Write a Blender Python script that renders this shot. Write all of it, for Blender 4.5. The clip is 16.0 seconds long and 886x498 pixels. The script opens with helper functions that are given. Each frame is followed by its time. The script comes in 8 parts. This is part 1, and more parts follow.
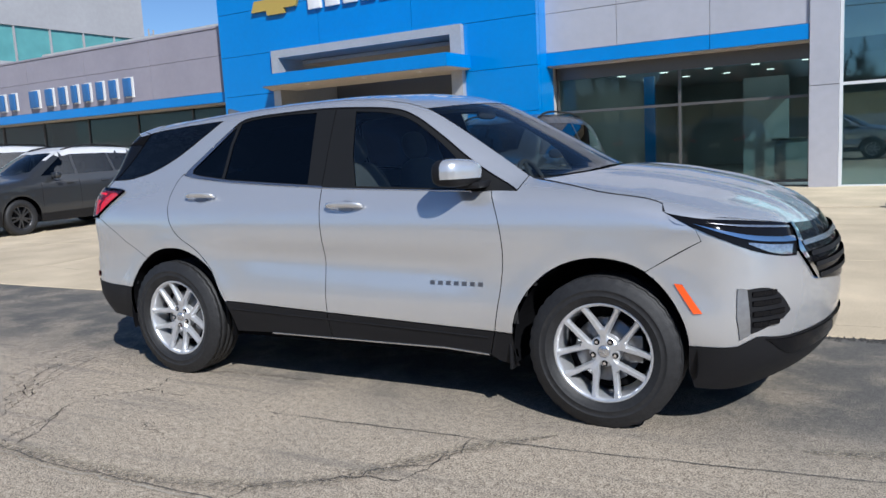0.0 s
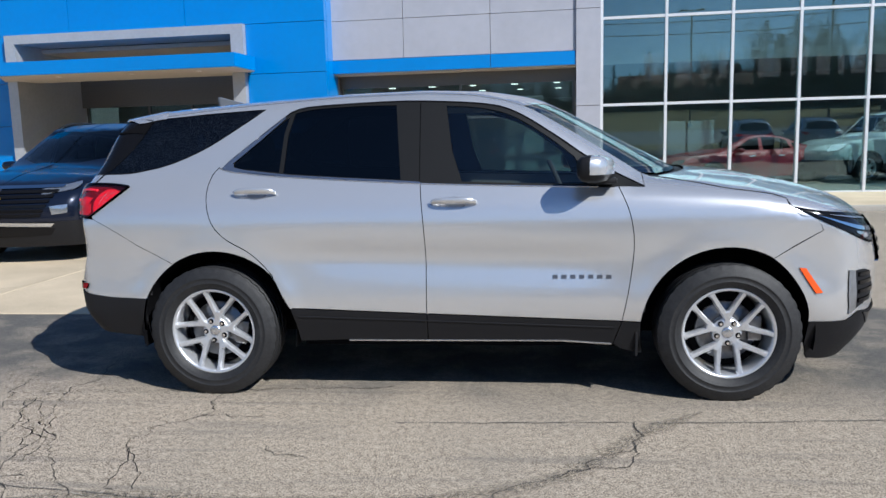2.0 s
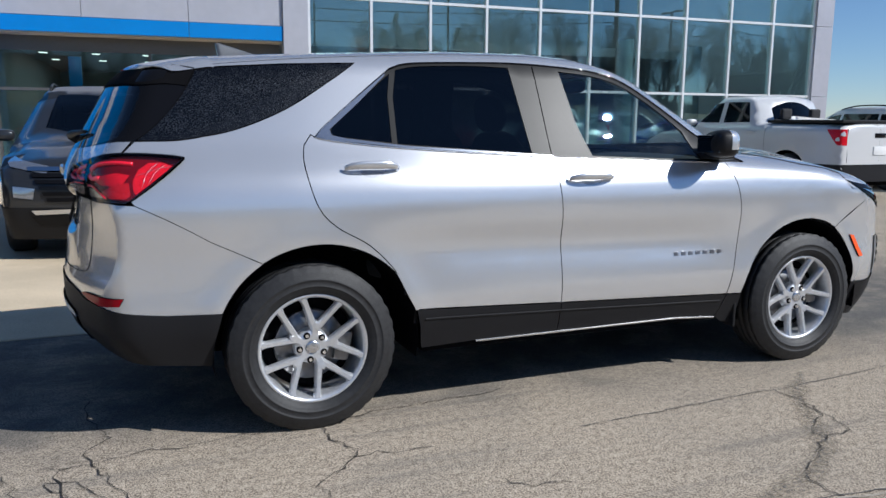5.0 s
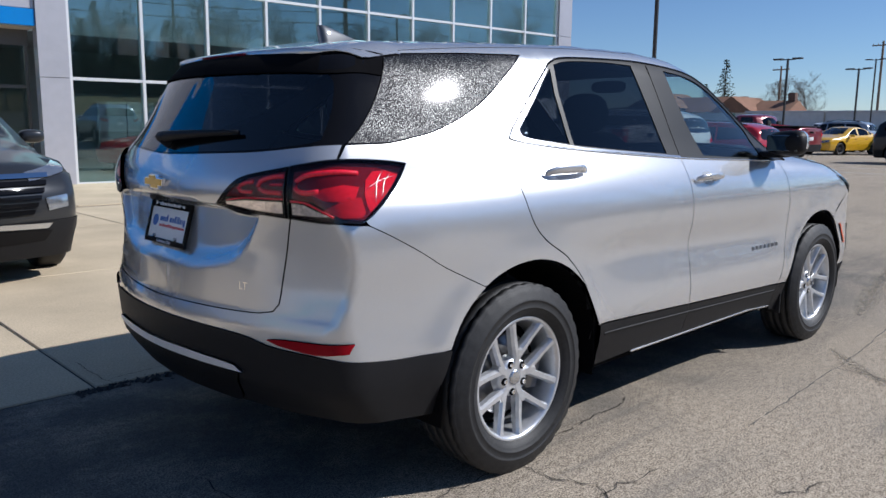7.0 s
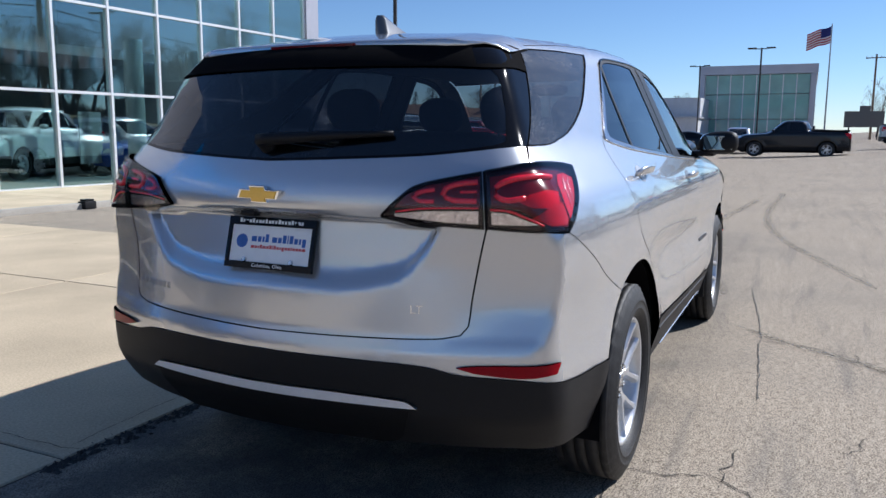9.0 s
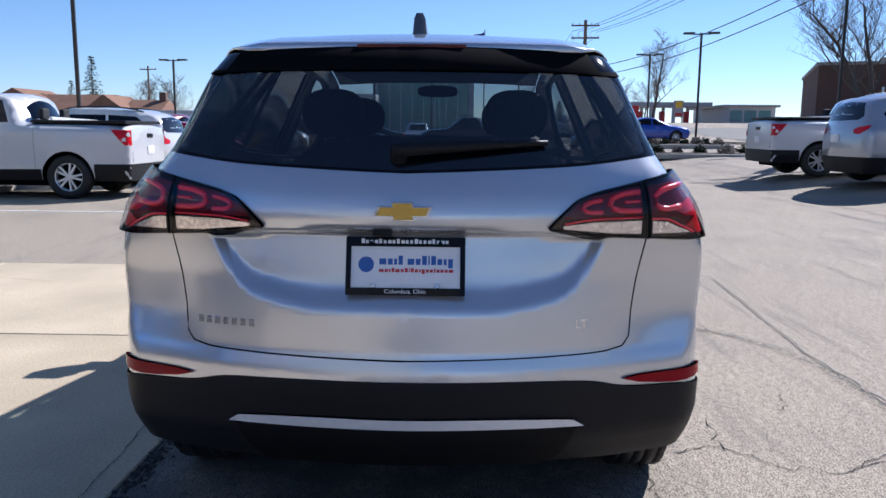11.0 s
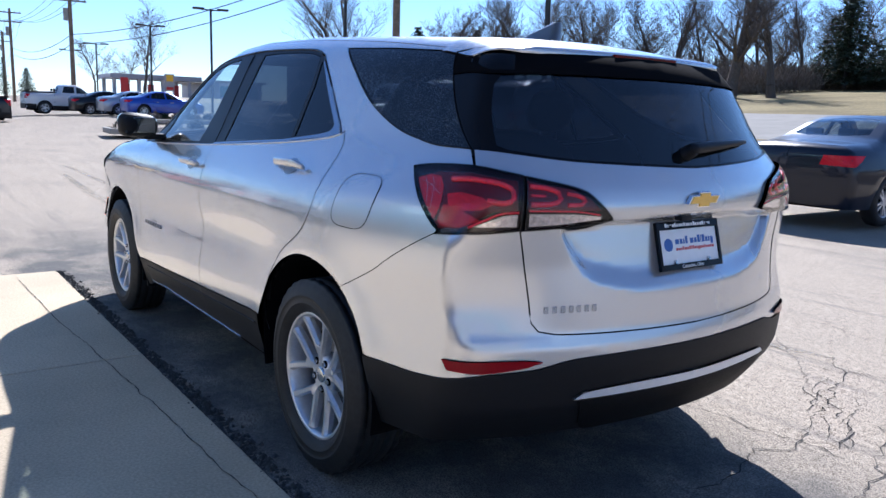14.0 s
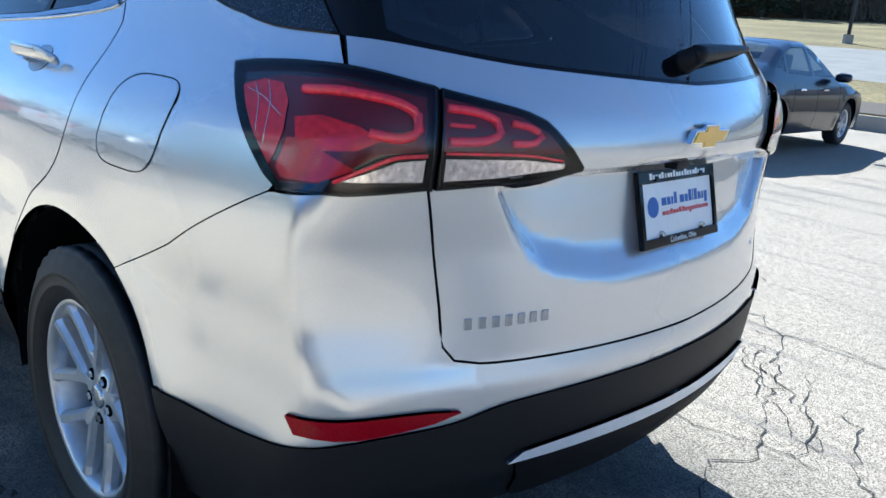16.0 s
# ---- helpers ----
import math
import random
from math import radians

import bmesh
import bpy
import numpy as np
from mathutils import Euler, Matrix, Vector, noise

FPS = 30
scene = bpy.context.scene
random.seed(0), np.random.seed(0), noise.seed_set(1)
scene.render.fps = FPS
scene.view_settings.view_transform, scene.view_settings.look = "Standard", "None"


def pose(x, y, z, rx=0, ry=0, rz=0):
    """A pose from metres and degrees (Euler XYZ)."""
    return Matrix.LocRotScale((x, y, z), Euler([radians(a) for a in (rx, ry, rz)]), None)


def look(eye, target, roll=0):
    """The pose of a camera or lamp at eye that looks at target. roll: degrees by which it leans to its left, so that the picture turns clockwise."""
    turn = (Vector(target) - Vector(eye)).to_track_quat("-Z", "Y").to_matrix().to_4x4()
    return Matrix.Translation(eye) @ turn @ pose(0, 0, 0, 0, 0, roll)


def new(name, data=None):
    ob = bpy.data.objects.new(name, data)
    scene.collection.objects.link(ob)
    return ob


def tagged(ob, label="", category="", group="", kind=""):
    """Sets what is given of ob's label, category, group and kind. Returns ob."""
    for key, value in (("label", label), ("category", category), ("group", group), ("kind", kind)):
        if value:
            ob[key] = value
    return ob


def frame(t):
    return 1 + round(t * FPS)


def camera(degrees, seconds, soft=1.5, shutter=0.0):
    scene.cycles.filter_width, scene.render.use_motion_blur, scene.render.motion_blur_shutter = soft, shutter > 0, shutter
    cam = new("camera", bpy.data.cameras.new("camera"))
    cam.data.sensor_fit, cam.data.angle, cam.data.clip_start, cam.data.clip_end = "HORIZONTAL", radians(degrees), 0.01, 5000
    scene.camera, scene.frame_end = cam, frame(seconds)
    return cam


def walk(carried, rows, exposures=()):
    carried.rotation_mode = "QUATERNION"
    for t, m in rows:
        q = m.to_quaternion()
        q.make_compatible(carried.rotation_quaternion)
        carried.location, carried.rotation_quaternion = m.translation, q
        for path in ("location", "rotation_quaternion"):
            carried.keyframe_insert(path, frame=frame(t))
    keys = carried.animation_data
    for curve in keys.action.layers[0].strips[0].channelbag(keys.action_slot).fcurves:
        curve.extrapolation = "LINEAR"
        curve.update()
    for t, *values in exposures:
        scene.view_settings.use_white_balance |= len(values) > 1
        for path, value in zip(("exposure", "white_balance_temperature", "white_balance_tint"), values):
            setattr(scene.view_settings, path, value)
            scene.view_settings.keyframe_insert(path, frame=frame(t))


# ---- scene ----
cam = camera(59.6, 16.0)
PATH = [
    (0, (2.388, -4.24, 1.34), (1.439, -2.5, 1.069), -3.1),
    (0.5, (1.884, -4.439, 1.336), (1.128, -2.607, 1.066), -2.8),
    (1, (1.359, -4.635, 1.35), (0.794, -2.735, 1.081), -2.3),
    (1.5, (0.855, -4.762, 1.337), (0.467, -2.819, 1.067), -1.9),
    (2, (0.38, -4.836, 1.345), (0.15, -2.868, 1.071), -1.4),
    (2.5, (0.02, -4.853, 1.338), (-0.065, -2.875, 1.059), -0.9),
    (3, (-0.217, -4.792, 1.333), (-0.16, -2.814, 1.046), -0.4),
    (3.5, (-0.617, -4.723, 1.326), (-0.405, -2.757, 1.029), -0.0),
    (4, (-1.109, -4.558, 1.296), (-0.727, -2.619, 0.987), 0.2),
    (4.2, (-1.31, -4.452, 1.304), (-0.853, -2.531, 0.988), 0.3),
    (6.3, (-3.027, -3.123, 1.26), (-1.843, -1.544, 0.94), 0.3),
    (6.5, (-3.149, -2.982, 1.279), (-1.91, -1.446, 0.955), 0.4),
    (7, (-3.455, -2.663, 1.272), (-2.088, -1.237, 0.955), 0.6),
    (7.5, (-3.625, -2.412, 1.26), (-2.147, -1.099, 0.955), 0.7),
    (8, (-3.731, -2.213, 1.252), (-2.149, -1.027, 0.953), 0.7),
    (8.5, (-3.95, -1.862, 1.26), (-2.264, -0.829, 0.959), 0.6),
    (9, (-4.108, -1.434, 1.243), (-2.318, -0.593, 0.947), 0.3),
    (9.2, (-4.157, -1.253, 1.241), (-2.33, -0.492, 0.959), 0.0),
    (11.3, (-4.313, -0.008, 1.277), (-2.338, -0.081, 0.969), 0.6),
    (11.5, (-4.329, 0.093, 1.271), (-2.358, -0.059, 0.964), 0.6),
    (12, (-4.33, 0.499, 1.273), (-2.389, 0.133, 0.957), 1.0),
    (12.5, (-4.254, 0.921, 1.296), (-2.368, 0.344, 0.965), 1.5),
    (13, (-4.179, 1.41, 1.312), (-2.382, 0.598, 0.982), 1.9),
    (13.5, (-3.999, 1.785, 1.306), (-2.307, 0.776, 0.964), 1.9),
    (14, (-3.802, 2.11, 1.306), (-2.21, 0.95, 0.963), 1.8),
    (14.5, (-3.701, 2.319, 1.292), (-2.193, 1.052, 0.947), 1.9),
    (15, (-3.621, 2.282, 1.276), (-2.183, 0.945, 0.895), 2.3),
    (15.5, (-3.356, 1.912, 1.269), (-1.977, 0.534, 0.822), 3.3),
    (16, (-3.021, 1.497, 1.227), (-1.691, 0.105, 0.685), 4.7),
]
walk(cam, [(t, look(eye, target, roll)) for t, eye, target, roll in PATH],
     exposures=[(0, 0.34, 5900, 10), (3, 0.42, 5900, 9), (4.2, 0.36, 5900, 9), (5.8, 0.16, 5900, 11), (7.5, 0.20, 5900, 12), (9, 0.45, 5850, 12), (11.3, 0.68, 5680, 16), (13, 0.88, 5650, 16), (14.5, 1.16, 5570, 13), (16, 1.40, 5380, 4)])


# ---------------------------------------------------------------- world and sun
SUN_DIR = Vector((0.95, -0.83, 1.0)).normalized()      # towards the sun
world = bpy.data.worlds.new("world")
scene.world = world
world.use_nodes = True
_wt = world.node_tree
sky = _wt.nodes.new("ShaderNodeTexSky")
sky.sky_type, sky.sun_disc = "NISHITA", False
sky.sun_elevation = math.asin(SUN_DIR.z)
sky.sun_rotation = math.atan2(SUN_DIR.x, SUN_DIR.y)
sky.air_density, sky.dust_density, sky.ozone_density = 0.85, 0.0, 5.5
_wt.links.new(sky.outputs[0], _wt.nodes["Background"].inputs[0])
_wt.nodes["Background"].inputs[1].default_value = 0.080
sun = new("sun", bpy.data.lights.new("sun", "SUN"))
sun.data.energy, sun.data.angle, sun.data.color = 4.6, radians(0.53), (1.0, 0.955, 0.88)
sun.matrix_world = look(SUN_DIR * 50, (0, 0, 0))

# ---------------------------------------------------------------- materials
def shader(name, rgb, rough=0.5, metal=0.0, grain=0.0, size=20.0, bump=0.0, bump_size=200.0, coat=0.0, stain=0.0, stain_size=1.5,
           per_piece=0.0, spec=0.5):
    """A plain surface with grain, larger stains and fine relief, all in metres."""
    m = bpy.data.materials.new(name)
    m.use_nodes = True
    nt = m.node_tree
    b = nt.nodes["Principled BSDF"]
    b.inputs["Roughness"].default_value, b.inputs["Metallic"].default_value = rough, metal
    b.inputs["Coat Weight"].default_value, b.inputs["Coat Roughness"].default_value = coat, 0.03
    b.inputs["Specular IOR Level"].default_value = spec
    co = nt.nodes.new("ShaderNodeTexCoord").outputs["Object"]

    def noise_at(scale, detail=4.0):
        n = nt.nodes.new("ShaderNodeTexNoise")
        n.inputs["Scale"].default_value, n.inputs["Detail"].default_value = scale, detail
        nt.links.new(co, n.inputs["Vector"])
        return n.outputs[0]

    def mixed(a, fac, amount):
        r = nt.nodes.new("ShaderNodeMapRange")
        r.inputs[1].default_value, r.inputs[2].default_value = 0.3, 0.7
        r.inputs[3].default_value, r.inputs[4].default_value = 1 - amount, 1 + amount
        nt.links.new(fac, r.inputs[0])
        x = nt.nodes.new("ShaderNodeVectorMath")
        x.operation = "SCALE"
        if isinstance(a, tuple):
            x.inputs[0].default_value = a
        else:
            nt.links.new(a, x.inputs[0])
        nt.links.new(r.outputs[0], x.inputs["Scale"])
        return x.outputs[0]

    col = tuple(rgb)
    if grain:
        col = mixed(col, noise_at(size), grain)
    if stain:
        col = mixed(col, noise_at(stain_size, 6.0), stain)
    if per_piece:
        col = mixed(col, nt.nodes.new("ShaderNodeObjectInfo").outputs["Random"], per_piece)
    if isinstance(col, tuple):
        b.inputs["Base Color"].default_value = (*col, 1)
    else:
        nt.links.new(col, b.inputs["Base Color"])
    if bump:
        n = nt.nodes.new("ShaderNodeBump")
        n.inputs["Strength"].default_value, n.inputs["Distance"].default_value = bump, 0.004
        nt.links.new(noise_at(bump_size, 3.0), n.inputs["Height"])
        nt.links.new(n.outputs[0], b.inputs["Normal"])
    return m


def car_paint(name, rgb, metal=0.6, rough=0.3, flake=0.08):
    m = shader(name, rgb, rough=rough, metal=metal, coat=1.0, grain=flake, size=900.0)
    return m


def pane_glass(name, tint, rough=0.0, ior=1.45, dust=0.0, sheen=(1, 1, 1)):
    """Thin glass: tinted to look through, with a mirror's gloss by Fresnel."""
    m = bpy.data.materials.new(name)
    m.use_nodes = True
    nt = m.node_tree
    nt.nodes.remove(nt.nodes["Principled BSDF"])
    t, g, mix, lw, pw, f = (nt.nodes.new("ShaderNode" + k) for k in ("BsdfTransparent", "BsdfGlossy", "MixShader", "LayerWeight", "Math", "MapRange"))
    t.inputs[0].default_value = (*tint, 1)
    g.inputs[0].default_value, g.inputs["Roughness"].default_value = (*sheen, 1), rough
    # the same gloss on both sides of the pane, rising to the rim
    lw.inputs["Blend"].default_value = 0.5
    pw.operation = "POWER"
    pw.inputs[1].default_value = 5.0
    nt.links.new(lw.outputs["Facing"], pw.inputs[0])
    nt.links.new(pw.outputs[0], f.inputs[0])
    f.inputs[3].default_value, f.inputs[4].default_value = ((ior - 1) / (ior + 1)) ** 2, 1.0
    nt.links.new(f.outputs[0], mix.inputs[0])
    nt.links.new(t.outputs[0], mix.inputs[1])
    nt.links.new(g.outputs[0], mix.inputs[2])
    out = mix.outputs[0]
    if dust:
        # dried water spots: fine pale specks on the pane
        d, n, r, add = (nt.nodes.new("ShaderNode" + k) for k in ("BsdfGlossy", "TexNoise", "MapRange", "MixShader"))
        d.inputs[0].default_value, d.inputs["Roughness"].default_value = (0.62, 0.62, 0.62, 1), 0.42
        n.inputs["Scale"].default_value, n.inputs["Detail"].default_value = 300.0, 2.0
        nt.links.new(nt.nodes.new("ShaderNodeTexCoord").outputs["Object"], n.inputs["Vector"])
        for i, k in zip((1, 2, 3, 4), (0.50, 0.72, dust * 0.12, dust * 2.2)):
            r.inputs[i].default_value = k
        nt.links.new(n.outputs[0], r.inputs[0])
        big, br, mul = (nt.nodes.new("ShaderNode" + k) for k in ("TexNoise", "MapRange", "Math"))
        big.inputs["Scale"].default_value, big.inputs["Detail"].default_value = 14.0, 3.0
        nt.links.new(n.inputs["Vector"].links[0].from_socket, big.inputs["Vector"])
        for i, k in zip((1, 2, 3, 4), (0.38, 0.62, 0.75, 1.1)):
            br.inputs[i].default_value = k
        mul.operation = "MULTIPLY"
        nt.links.new(big.outputs[0], br.inputs[0])
        nt.links.new(br.outputs[0], mul.inputs[0])
        nt.links.new(r.outputs[0], mul.inputs[1])
        nt.links.new(mul.outputs[0], add.inputs[0])
        nt.links.new(out, add.inputs[1])
        nt.links.new(d.outputs[0], add.inputs[2])
        out = add.outputs[0]
    nt.links.new(out, nt.nodes["Material Output"].inputs[0])
    return m


SILVER = car_paint("silver_paint", (0.64, 0.645, 0.655), metal=0.67, rough=0.27)
SILVER.node_tree.nodes["Principled BSDF"].inputs["Coat IOR"].default_value = 1.60
FIN_GREY = car_paint("dark_grey_fin_paint", (0.10, 0.105, 0.112), metal=0.1, rough=0.5)
CLADDING = shader("black_plastic_cladding", (0.011, 0.011, 0.0125), rough=0.52, spec=0.22, grain=0.15, size=300, bump=0.15, bump_size=700)
GLOSS_BLACK = shader("gloss_black_trim", (0.006, 0.006, 0.007), rough=0.06, spec=0.18)
PILLAR_BLACK = shader("satin_black_pillar", (0.013, 0.013, 0.013), rough=0.40, spec=0.20, grain=0.1, size=200)
RUBBER = shader("tyre_rubber", (0.017, 0.017, 0.018), rough=0.58, spec=0.40, grain=0.25, size=60, bump=0.2, bump_size=400, stain=0.15, stain_size=6)
ALLOY = shader("machined_alloy", (0.66, 0.67, 0.69), rough=0.32, metal=0.7, grain=0.06, size=60)
ALLOY_DARK = shader("painted_alloy_barrel", (0.36, 0.37, 0.39), rough=0.35, metal=0.8, grain=0.1, size=40)
CHROME = shader("chrome", (0.85, 0.86, 0.88), rough=0.06, metal=1.0, grain=0.02, size=40)
SATIN_CHROME = shader("satin_silver_trim", (0.62, 0.63, 0.65), rough=0.25, metal=0.9, grain=0.04, size=80)
STEEL = shader("brake_steel", (0.20, 0.20, 0.205), rough=0.35, metal=0.9, grain=0.12, size=50)
DARK_IN = shader("dark_cavity", (0.005, 0.005, 0.006), rough=0.95, spec=0.05, grain=0.1, size=30)
CABIN = shader("black_cabin_cloth", (0.022, 0.022, 0.024), rough=0.85, grain=0.2, size=120)
CABIN_GREY = shader("dark_grey_seat_cloth", (0.05, 0.05, 0.054), rough=0.85, grain=0.25, size=150)
GOLD = shader("gold_emblem", (0.72, 0.47, 0.09), rough=0.28, metal=0.5, coat=0.6, grain=0.04, size=150)
LAMP_SMOKE = shader("smoked_red_lens", (0.016, 0.002, 0.003), rough=0.05, grain=0.1, size=60, spec=0.4)
LAMP_RED = shader("bright_red_lens", (0.58, 0.009, 0.020), rough=0.10, spec=0.3, grain=0.25, size=90)
LAMP_MID = shader("dark_red_lens", (0.46, 0.010, 0.016), rough=0.10, spec=0.3, grain=0.25, size=90)
LAMP_REFLECTOR = shader("red_reflector", (0.30, 0.003, 0.010), rough=0.10, spec=0.12, grain=0.2, size=300)
LAMP_DEEP = shader("deep_red_lens", (0.11, 0.003, 0.006), rough=0.12, spec=0.3, grain=0.2, size=90)
LAMP_CLEAR = shader("clear_reversing_lens", (0.74, 0.73, 0.73), rough=0.16, metal=0.9, coat=1.0, grain=0.35, size=110)
LAMP_HEAD = shader("headlamp_reflector", (0.45, 0.47, 0.5), rough=0.12, metal=0.8, coat=1.0, grain=0.2, size=60)
AMBER = shader("amber_marker", (0.85, 0.10, 0.015), rough=0.2, coat=0.8, grain=0.08, size=200)
WHITE_PAINT = shader("white_paint", (0.86, 0.86, 0.85), rough=0.35, coat=0.6, grain=0.03, size=30)
BLUE_INK = shader("blue_print", (0.04, 0.13, 0.42), rough=0.5, grain=0.05, size=80)
RED_INK = shader("red_print", (0.55, 0.05, 0.05), rough=0.5, grain=0.05, size=80)
PRIVACY = pane_glass("privacy_glass", (0.05, 0.055, 0.065), ior=1.5)
REAR_GLASS = pane_glass("rear_screen_glass", (0.29, 0.31, 0.335), ior=1.72, dust=0.015)
QUARTER_GLASS = pane_glass("spotted_quarter_glass", (0.05, 0.055, 0.065), rough=0.03, ior=1.5, dust=0.075)
DARK_CHROME = shader("dark_satin_chrome", (0.34, 0.37, 0.43), rough=0.22, metal=0.9, grain=0.04, size=60)
MIRROR = shader("mirror_glass", (0.22, 0.25, 0.26), rough=0.02, metal=1.0, grain=0.02, size=30)
DARK_PANE = shader("black_glass", (0.010, 0.012, 0.016), rough=0.04, grain=0.1, size=8)
BADGE_GREY = shader("dark_chrome_badge", (0.16, 0.16, 0.17), rough=0.3, metal=0.7, grain=0.05, size=60)
TINT = pane_glass("front_door_glass", (0.70, 0.79, 0.78), ior=1.72)
SCREEN = pane_glass("windscreen_glass", (0.78, 0.86, 0.84), ior=1.72)


# ---------------------------------------------------------------- mesh helpers
def link_mesh(name, verts, faces, material, parent=None, label="", smooth=False, normals=None, flat_from=None):
    me = bpy.data.meshes.new(name)
    me.from_pydata([tuple(v) for v in verts], [], [tuple(int(i) for i in f) for f in faces])
    if material:
        me.materials.append(material)
    if smooth:
        flags = np.ones(len(me.polygons), bool)
        if flat_from is not None:
            flags[flat_from:] = False
        me.polygons.foreach_set("use_smooth", flags)
    me.update()
    ob = new(name, me)
    if normals is not None:
        me.normals_split_custom_set_from_vertices([tuple(n) for n in normals])
    if parent:
        ob.parent = parent
    if label:
        tagged(ob, label)
    return ob


def part(name, bm, material, parent=None, label="", smooth=False):
    me = bpy.data.meshes.new(name)
    bm.to_mesh(me)
    bm.free()
    if material:
        me.materials.append(material)
    if smooth:
        me.polygons.foreach_set("use_smooth", [True] * len(me.polygons))
        me.set_sharp_from_angle(angle=radians(35))
    ob = new(name, me)
    if parent:
        ob.parent = parent
    if label:
        tagged(ob, label)
    return ob


def thing(name, m, label, category, group="", kind=""):
    ob = new(name)
    ob.matrix_world = m
    return tagged(ob, label, category, group, kind)


def add_box(bm, x0, x1, y0, y1, z0, z1, bevel=0.0, m=None):
    made = bmesh.ops.create_cube(bm, size=1, matrix=(m or Matrix()) @ Matrix.Translation(((x0 + x1) / 2, (y0 + y1) / 2, (z0 + z1) / 2))
                                 @ Matrix.Diagonal((x1 - x0, y1 - y0, z1 - z0, 1)))
    if bevel:
        edges = list({e for v in made["verts"] for e in v.link_edges})
        bmesh.ops.bevel(bm, geom=edges, offset=bevel, segments=2, affect="EDGES", profile=0.6)
    return made["verts"]


def box_part(name, x0, x1, y0, y1, z0, z1, material, parent=None, label="", bevel=0.0, m=None):
    bm = bmesh.new()
    add_box(bm, x0, x1, y0, y1, z0, z1, bevel, m)
    return part(name, bm, material, parent, label, smooth=bevel > 0)


def add_tube(bm, p0, p1, r0, r1, sides=10):
    """A tapered round bar from p0 to p1."""
    p0, p1 = Vector(p0), Vector(p1)
    q = (p1 - p0).to_track_quat("Z", "Y").to_matrix().to_4x4()
    bmesh.ops.create_cone(bm, cap_ends=True, segments=sides, radius1=r0, radius2=r1, depth=(p1 - p0).length,
                          matrix=Matrix.Translation((p0 + p1) / 2) @ q)


def lathe(profile, segs, axis="y"):
    """Verts and faces of a profile of (radius, along) turned about the axis."""
    n = len(profile)
    a = np.linspace(0, 2 * np.pi, segs, endpoint=False)
    r, h = np.array(profile).T
    ring = np.stack([np.outer(np.cos(a), r), np.broadcast_to(h, (segs, n)), np.outer(np.sin(a), r)], -1).reshape(-1, 3)
    f = [(i * n + j, i * n + j + 1, (i + 1) % segs * n + j + 1, (i + 1) % segs * n + j) for i in range(segs) for j in range(n - 1)]
    return ring, f


def sweep(path, r, sides=6):
    """Verts and faces of a round bar along a polyline."""
    path = [Vector(p) for p in path]
    v, f = [], []
    for i, p in enumerate(path):
        d = (path[min(i + 1, len(path) - 1)] - path[max(i - 1, 0)]).normalized()
        u = d.cross(Vector((0.13, 0.27, 0.95))).normalized()
        w = d.cross(u)
        rr = r[i] if isinstance(r, (list, tuple)) else r
        v += [p + (u * math.cos(2 * math.pi * k / sides) + w * math.sin(2 * math.pi * k / sides)) * rr for k in range(sides)]
    for i in range(len(path) - 1):
        f += [(i * sides + k, i * sides + (k + 1) % sides, (i + 1) * sides + (k + 1) % sides, (i + 1) * sides + k) for k in range(sides)]
    f += [tuple(range(sides - 1, -1, -1)), tuple((len(path) - 1) * sides + k for k in range(sides))]
    return v, f


def writing(name, text, size, m, material, parent=None, depth=0.002, align="CENTER"):
    """Raised letters in the built-in font, turned into a mesh."""
    c = bpy.data.curves.new(name, "FONT")
    c.body, c.size, c.extrude, c.align_x, c.align_y = text, size, depth, align, "CENTER"
    tmp = bpy.data.objects.new(name, c)
    me = bpy.data.meshes.new_from_object(tmp)
    bpy.data.objects.remove(tmp)
    me.materials.clear()
    me.materials.append(material)
    ob = new(name, me)
    ob.matrix_world = m
    if parent:
        ob.parent = parent
    return ob

# ---------------------------------------------------------------- bodywork: one smooth solid, cut into panels
from mathutils.geometry import delaunay_2d_cdt


def prof(pts, blur=0.02):
    """A smooth curve through (place, value) pairs."""
    px, py = np.array(sorted(pts)).T
    g = np.arange(px[0] - 0.6, px[-1] + 0.6, 0.004)
    v = np.interp(g, px, py)
    n = int(3 * blur / 0.004) + 1
    k = np.exp(-0.5 * (np.arange(-n, n + 1) * 0.004 / blur) ** 2)
    v = np.convolve(np.pad(v, n, mode="edge"), k / k.sum(), "valid")
    return lambda x: np.interp(x, g, v)


def ramp(x, a, b):
    t = np.clip((x - a) / (b - a), 0, 1)
    return t * t * (3 - 2 * t)


def smax(a, b, k):
    h = np.clip(0.5 + 0.5 * (a - b) / k, 0, 1)
    return b + (a - b) * h + k * h * (1 - h)


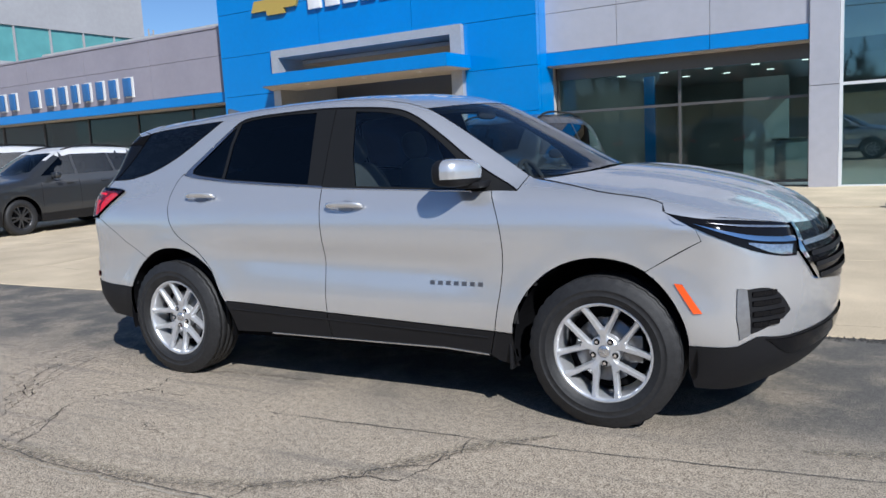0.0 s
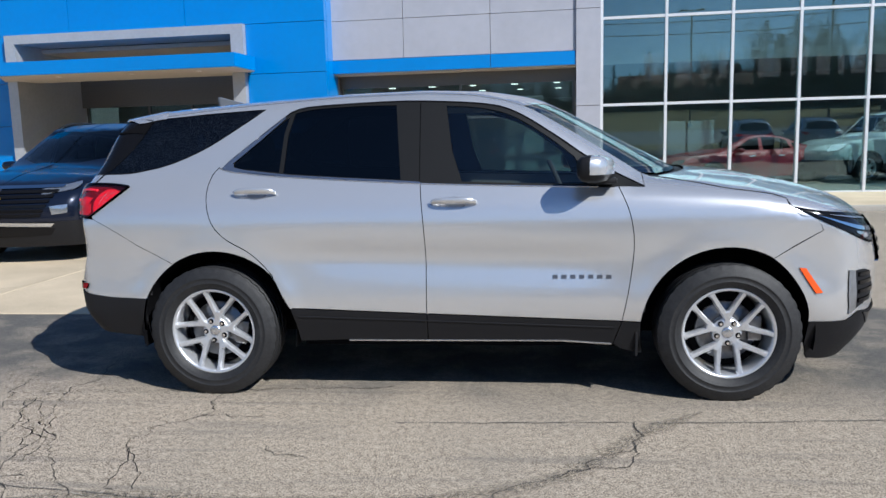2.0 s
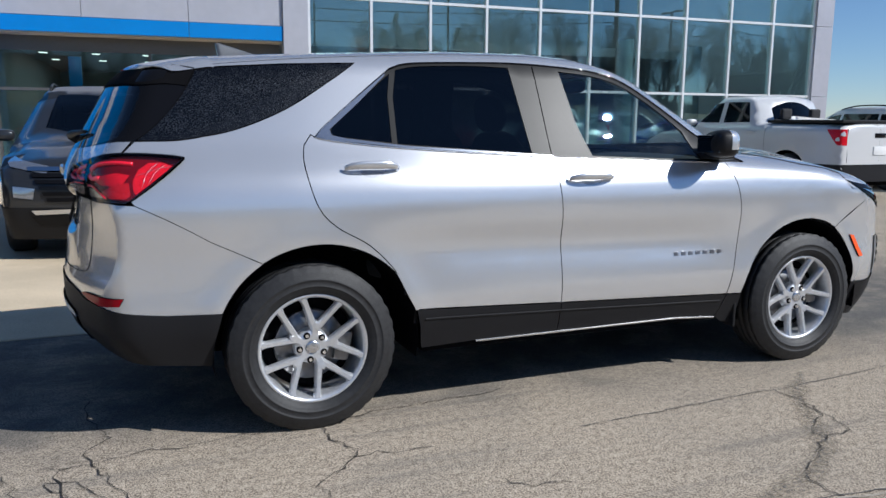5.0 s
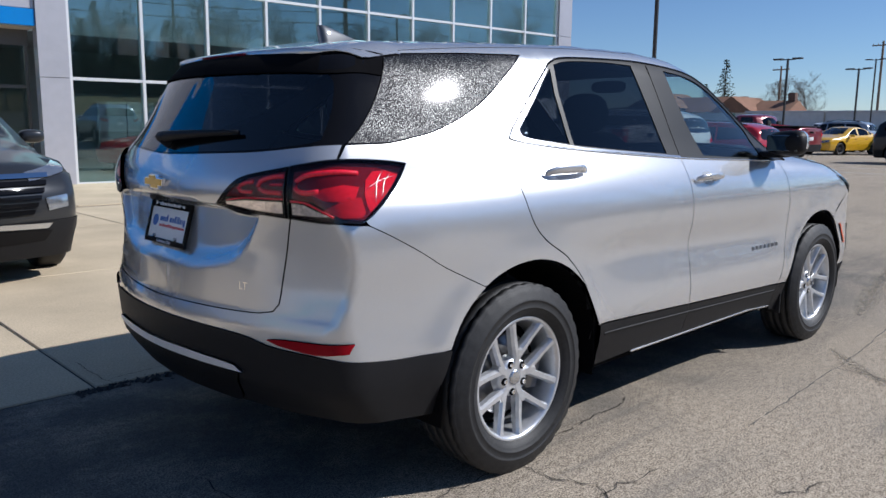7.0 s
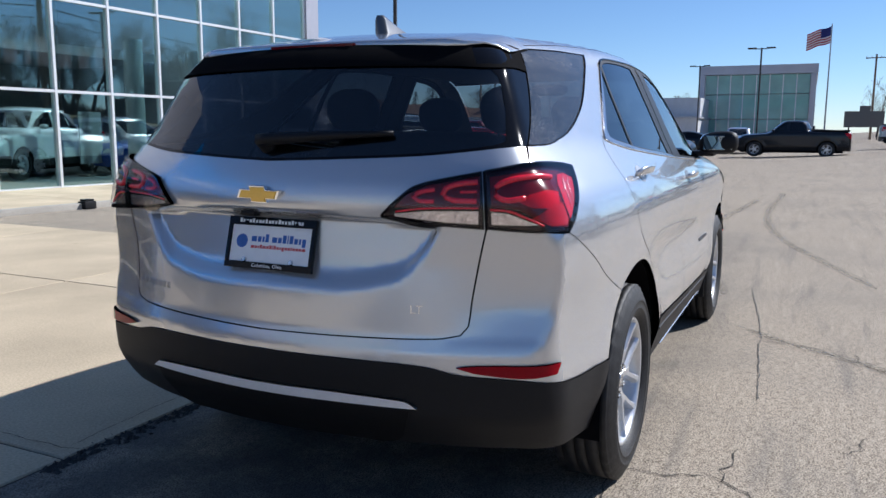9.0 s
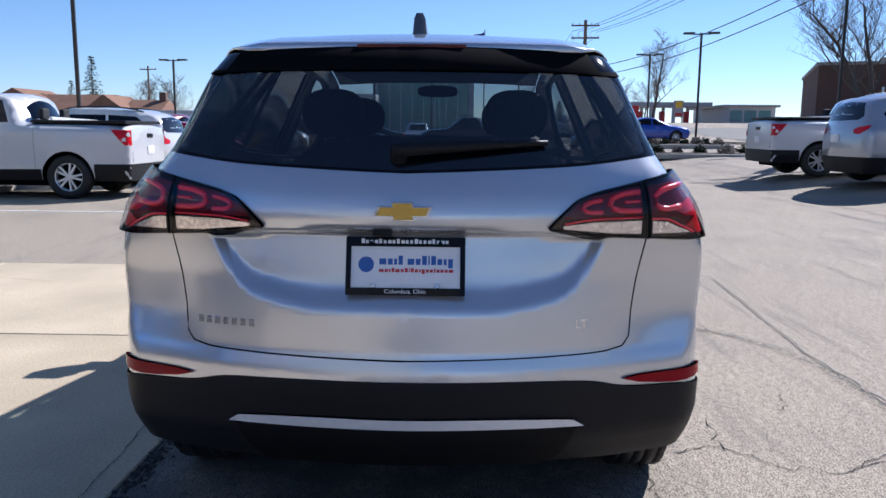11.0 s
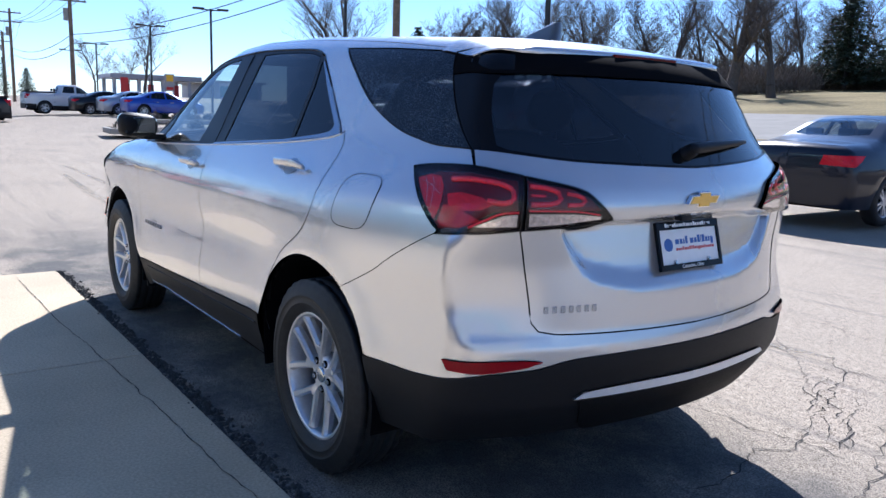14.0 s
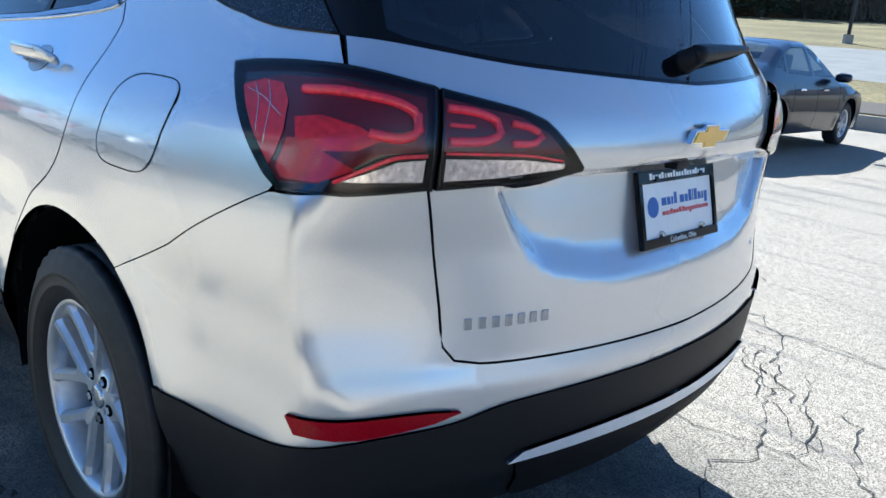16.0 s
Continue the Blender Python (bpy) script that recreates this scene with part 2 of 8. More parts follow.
class Body:
    """A car's solid: inside where inside(x, y, z) < 0. Walls are charted by s: x along the side, then round the corners."""
    rear_x, rear_y, rear_r = -1.75, 0.45, 0.55
    front_x, front_y, front_r = 1.55, 0.40, 0.60

    def __init__(self, inside):
        self.inside = inside

    def root(self, o, d, far):
        lo, hi = np.zeros(len(o)), np.full(len(o), far)
        for _ in range(26):
            mid = (lo + hi) / 2
            p = o + d * mid[:, None]
            inner = self.inside(p[:, 0], p[:, 1], p[:, 2]) < 0
            lo, hi = np.where(inner, mid, lo), np.where(inner, hi, mid)
        return o + d * ((lo + hi) / 2)[:, None]

    def wall(self, sz):
        """Right-hand side places of chart points (s, z)."""
        s, z = np.asarray(sz, float).T
        x, y = s.copy(), np.zeros(len(s))
        dx, dy = np.zeros(len(s)), -np.ones(len(s))
        for x0, y0, r, sign in ((self.rear_x, self.rear_y, self.rear_r, -1), (self.front_x, self.front_y, self.front_r, 1)):
            past = (s - x0) * sign
            a = np.clip(past / r, 0, np.pi / 2)
            on = past > 0
            x, y = np.where(on, x0, x), np.where(on, -np.maximum(y0 - np.maximum(past - r * np.pi / 2, 0), 0), y)
            dx, dy = np.where(on, sign * np.sin(a), dx), np.where(on, -np.cos(a), dy)
        return self.root(np.stack([x, y, z], 1), np.stack([dx, dy, 0 * s], 1), 1.3)

    def top(self, xy):
        x, y = np.asarray(xy, float).T
        return self.root(np.stack([x, y, 0 * x + 0.7], 1), np.tile([0, 0, 1.0], (len(x), 1)), 1.3)

    def chart(self, p):
        """Chart points of places on the right-hand wall."""
        x, y, z = np.asarray(p, float).T
        y, s = np.abs(y), x.copy()
        for x0, y0, r, sign in ((self.rear_x, self.rear_y, self.rear_r, -1), (self.front_x, self.front_y, self.front_r, 1)):
            on = (x - x0) * sign > 0
            a = np.arctan2((x - x0) * sign, np.maximum(y - y0, 1e-6))
            s = np.where(on, x0 + sign * (a * r + np.maximum(y0 - y, 0)), s)
        return np.stack([s, z], 1)

    def end(self, yz, sign=-1):
        """Chart points of the rear (or front) seen square on, from (y, z)."""
        y, z = np.asarray(yz, float).T
        o = np.stack([0 * y, -np.abs(y), z], 1)
        return self.chart(self.root(o, np.tile([sign, 0, 0.0], (len(y), 1)), 2.8))

    def normal(self, p, e=0.003):
        g = []
        for i in range(3):
            q, r = p.copy(), p.copy()
            q[:, i] += e
            r[:, i] -= e
            g.append(self.inside(*q.T) - self.inside(*r.T))
        g = np.stack(g, 1)
        return g / np.maximum(np.linalg.norm(g, axis=1, keepdims=True), 1e-9)


def curve(pts, step=0.03):
    """A soft curve through the points (Catmull-Rom), as a dense list."""
    p = np.asarray(pts, float)
    q = np.vstack([2 * p[0] - p[1], p, 2 * p[-1] - p[-2]])
    out = []
    for i in range(1, len(q) - 2):
        n = max(1, int(np.linalg.norm(q[i + 1] - q[i]) / step))
        for t in np.arange(n) / n:
            a = 2 * q[i] + (q[i + 1] - q[i - 1]) * t
            b = (2 * q[i - 1] - 5 * q[i] + 4 * q[i + 1] - q[i + 2]) * t * t + (3 * q[i] - q[i - 1] - 3 * q[i + 1] + q[i + 2]) * t ** 3
            out.append((a + b) / 2)
    return np.array(out + [p[-1]])


def line(pts, step=0.03):
    p = np.asarray(pts, float)
    out = []
    for a, b in zip(p[:-1], p[1:]):
        n = max(1, int(np.linalg.norm(b - a) / step))
        out += [a + (b - a) * t for t in np.arange(n) / n]
    return np.array(out + [p[-1]])


def loop(*curves):
    """One closed outline from curves laid end to end."""
    p = np.vstack([np.asarray(c, float) for c in curves])
    keep = [i for i in range(len(p)) if np.linalg.norm(p[i] - p[i - 1]) > 2e-3]
    return p[keep]


def area(p):
    return 0.5 * np.sum(p[:, 0] * np.roll(p[:, 1], -1) - np.roll(p[:, 0], -1) * p[:, 1])


def shrunk(p, d):
    """An outline moved inwards by d."""
    if area(p) < 0:
        p = p[::-1]
    if not d:
        return p
    e = np.roll(p, -1, 0) - p
    n = np.stack([-e[:, 1], e[:, 0]], 1) / np.maximum(np.linalg.norm(e, axis=1, keepdims=True), 1e-9)
    m = n + np.roll(n, 1, 0)
    m /= np.maximum(np.sum(m * m, 1, keepdims=True) / 2, 0.35)
    return p + m * d


def within(p, poly):
    x, y = p.T
    r = np.zeros(len(p), bool)
    a, b = poly, np.roll(poly, -1, 0)
    for (x0, y0), (x1, y1) in zip(a, b):
        if y0 != y1:
            r ^= ((y0 > y) != (y1 > y)) & (x < (x1 - x0) * (y - y0) / (y1 - y0) + x0)
    return r


def tiling(outer, holes=(), h=0.05):
    """Triangles that fill an outline: points, triangles and the loops of the rim."""
    pts, edges, rims = [], [], []
    for p in (outer, *holes):
        n = len(pts)
        pts += list(p)
        edges += [(n + i, n + (i + 1) % len(p)) for i in range(len(p))]
        rims.append(list(range(n, n + len(p))))
    rim = np.array(pts)
    lo, hi = outer.min(0), outer.max(0)
    gx, gy = np.meshgrid(np.arange(lo[0] + h / 2, hi[0], h), np.arange(lo[1] + h / 2, hi[1], h * 0.87))
    gx[1::2] += h / 2
    g = np.stack([gx.ravel(), gy.ravel()], 1)
    if len(g):
        ok = within(g, outer)
        for q in holes:
            ok &= ~within(g, q)
        g = g[ok]
    if len(g):
        g = g[[np.min(np.sum((rim - q) ** 2, 1)) > (0.55 * h) ** 2 for q in g]]
        pts += list(g)
    v, _, f, orig, _, _ = delaunay_2d_cdt([Vector(p) for p in pts], edges, [], 0, 1e-6)
    v = np.array([tuple(p) for p in v])
    f = np.array([t for t in f if len(t) == 3])
    c = v[f].mean(1)
    ok = within(c, outer)
    for q in holes:
        ok &= ~within(c, q)
    back = {i: k for k, o in enumerate(orig) for i in o}
    return v, f[ok], [[back[i] for i in r if i in back] for r in rims]


def shell(body, outer, holes=(), h=0.05, gap=0.0, lift=0.0, thick=0.012, where="wall"):
    """Verts, faces, normals and the number of skin faces of a panel of the solid, its edges folded inwards."""
    outer = shrunk(np.asarray(outer, float), gap)
    holes = [shrunk(np.asarray(q, float), -gap) for q in holes]
    p2, f, rims = tiling(outer, holes, h)
    p = body.wall(p2) if where == "wall" else body.top(p2)
    n = body.normal(p)
    v = p + n * lift
    # the fold shares no vertex with the skin, so that the edge is crisp
    tri = v[f]
    flip = np.sum(np.cross(tri[:, 1] - tri[:, 0], tri[:, 2] - tri[:, 0]) * n[f].mean(1), 1) < 0
    f = np.where(flip[:, None], f[:, ::-1], f)
    verts, faces, norms = [v], [tuple(t) for t in f], [n]
    count, skin = len(v), len(faces)
    if thick:
        for r in rims:
            a, b = v[r], v[r] - n[r] * thick
            k = len(r)
            mid = np.roll(a, -1, 0) - np.roll(a, 1, 0)
            side = np.cross(mid, n[r])
            side /= np.maximum(np.linalg.norm(side, axis=1, keepdims=True), 1e-9)
            verts += [a, b]
            norms += [side, side]
            faces += [(count + i, count + (i + 1) % k, count + k + (i + 1) % k, count + k + i) for i in range(k)]
            count += 2 * k
    return np.vstack(verts), faces, np.vstack(norms), skin


def mirrored(sh):
    v, f, n, skin = sh
    m = np.array([1, -1, 1.0])
    return v * m, [t[::-1] for t in f], n * m, skin


def joined(a, b):
    k = len(a[0])
    return np.vstack([a[0], b[0]]), list(a[1]) + [tuple(i + k for i in t) for t in b[1]], np.vstack([a[2], b[2]]), a[3]


def panel(name, material, parent, body, outer, holes=(), sides="both", label="", **how):
    """A body panel as a part. sides: both (two parts), across (one part over both halves), right, left."""
    sh = shell(body, outer, holes, **how)
    if sides == "across":
        todo = [joined(sh, mirrored(sh))]
    else:
        todo = [s for s, w in ((sh, "right"), (mirrored(sh), "left")) if sides in ("both", w)]
    return [link_mesh(name, v, f, material, parent, label, smooth=True, normals=n) for v, f, n, _ in todo]

# ---------------------------------------------------------------- the silver SUV: its solid
half_width = prof([(.10, .80), (.20, .84), (.30, .868), (.40, .895), (.46, .908), (.54, .912), (.64, .902), (.75, .899), (.86, .907), (.94, .906),
                   (1.01, .893), (1.07, .869), (1.13, .838), (1.20, .803), (1.35, .735), (1.50, .664), (1.60, .615), (1.72, .55)], .018)
low_taper = prof([(-2.4, .13), (-2.1, .065), (-1.8, .028), (-1.4, .006), (-1, 0), (1, 0), (1.5, .004), (1.8, .02), (2.1, .06), (2.4, .12)], .06)
high_taper = prof([(-2.2, .115), (-1.9, .08), (-1.34, .035), (-.8, .010), (-.2, 0), (.4, .012), (.86, .045), (1.2, .075), (2, .11)], .08)
roof_line = prof([(-2.4, 1.43), (-2.1, 1.497), (-1.94, 1.538), (-1.7, 1.583), (-1.15, 1.620), (-.65, 1.646), (-.2, 1.652), (.15, 1.636), (.375, 1.598), (.51, 1.553),
                  (.72, 1.44), (.94, 1.32), (1.14, 1.206), (1.30, 1.115), (1.6, .95), (2.4, .5)], .035)
hood_line = prof([(.6, 1.215), (1.0, 1.195), (1.3, 1.170), (1.56, 1.137), (1.8, 1.085), (1.98, 1.03), (2.1, .975), (2.2, .90), (2.3, .80)], .03)
rear_line = prof([(.2, -2.10), (.28, -2.17), (.36, -2.25), (.45, -2.315), (.58, -2.327), (.645, -2.325), (.675, -2.312), (.75, -2.306), (.88, -2.295), (1.0, -2.298),
                  (1.05, -2.303), (1.10, -2.290), (1.16, -2.262), (1.3, -2.185), (1.5, -2.075), (1.56, -2.04), (1.66, -1.98)], .012)
front_line = prof([(.15, 2.10), (.24, 2.20), (.33, 2.27), (.42, 2.295), (.55, 2.31), (.70, 2.305), (.85, 2.285), (.93, 2.255), (1.0, 2.20), (1.1, 2.0)], .025)


def suv_inside(x, y, z):
    ay = np.abs(y)
    w = half_width(z)
    up = ramp(z, 1.04, 1.24)
    w = w - low_taper(x) * (1 - up) - high_taper(x) * up
    for cx in (-1.335, 1.355):
        d = np.hypot(x - cx, z - 0.355)
        w = w + 0.010 * np.exp(-((d - 0.440) / 0.070) ** 2) * ramp(z, 0.35, 0.5)
    # the doors are hollowed along a line that climbs to the rear
    zc = 0.735 - 0.03 * x
    w = w - 0.016 * np.exp(-((z - zc) / 0.085) ** 2) * ramp(x, -1.15, -0.6) * (1 - ramp(x, 0.55, 0.95))
    side = ay - w
    xs = x + 0.42 * ay ** 2 * ramp(x, -0.3, 0.3)
    top = smax(roof_line(xs), hood_line(x + 0.10 * ay ** 2), 0.02) - 0.10 * ay ** 2
    # two soft folds on the hood
    top = top + 0.012 * np.exp(-((ay - 0.42 - 0.10 * (1.2 - x)) / 0.06) ** 2) * ramp(x, 1.15, 1.4)
    r = rear_line(z) + (0.29 + 0.08 * ramp(z, 1.1, 1.3)) * ay ** 2
    # the number plate's recess: deep under the ledge, with a curved lip that climbs to the lamps
    lip = 0.803 + 0.45 * np.clip(ay - 0.24, 0, 1) ** 1.5 + 6.0 * np.clip(ay - 0.40, 0, 1) ** 2
    ledge_z = 1.0 - 0.085 * ay ** 2
    ledge = 1 - ramp(z, ledge_z, ledge_z + 0.022)
    r = r + (0.030 * ramp(z, lip - 0.015, lip + 0.055) + 0.030 * ramp(z, lip, lip + 0.26)) * ledge
    # hollow below the tail lamps, on the corner, ending on a shelf over the bumper
    r = r + 0.019 * ramp(z, 0.645, 0.775) * (1 - ramp(z, 0.78, 1.0)) * ramp(ay, 0.50, 0.76)
    f = front_line(z) - 0.38 * ay ** 2 - 0.10 * ay ** 4
    out = smax(side, (z - top) * 0.9, 0.075)
    out = smax(out, r - x, 0.075 - 0.056 * ramp(z, 0.60, 0.72) * (1 - ramp(z, 0.93, 1.04)))
    return smax(out, x - f, 0.10)


SUV = Body(suv_inside)

# ---------------------------------------------------------------- the silver SUV: panels, glass, lamps
REAR_MID, FRONT_MID = -1.75 - 0.55 * math.pi / 2 - 0.45, 1.55 + 0.60 * math.pi / 2 + 0.40


def arc(cx, cz, rx, rz, a0, a1, n=26):
    a = np.radians(np.linspace(a0, a1, n))
    return np.stack([cx + rx * np.cos(a), cz + rz * np.sin(a)], 1)


def wall_of_top(pts):
    return SUV.chart(SUV.top(np.asarray(pts, float)))


suv = thing("suv", Matrix(), "silver five-door SUV with black sill cladding parked on asphalt", "car")

# shared seams, on the wall's chart
seam_rear_door = curve([(-1.318, 1.236), (-1.350, 1.195), (-1.362, 1.10), (-1.325, .95), (-1.25, .862), (-1.11, .778), (-1.0, .665), (-.945, .56), (-.905, .487)])
seam_b = curve([(-.20, 1.133), (-.178, .90), (-.172, .70), (-.172, .455)])
seam_front_door = curve([(.815, 1.104), (.868, .965), (.888, .816), (.872, .64), (.83, .418)])
dlo_top = curve([(.945, 1.098), (.80, 1.172), (.66, 1.255), (.49, 1.375), (.30, 1.492), (.13, 1.541), (-.24, 1.566), (-.55, 1.563), (-.84, 1.549), (-.935, 1.522)])
dlo_rear = curve([(-.935, 1.522), (-1.10, 1.395), (-1.27, 1.258), (-1.300, 1.225)])
dlo_low = curve([(-1.300, 1.225), (-1.22, 1.208), (-.90, 1.176), (-.20, 1.133), (.40, 1.110), (.815, 1.099), (.945, 1.098)])
arch_r = arc(-1.318, .355, .440, .438, 17.5, 155.5)
arch_f = arc(1.352, .360, .432, .433, 173, 7)
roof_edge_x = np.linspace(-1.70, .34, 40)
roof_edge = np.stack([roof_edge_x, 0 * roof_edge_x - .575], 1)
screen_edge = curve([(.34, -.575), (.46, -.585), (.60, -.607), (.76, -.638), (.95, -.672)])
hood_side = curve([(.95, -.672), (1.05, -.705), (1.192, -.765), (1.341, -.810), (1.472, -.822), (1.571, -.822), (1.63, -.838)])
sill_top = line([(-.905, .487), (-.172, .457), (.83, .418), (.924, .414)])
clad_rear_top = curve([(-1.718, .535), (-1.80, .537), (-1.98, .540), (-2.146, .556), (-2.258, .570), (-2.441, .581), (-2.56, .602), (-2.75, .610), (REAR_MID, .612)])
clad_front_top = curve([(1.781, .413), (1.98, .415), (2.06, .452), (2.268, .432), (2.767, .449), (FRONT_MID, .450)])
tailgate_low = curve([(-2.365, .990), (-2.384, .909), (-2.410, .783), (-2.420, .715), (-2.445, .690), (-2.502, .680), (-2.659, .674), (REAR_MID, .668)])
glass_low = curve([(-2.19, 1.207), (-2.297, 1.203), (-2.593, 1.180), (-2.89, 1.166), (REAR_MID, 1.160)])
quarter_low = curve([(-1.085, 1.546), (-1.20, 1.468), (-1.42, 1.335), (-1.66, 1.245), (-1.90, 1.215), (-2.176, 1.209)])
lamp_split = line([(-2.375, 1.136), (-2.365, .985)])
quarter_back = curve([(-2.176, 1.209), (-1.98, 1.36), (-1.80, 1.482), (-1.74, 1.508)])
quarter_top = line([(-1.74, 1.508), (-1.40, 1.532), (-1.085, 1.546)])

GAP = 0.0022
# quarter panel with roof rail and windscreen pillar
cut = int(np.argmin(np.hypot(arch_r[:, 0] + 1.56, arch_r[:, 1] - .722)))
bumper_seam = curve([tuple(arch_r[cut]), (-1.70, .796), (-1.84, .864), (-1.98, .926), (-2.077, .968)])
quarter = loop(dlo_top, dlo_rear, line([(-1.300, 1.225), (-1.318, 1.236)]), seam_rear_door, arch_r[:cut + 1], bumper_seam,
               line([(-2.077, .968), (-2.16, 1.05), (-2.205, 1.15), (-2.176, 1.209)]), quarter_low[::-1], quarter_top[::-1],
               line([(-1.74, 1.508), tuple(wall_of_top(roof_edge)[0])]), wall_of_top(roof_edge), wall_of_top(screen_edge))
panel("quarter_panel", SILVER, suv, SUV, quarter, h=.045, gap=GAP, thick=.014)
panel("rear_door_skin", SILVER, suv, SUV, loop(line([(-1.318, 1.236), (-1.300, 1.225)]), dlo_low[(dlo_low[:, 0] < -.20)], seam_b, sill_top[sill_top[:, 0] < -.172][::-1], seam_rear_door[::-1]),
      h=.045, gap=GAP, thick=.014)
panel("front_door_skin", SILVER, suv, SUV, loop(line([(-.20, 1.133), (-.15, 1.130)]), dlo_low[(dlo_low[:, 0] > -.12) & (dlo_low[:, 0] < .81)], seam_front_door,
      sill_top[(sill_top[:, 0] < .83) & (sill_top[:, 0] > -.172)][::-1], seam_b[::-1]), h=.045, gap=GAP, thick=.014)
fender = loop(line([(.815, 1.104), (.945, 1.098)]), wall_of_top([(.95, -.672)]), wall_of_top(hood_side), line([(1.66, 1.0), (1.81, .925), (1.835, .872), tuple(arch_f[17])]), arch_f[:18][::-1],
              line([(.924, .414), (.83, .418)]), seam_front_door[::-1])
panel("front_wing", SILVER, suv, SUV, fender, h=.045, gap=GAP, thick=.014)
panel("rear_bumper", SILVER, suv, SUV, loop(arch_r[cut:], clad_rear_top, line([(REAR_MID, .612), (REAR_MID, .668)]), tailgate_low[::-1], line([(-2.365, .990), (-2.077, .968)]), bumper_seam[::-1]),
      sides="across", h=.028, gap=0.0, thick=0)
panel("tailgate", SILVER, suv, SUV, loop(line([(-2.205, 1.16), (-2.19, 1.207)]), glass_low, line([(REAR_MID, 1.160), (REAR_MID, .668)]), tailgate_low[::-1], line([(-2.365, .990), (-2.205, 1.16)])),
      sides="across", h=.017, gap=0.0, thick=0, lift=.0005)
front_top = curve([(1.66, 1.0), (1.84, .972), (2.01, .957), (2.25, .935), (2.45, .915), (2.65, .902), (FRONT_MID, .898)])
panel("front_bumper", SILVER, suv, SUV, loop(arch_f[17:], clad_front_top, line([(FRONT_MID, .450), (FRONT_MID, .898)]), front_top[::-1], line([(1.66, 1.0), (1.81, .925), (1.835, .872)])),
      sides="across", h=.05, gap=0.0, thick=0)

# the seams themselves: dark grooves laid along the joints
def groove(name, pts, r=.0028, sides="both", lift=-.0012, where="wall", mat=None):
    pts = np.asarray(pts, float)
    p = SUV.wall(pts) if where == "wall" else SUV.top(pts)
    p = p + SUV.normal(p) * lift
    for m in ((1, 1, 1), (1, -1, 1)):
        v, f = sweep([tuple(q * m) for q in p], r, 5)
        link_mesh(name, v, f, mat or DARK_IN, suv)


groove("tailgate_seam", np.vstack([line([(-2.205, 1.16), (-2.19, 1.207)])]))
groove("sill_edge", line([(-.60, .306), (.53, .309), (.78, .292)]), .0055, lift=.003, mat=SATIN_CHROME)
groove("tailgate_seam", tailgate_low, .0026, lift=-.0003)
groove("sill_crease", line([(-.86, .440), (-.172, .418), (.79, .384)]), .0050, lift=.004, mat=CLADDING)
groove("bumper_seam", bumper_seam, .0006, lift=0.0)
groove("bumper_seam", line([tuple(arch_f[17]), (1.835, .872)]), .0012, lift=0.0)

# cladding
under_r = line([(-.905, .487), (-.882, .40), (-.868, .298)])
panel("sill_cladding", CLADDING, suv, SUV, loop(under_r, line([(-.868, .298), (-.55, .310), (-.172, .303)]), line([(-.172, .303), (-.172, .457)]), sill_top[sill_top[:, 0] < -.172][::-1]), h=.05, gap=GAP, lift=.004, thick=.02)
panel("sill_cladding", CLADDING, suv, SUV, loop(line([(-.172, .457), (-.172, .303), (.53, .312), (.788, .292), (.83, .418)]), sill_top[(sill_top[:, 0] < .83) & (sill_top[:, 0] > -.172)][::-1]), h=.05, gap=GAP, lift=.004, thick=.02)
panel("wing_cladding", CLADDING, suv, SUV, line([(.83, .418), (.788, .292), (.83, .262), (.938, .238), (.926, .34), (.924, .414), (.83, .418)])[:-1], h=.05, gap=GAP, lift=.004, thick=.02)
panel("rear_lower_bumper", CLADDING, suv, SUV, loop(clad_rear_top, line([(REAR_MID, .612), (REAR_MID, .355)]),
      curve([(REAR_MID, .355), (-2.70, .352), (-2.45, .345), (-2.2, .345), (-1.98, .33), (-1.765, .315)]), line([(-1.765, .315), (-1.75, .42), (-1.718, .535)])),
      sides="across", h=.05, gap=0, lift=.006, thick=.022)
panel("front_lower_bumper", CLADDING, suv, SUV, loop(clad_front_top, line([(FRONT_MID, .450), (FRONT_MID, .29)]),
      curve([(FRONT_MID, .29), (2.746, .285), (2.342, .237), (2.03, .208), (1.82, .215)]), line([(1.82, .215), (1.785, .30), (1.781, .413)])),
      sides="across", h=.05, gap=0, lift=.006, thick=.022)
STRIP = shader("bright_satin_strip", (0.80, 0.80, 0.80), rough=0.4, metal=0.35, grain=0.03, size=60)
panel("bumper_strip", STRIP, suv, SUV, loop(curve(SUV.end([(.485, .480), (.455, .500), (.25, .512), (0, .512)])), curve(SUV.end([(0, .484), (.25, .484), (.485, .480)]))),
      sides="across", h=.05, lift=.016, thick=.012, label="satin silver strip on the rear bumper")
# black plastic darkened for the shade of a set-back section that isn't modelled
VALANCE = shader("black_textured_valance", (0.007, 0.007, 0.008), rough=0.6, spec=0.15, grain=0.15, size=300, bump=0.15, bump_size=700)
panel("valance", VALANCE, suv, SUV, loop(curve(SUV.end([(.465, .474), (.25, .480), (0, .480)])), line(SUV.end([(0, .480), (0, .358)])), curve(SUV.end([(0, .358), (.25, .358), (.40, .362), (.465, .474)]))),
      sides="across", h=.05, lift=.012, thick=.01)

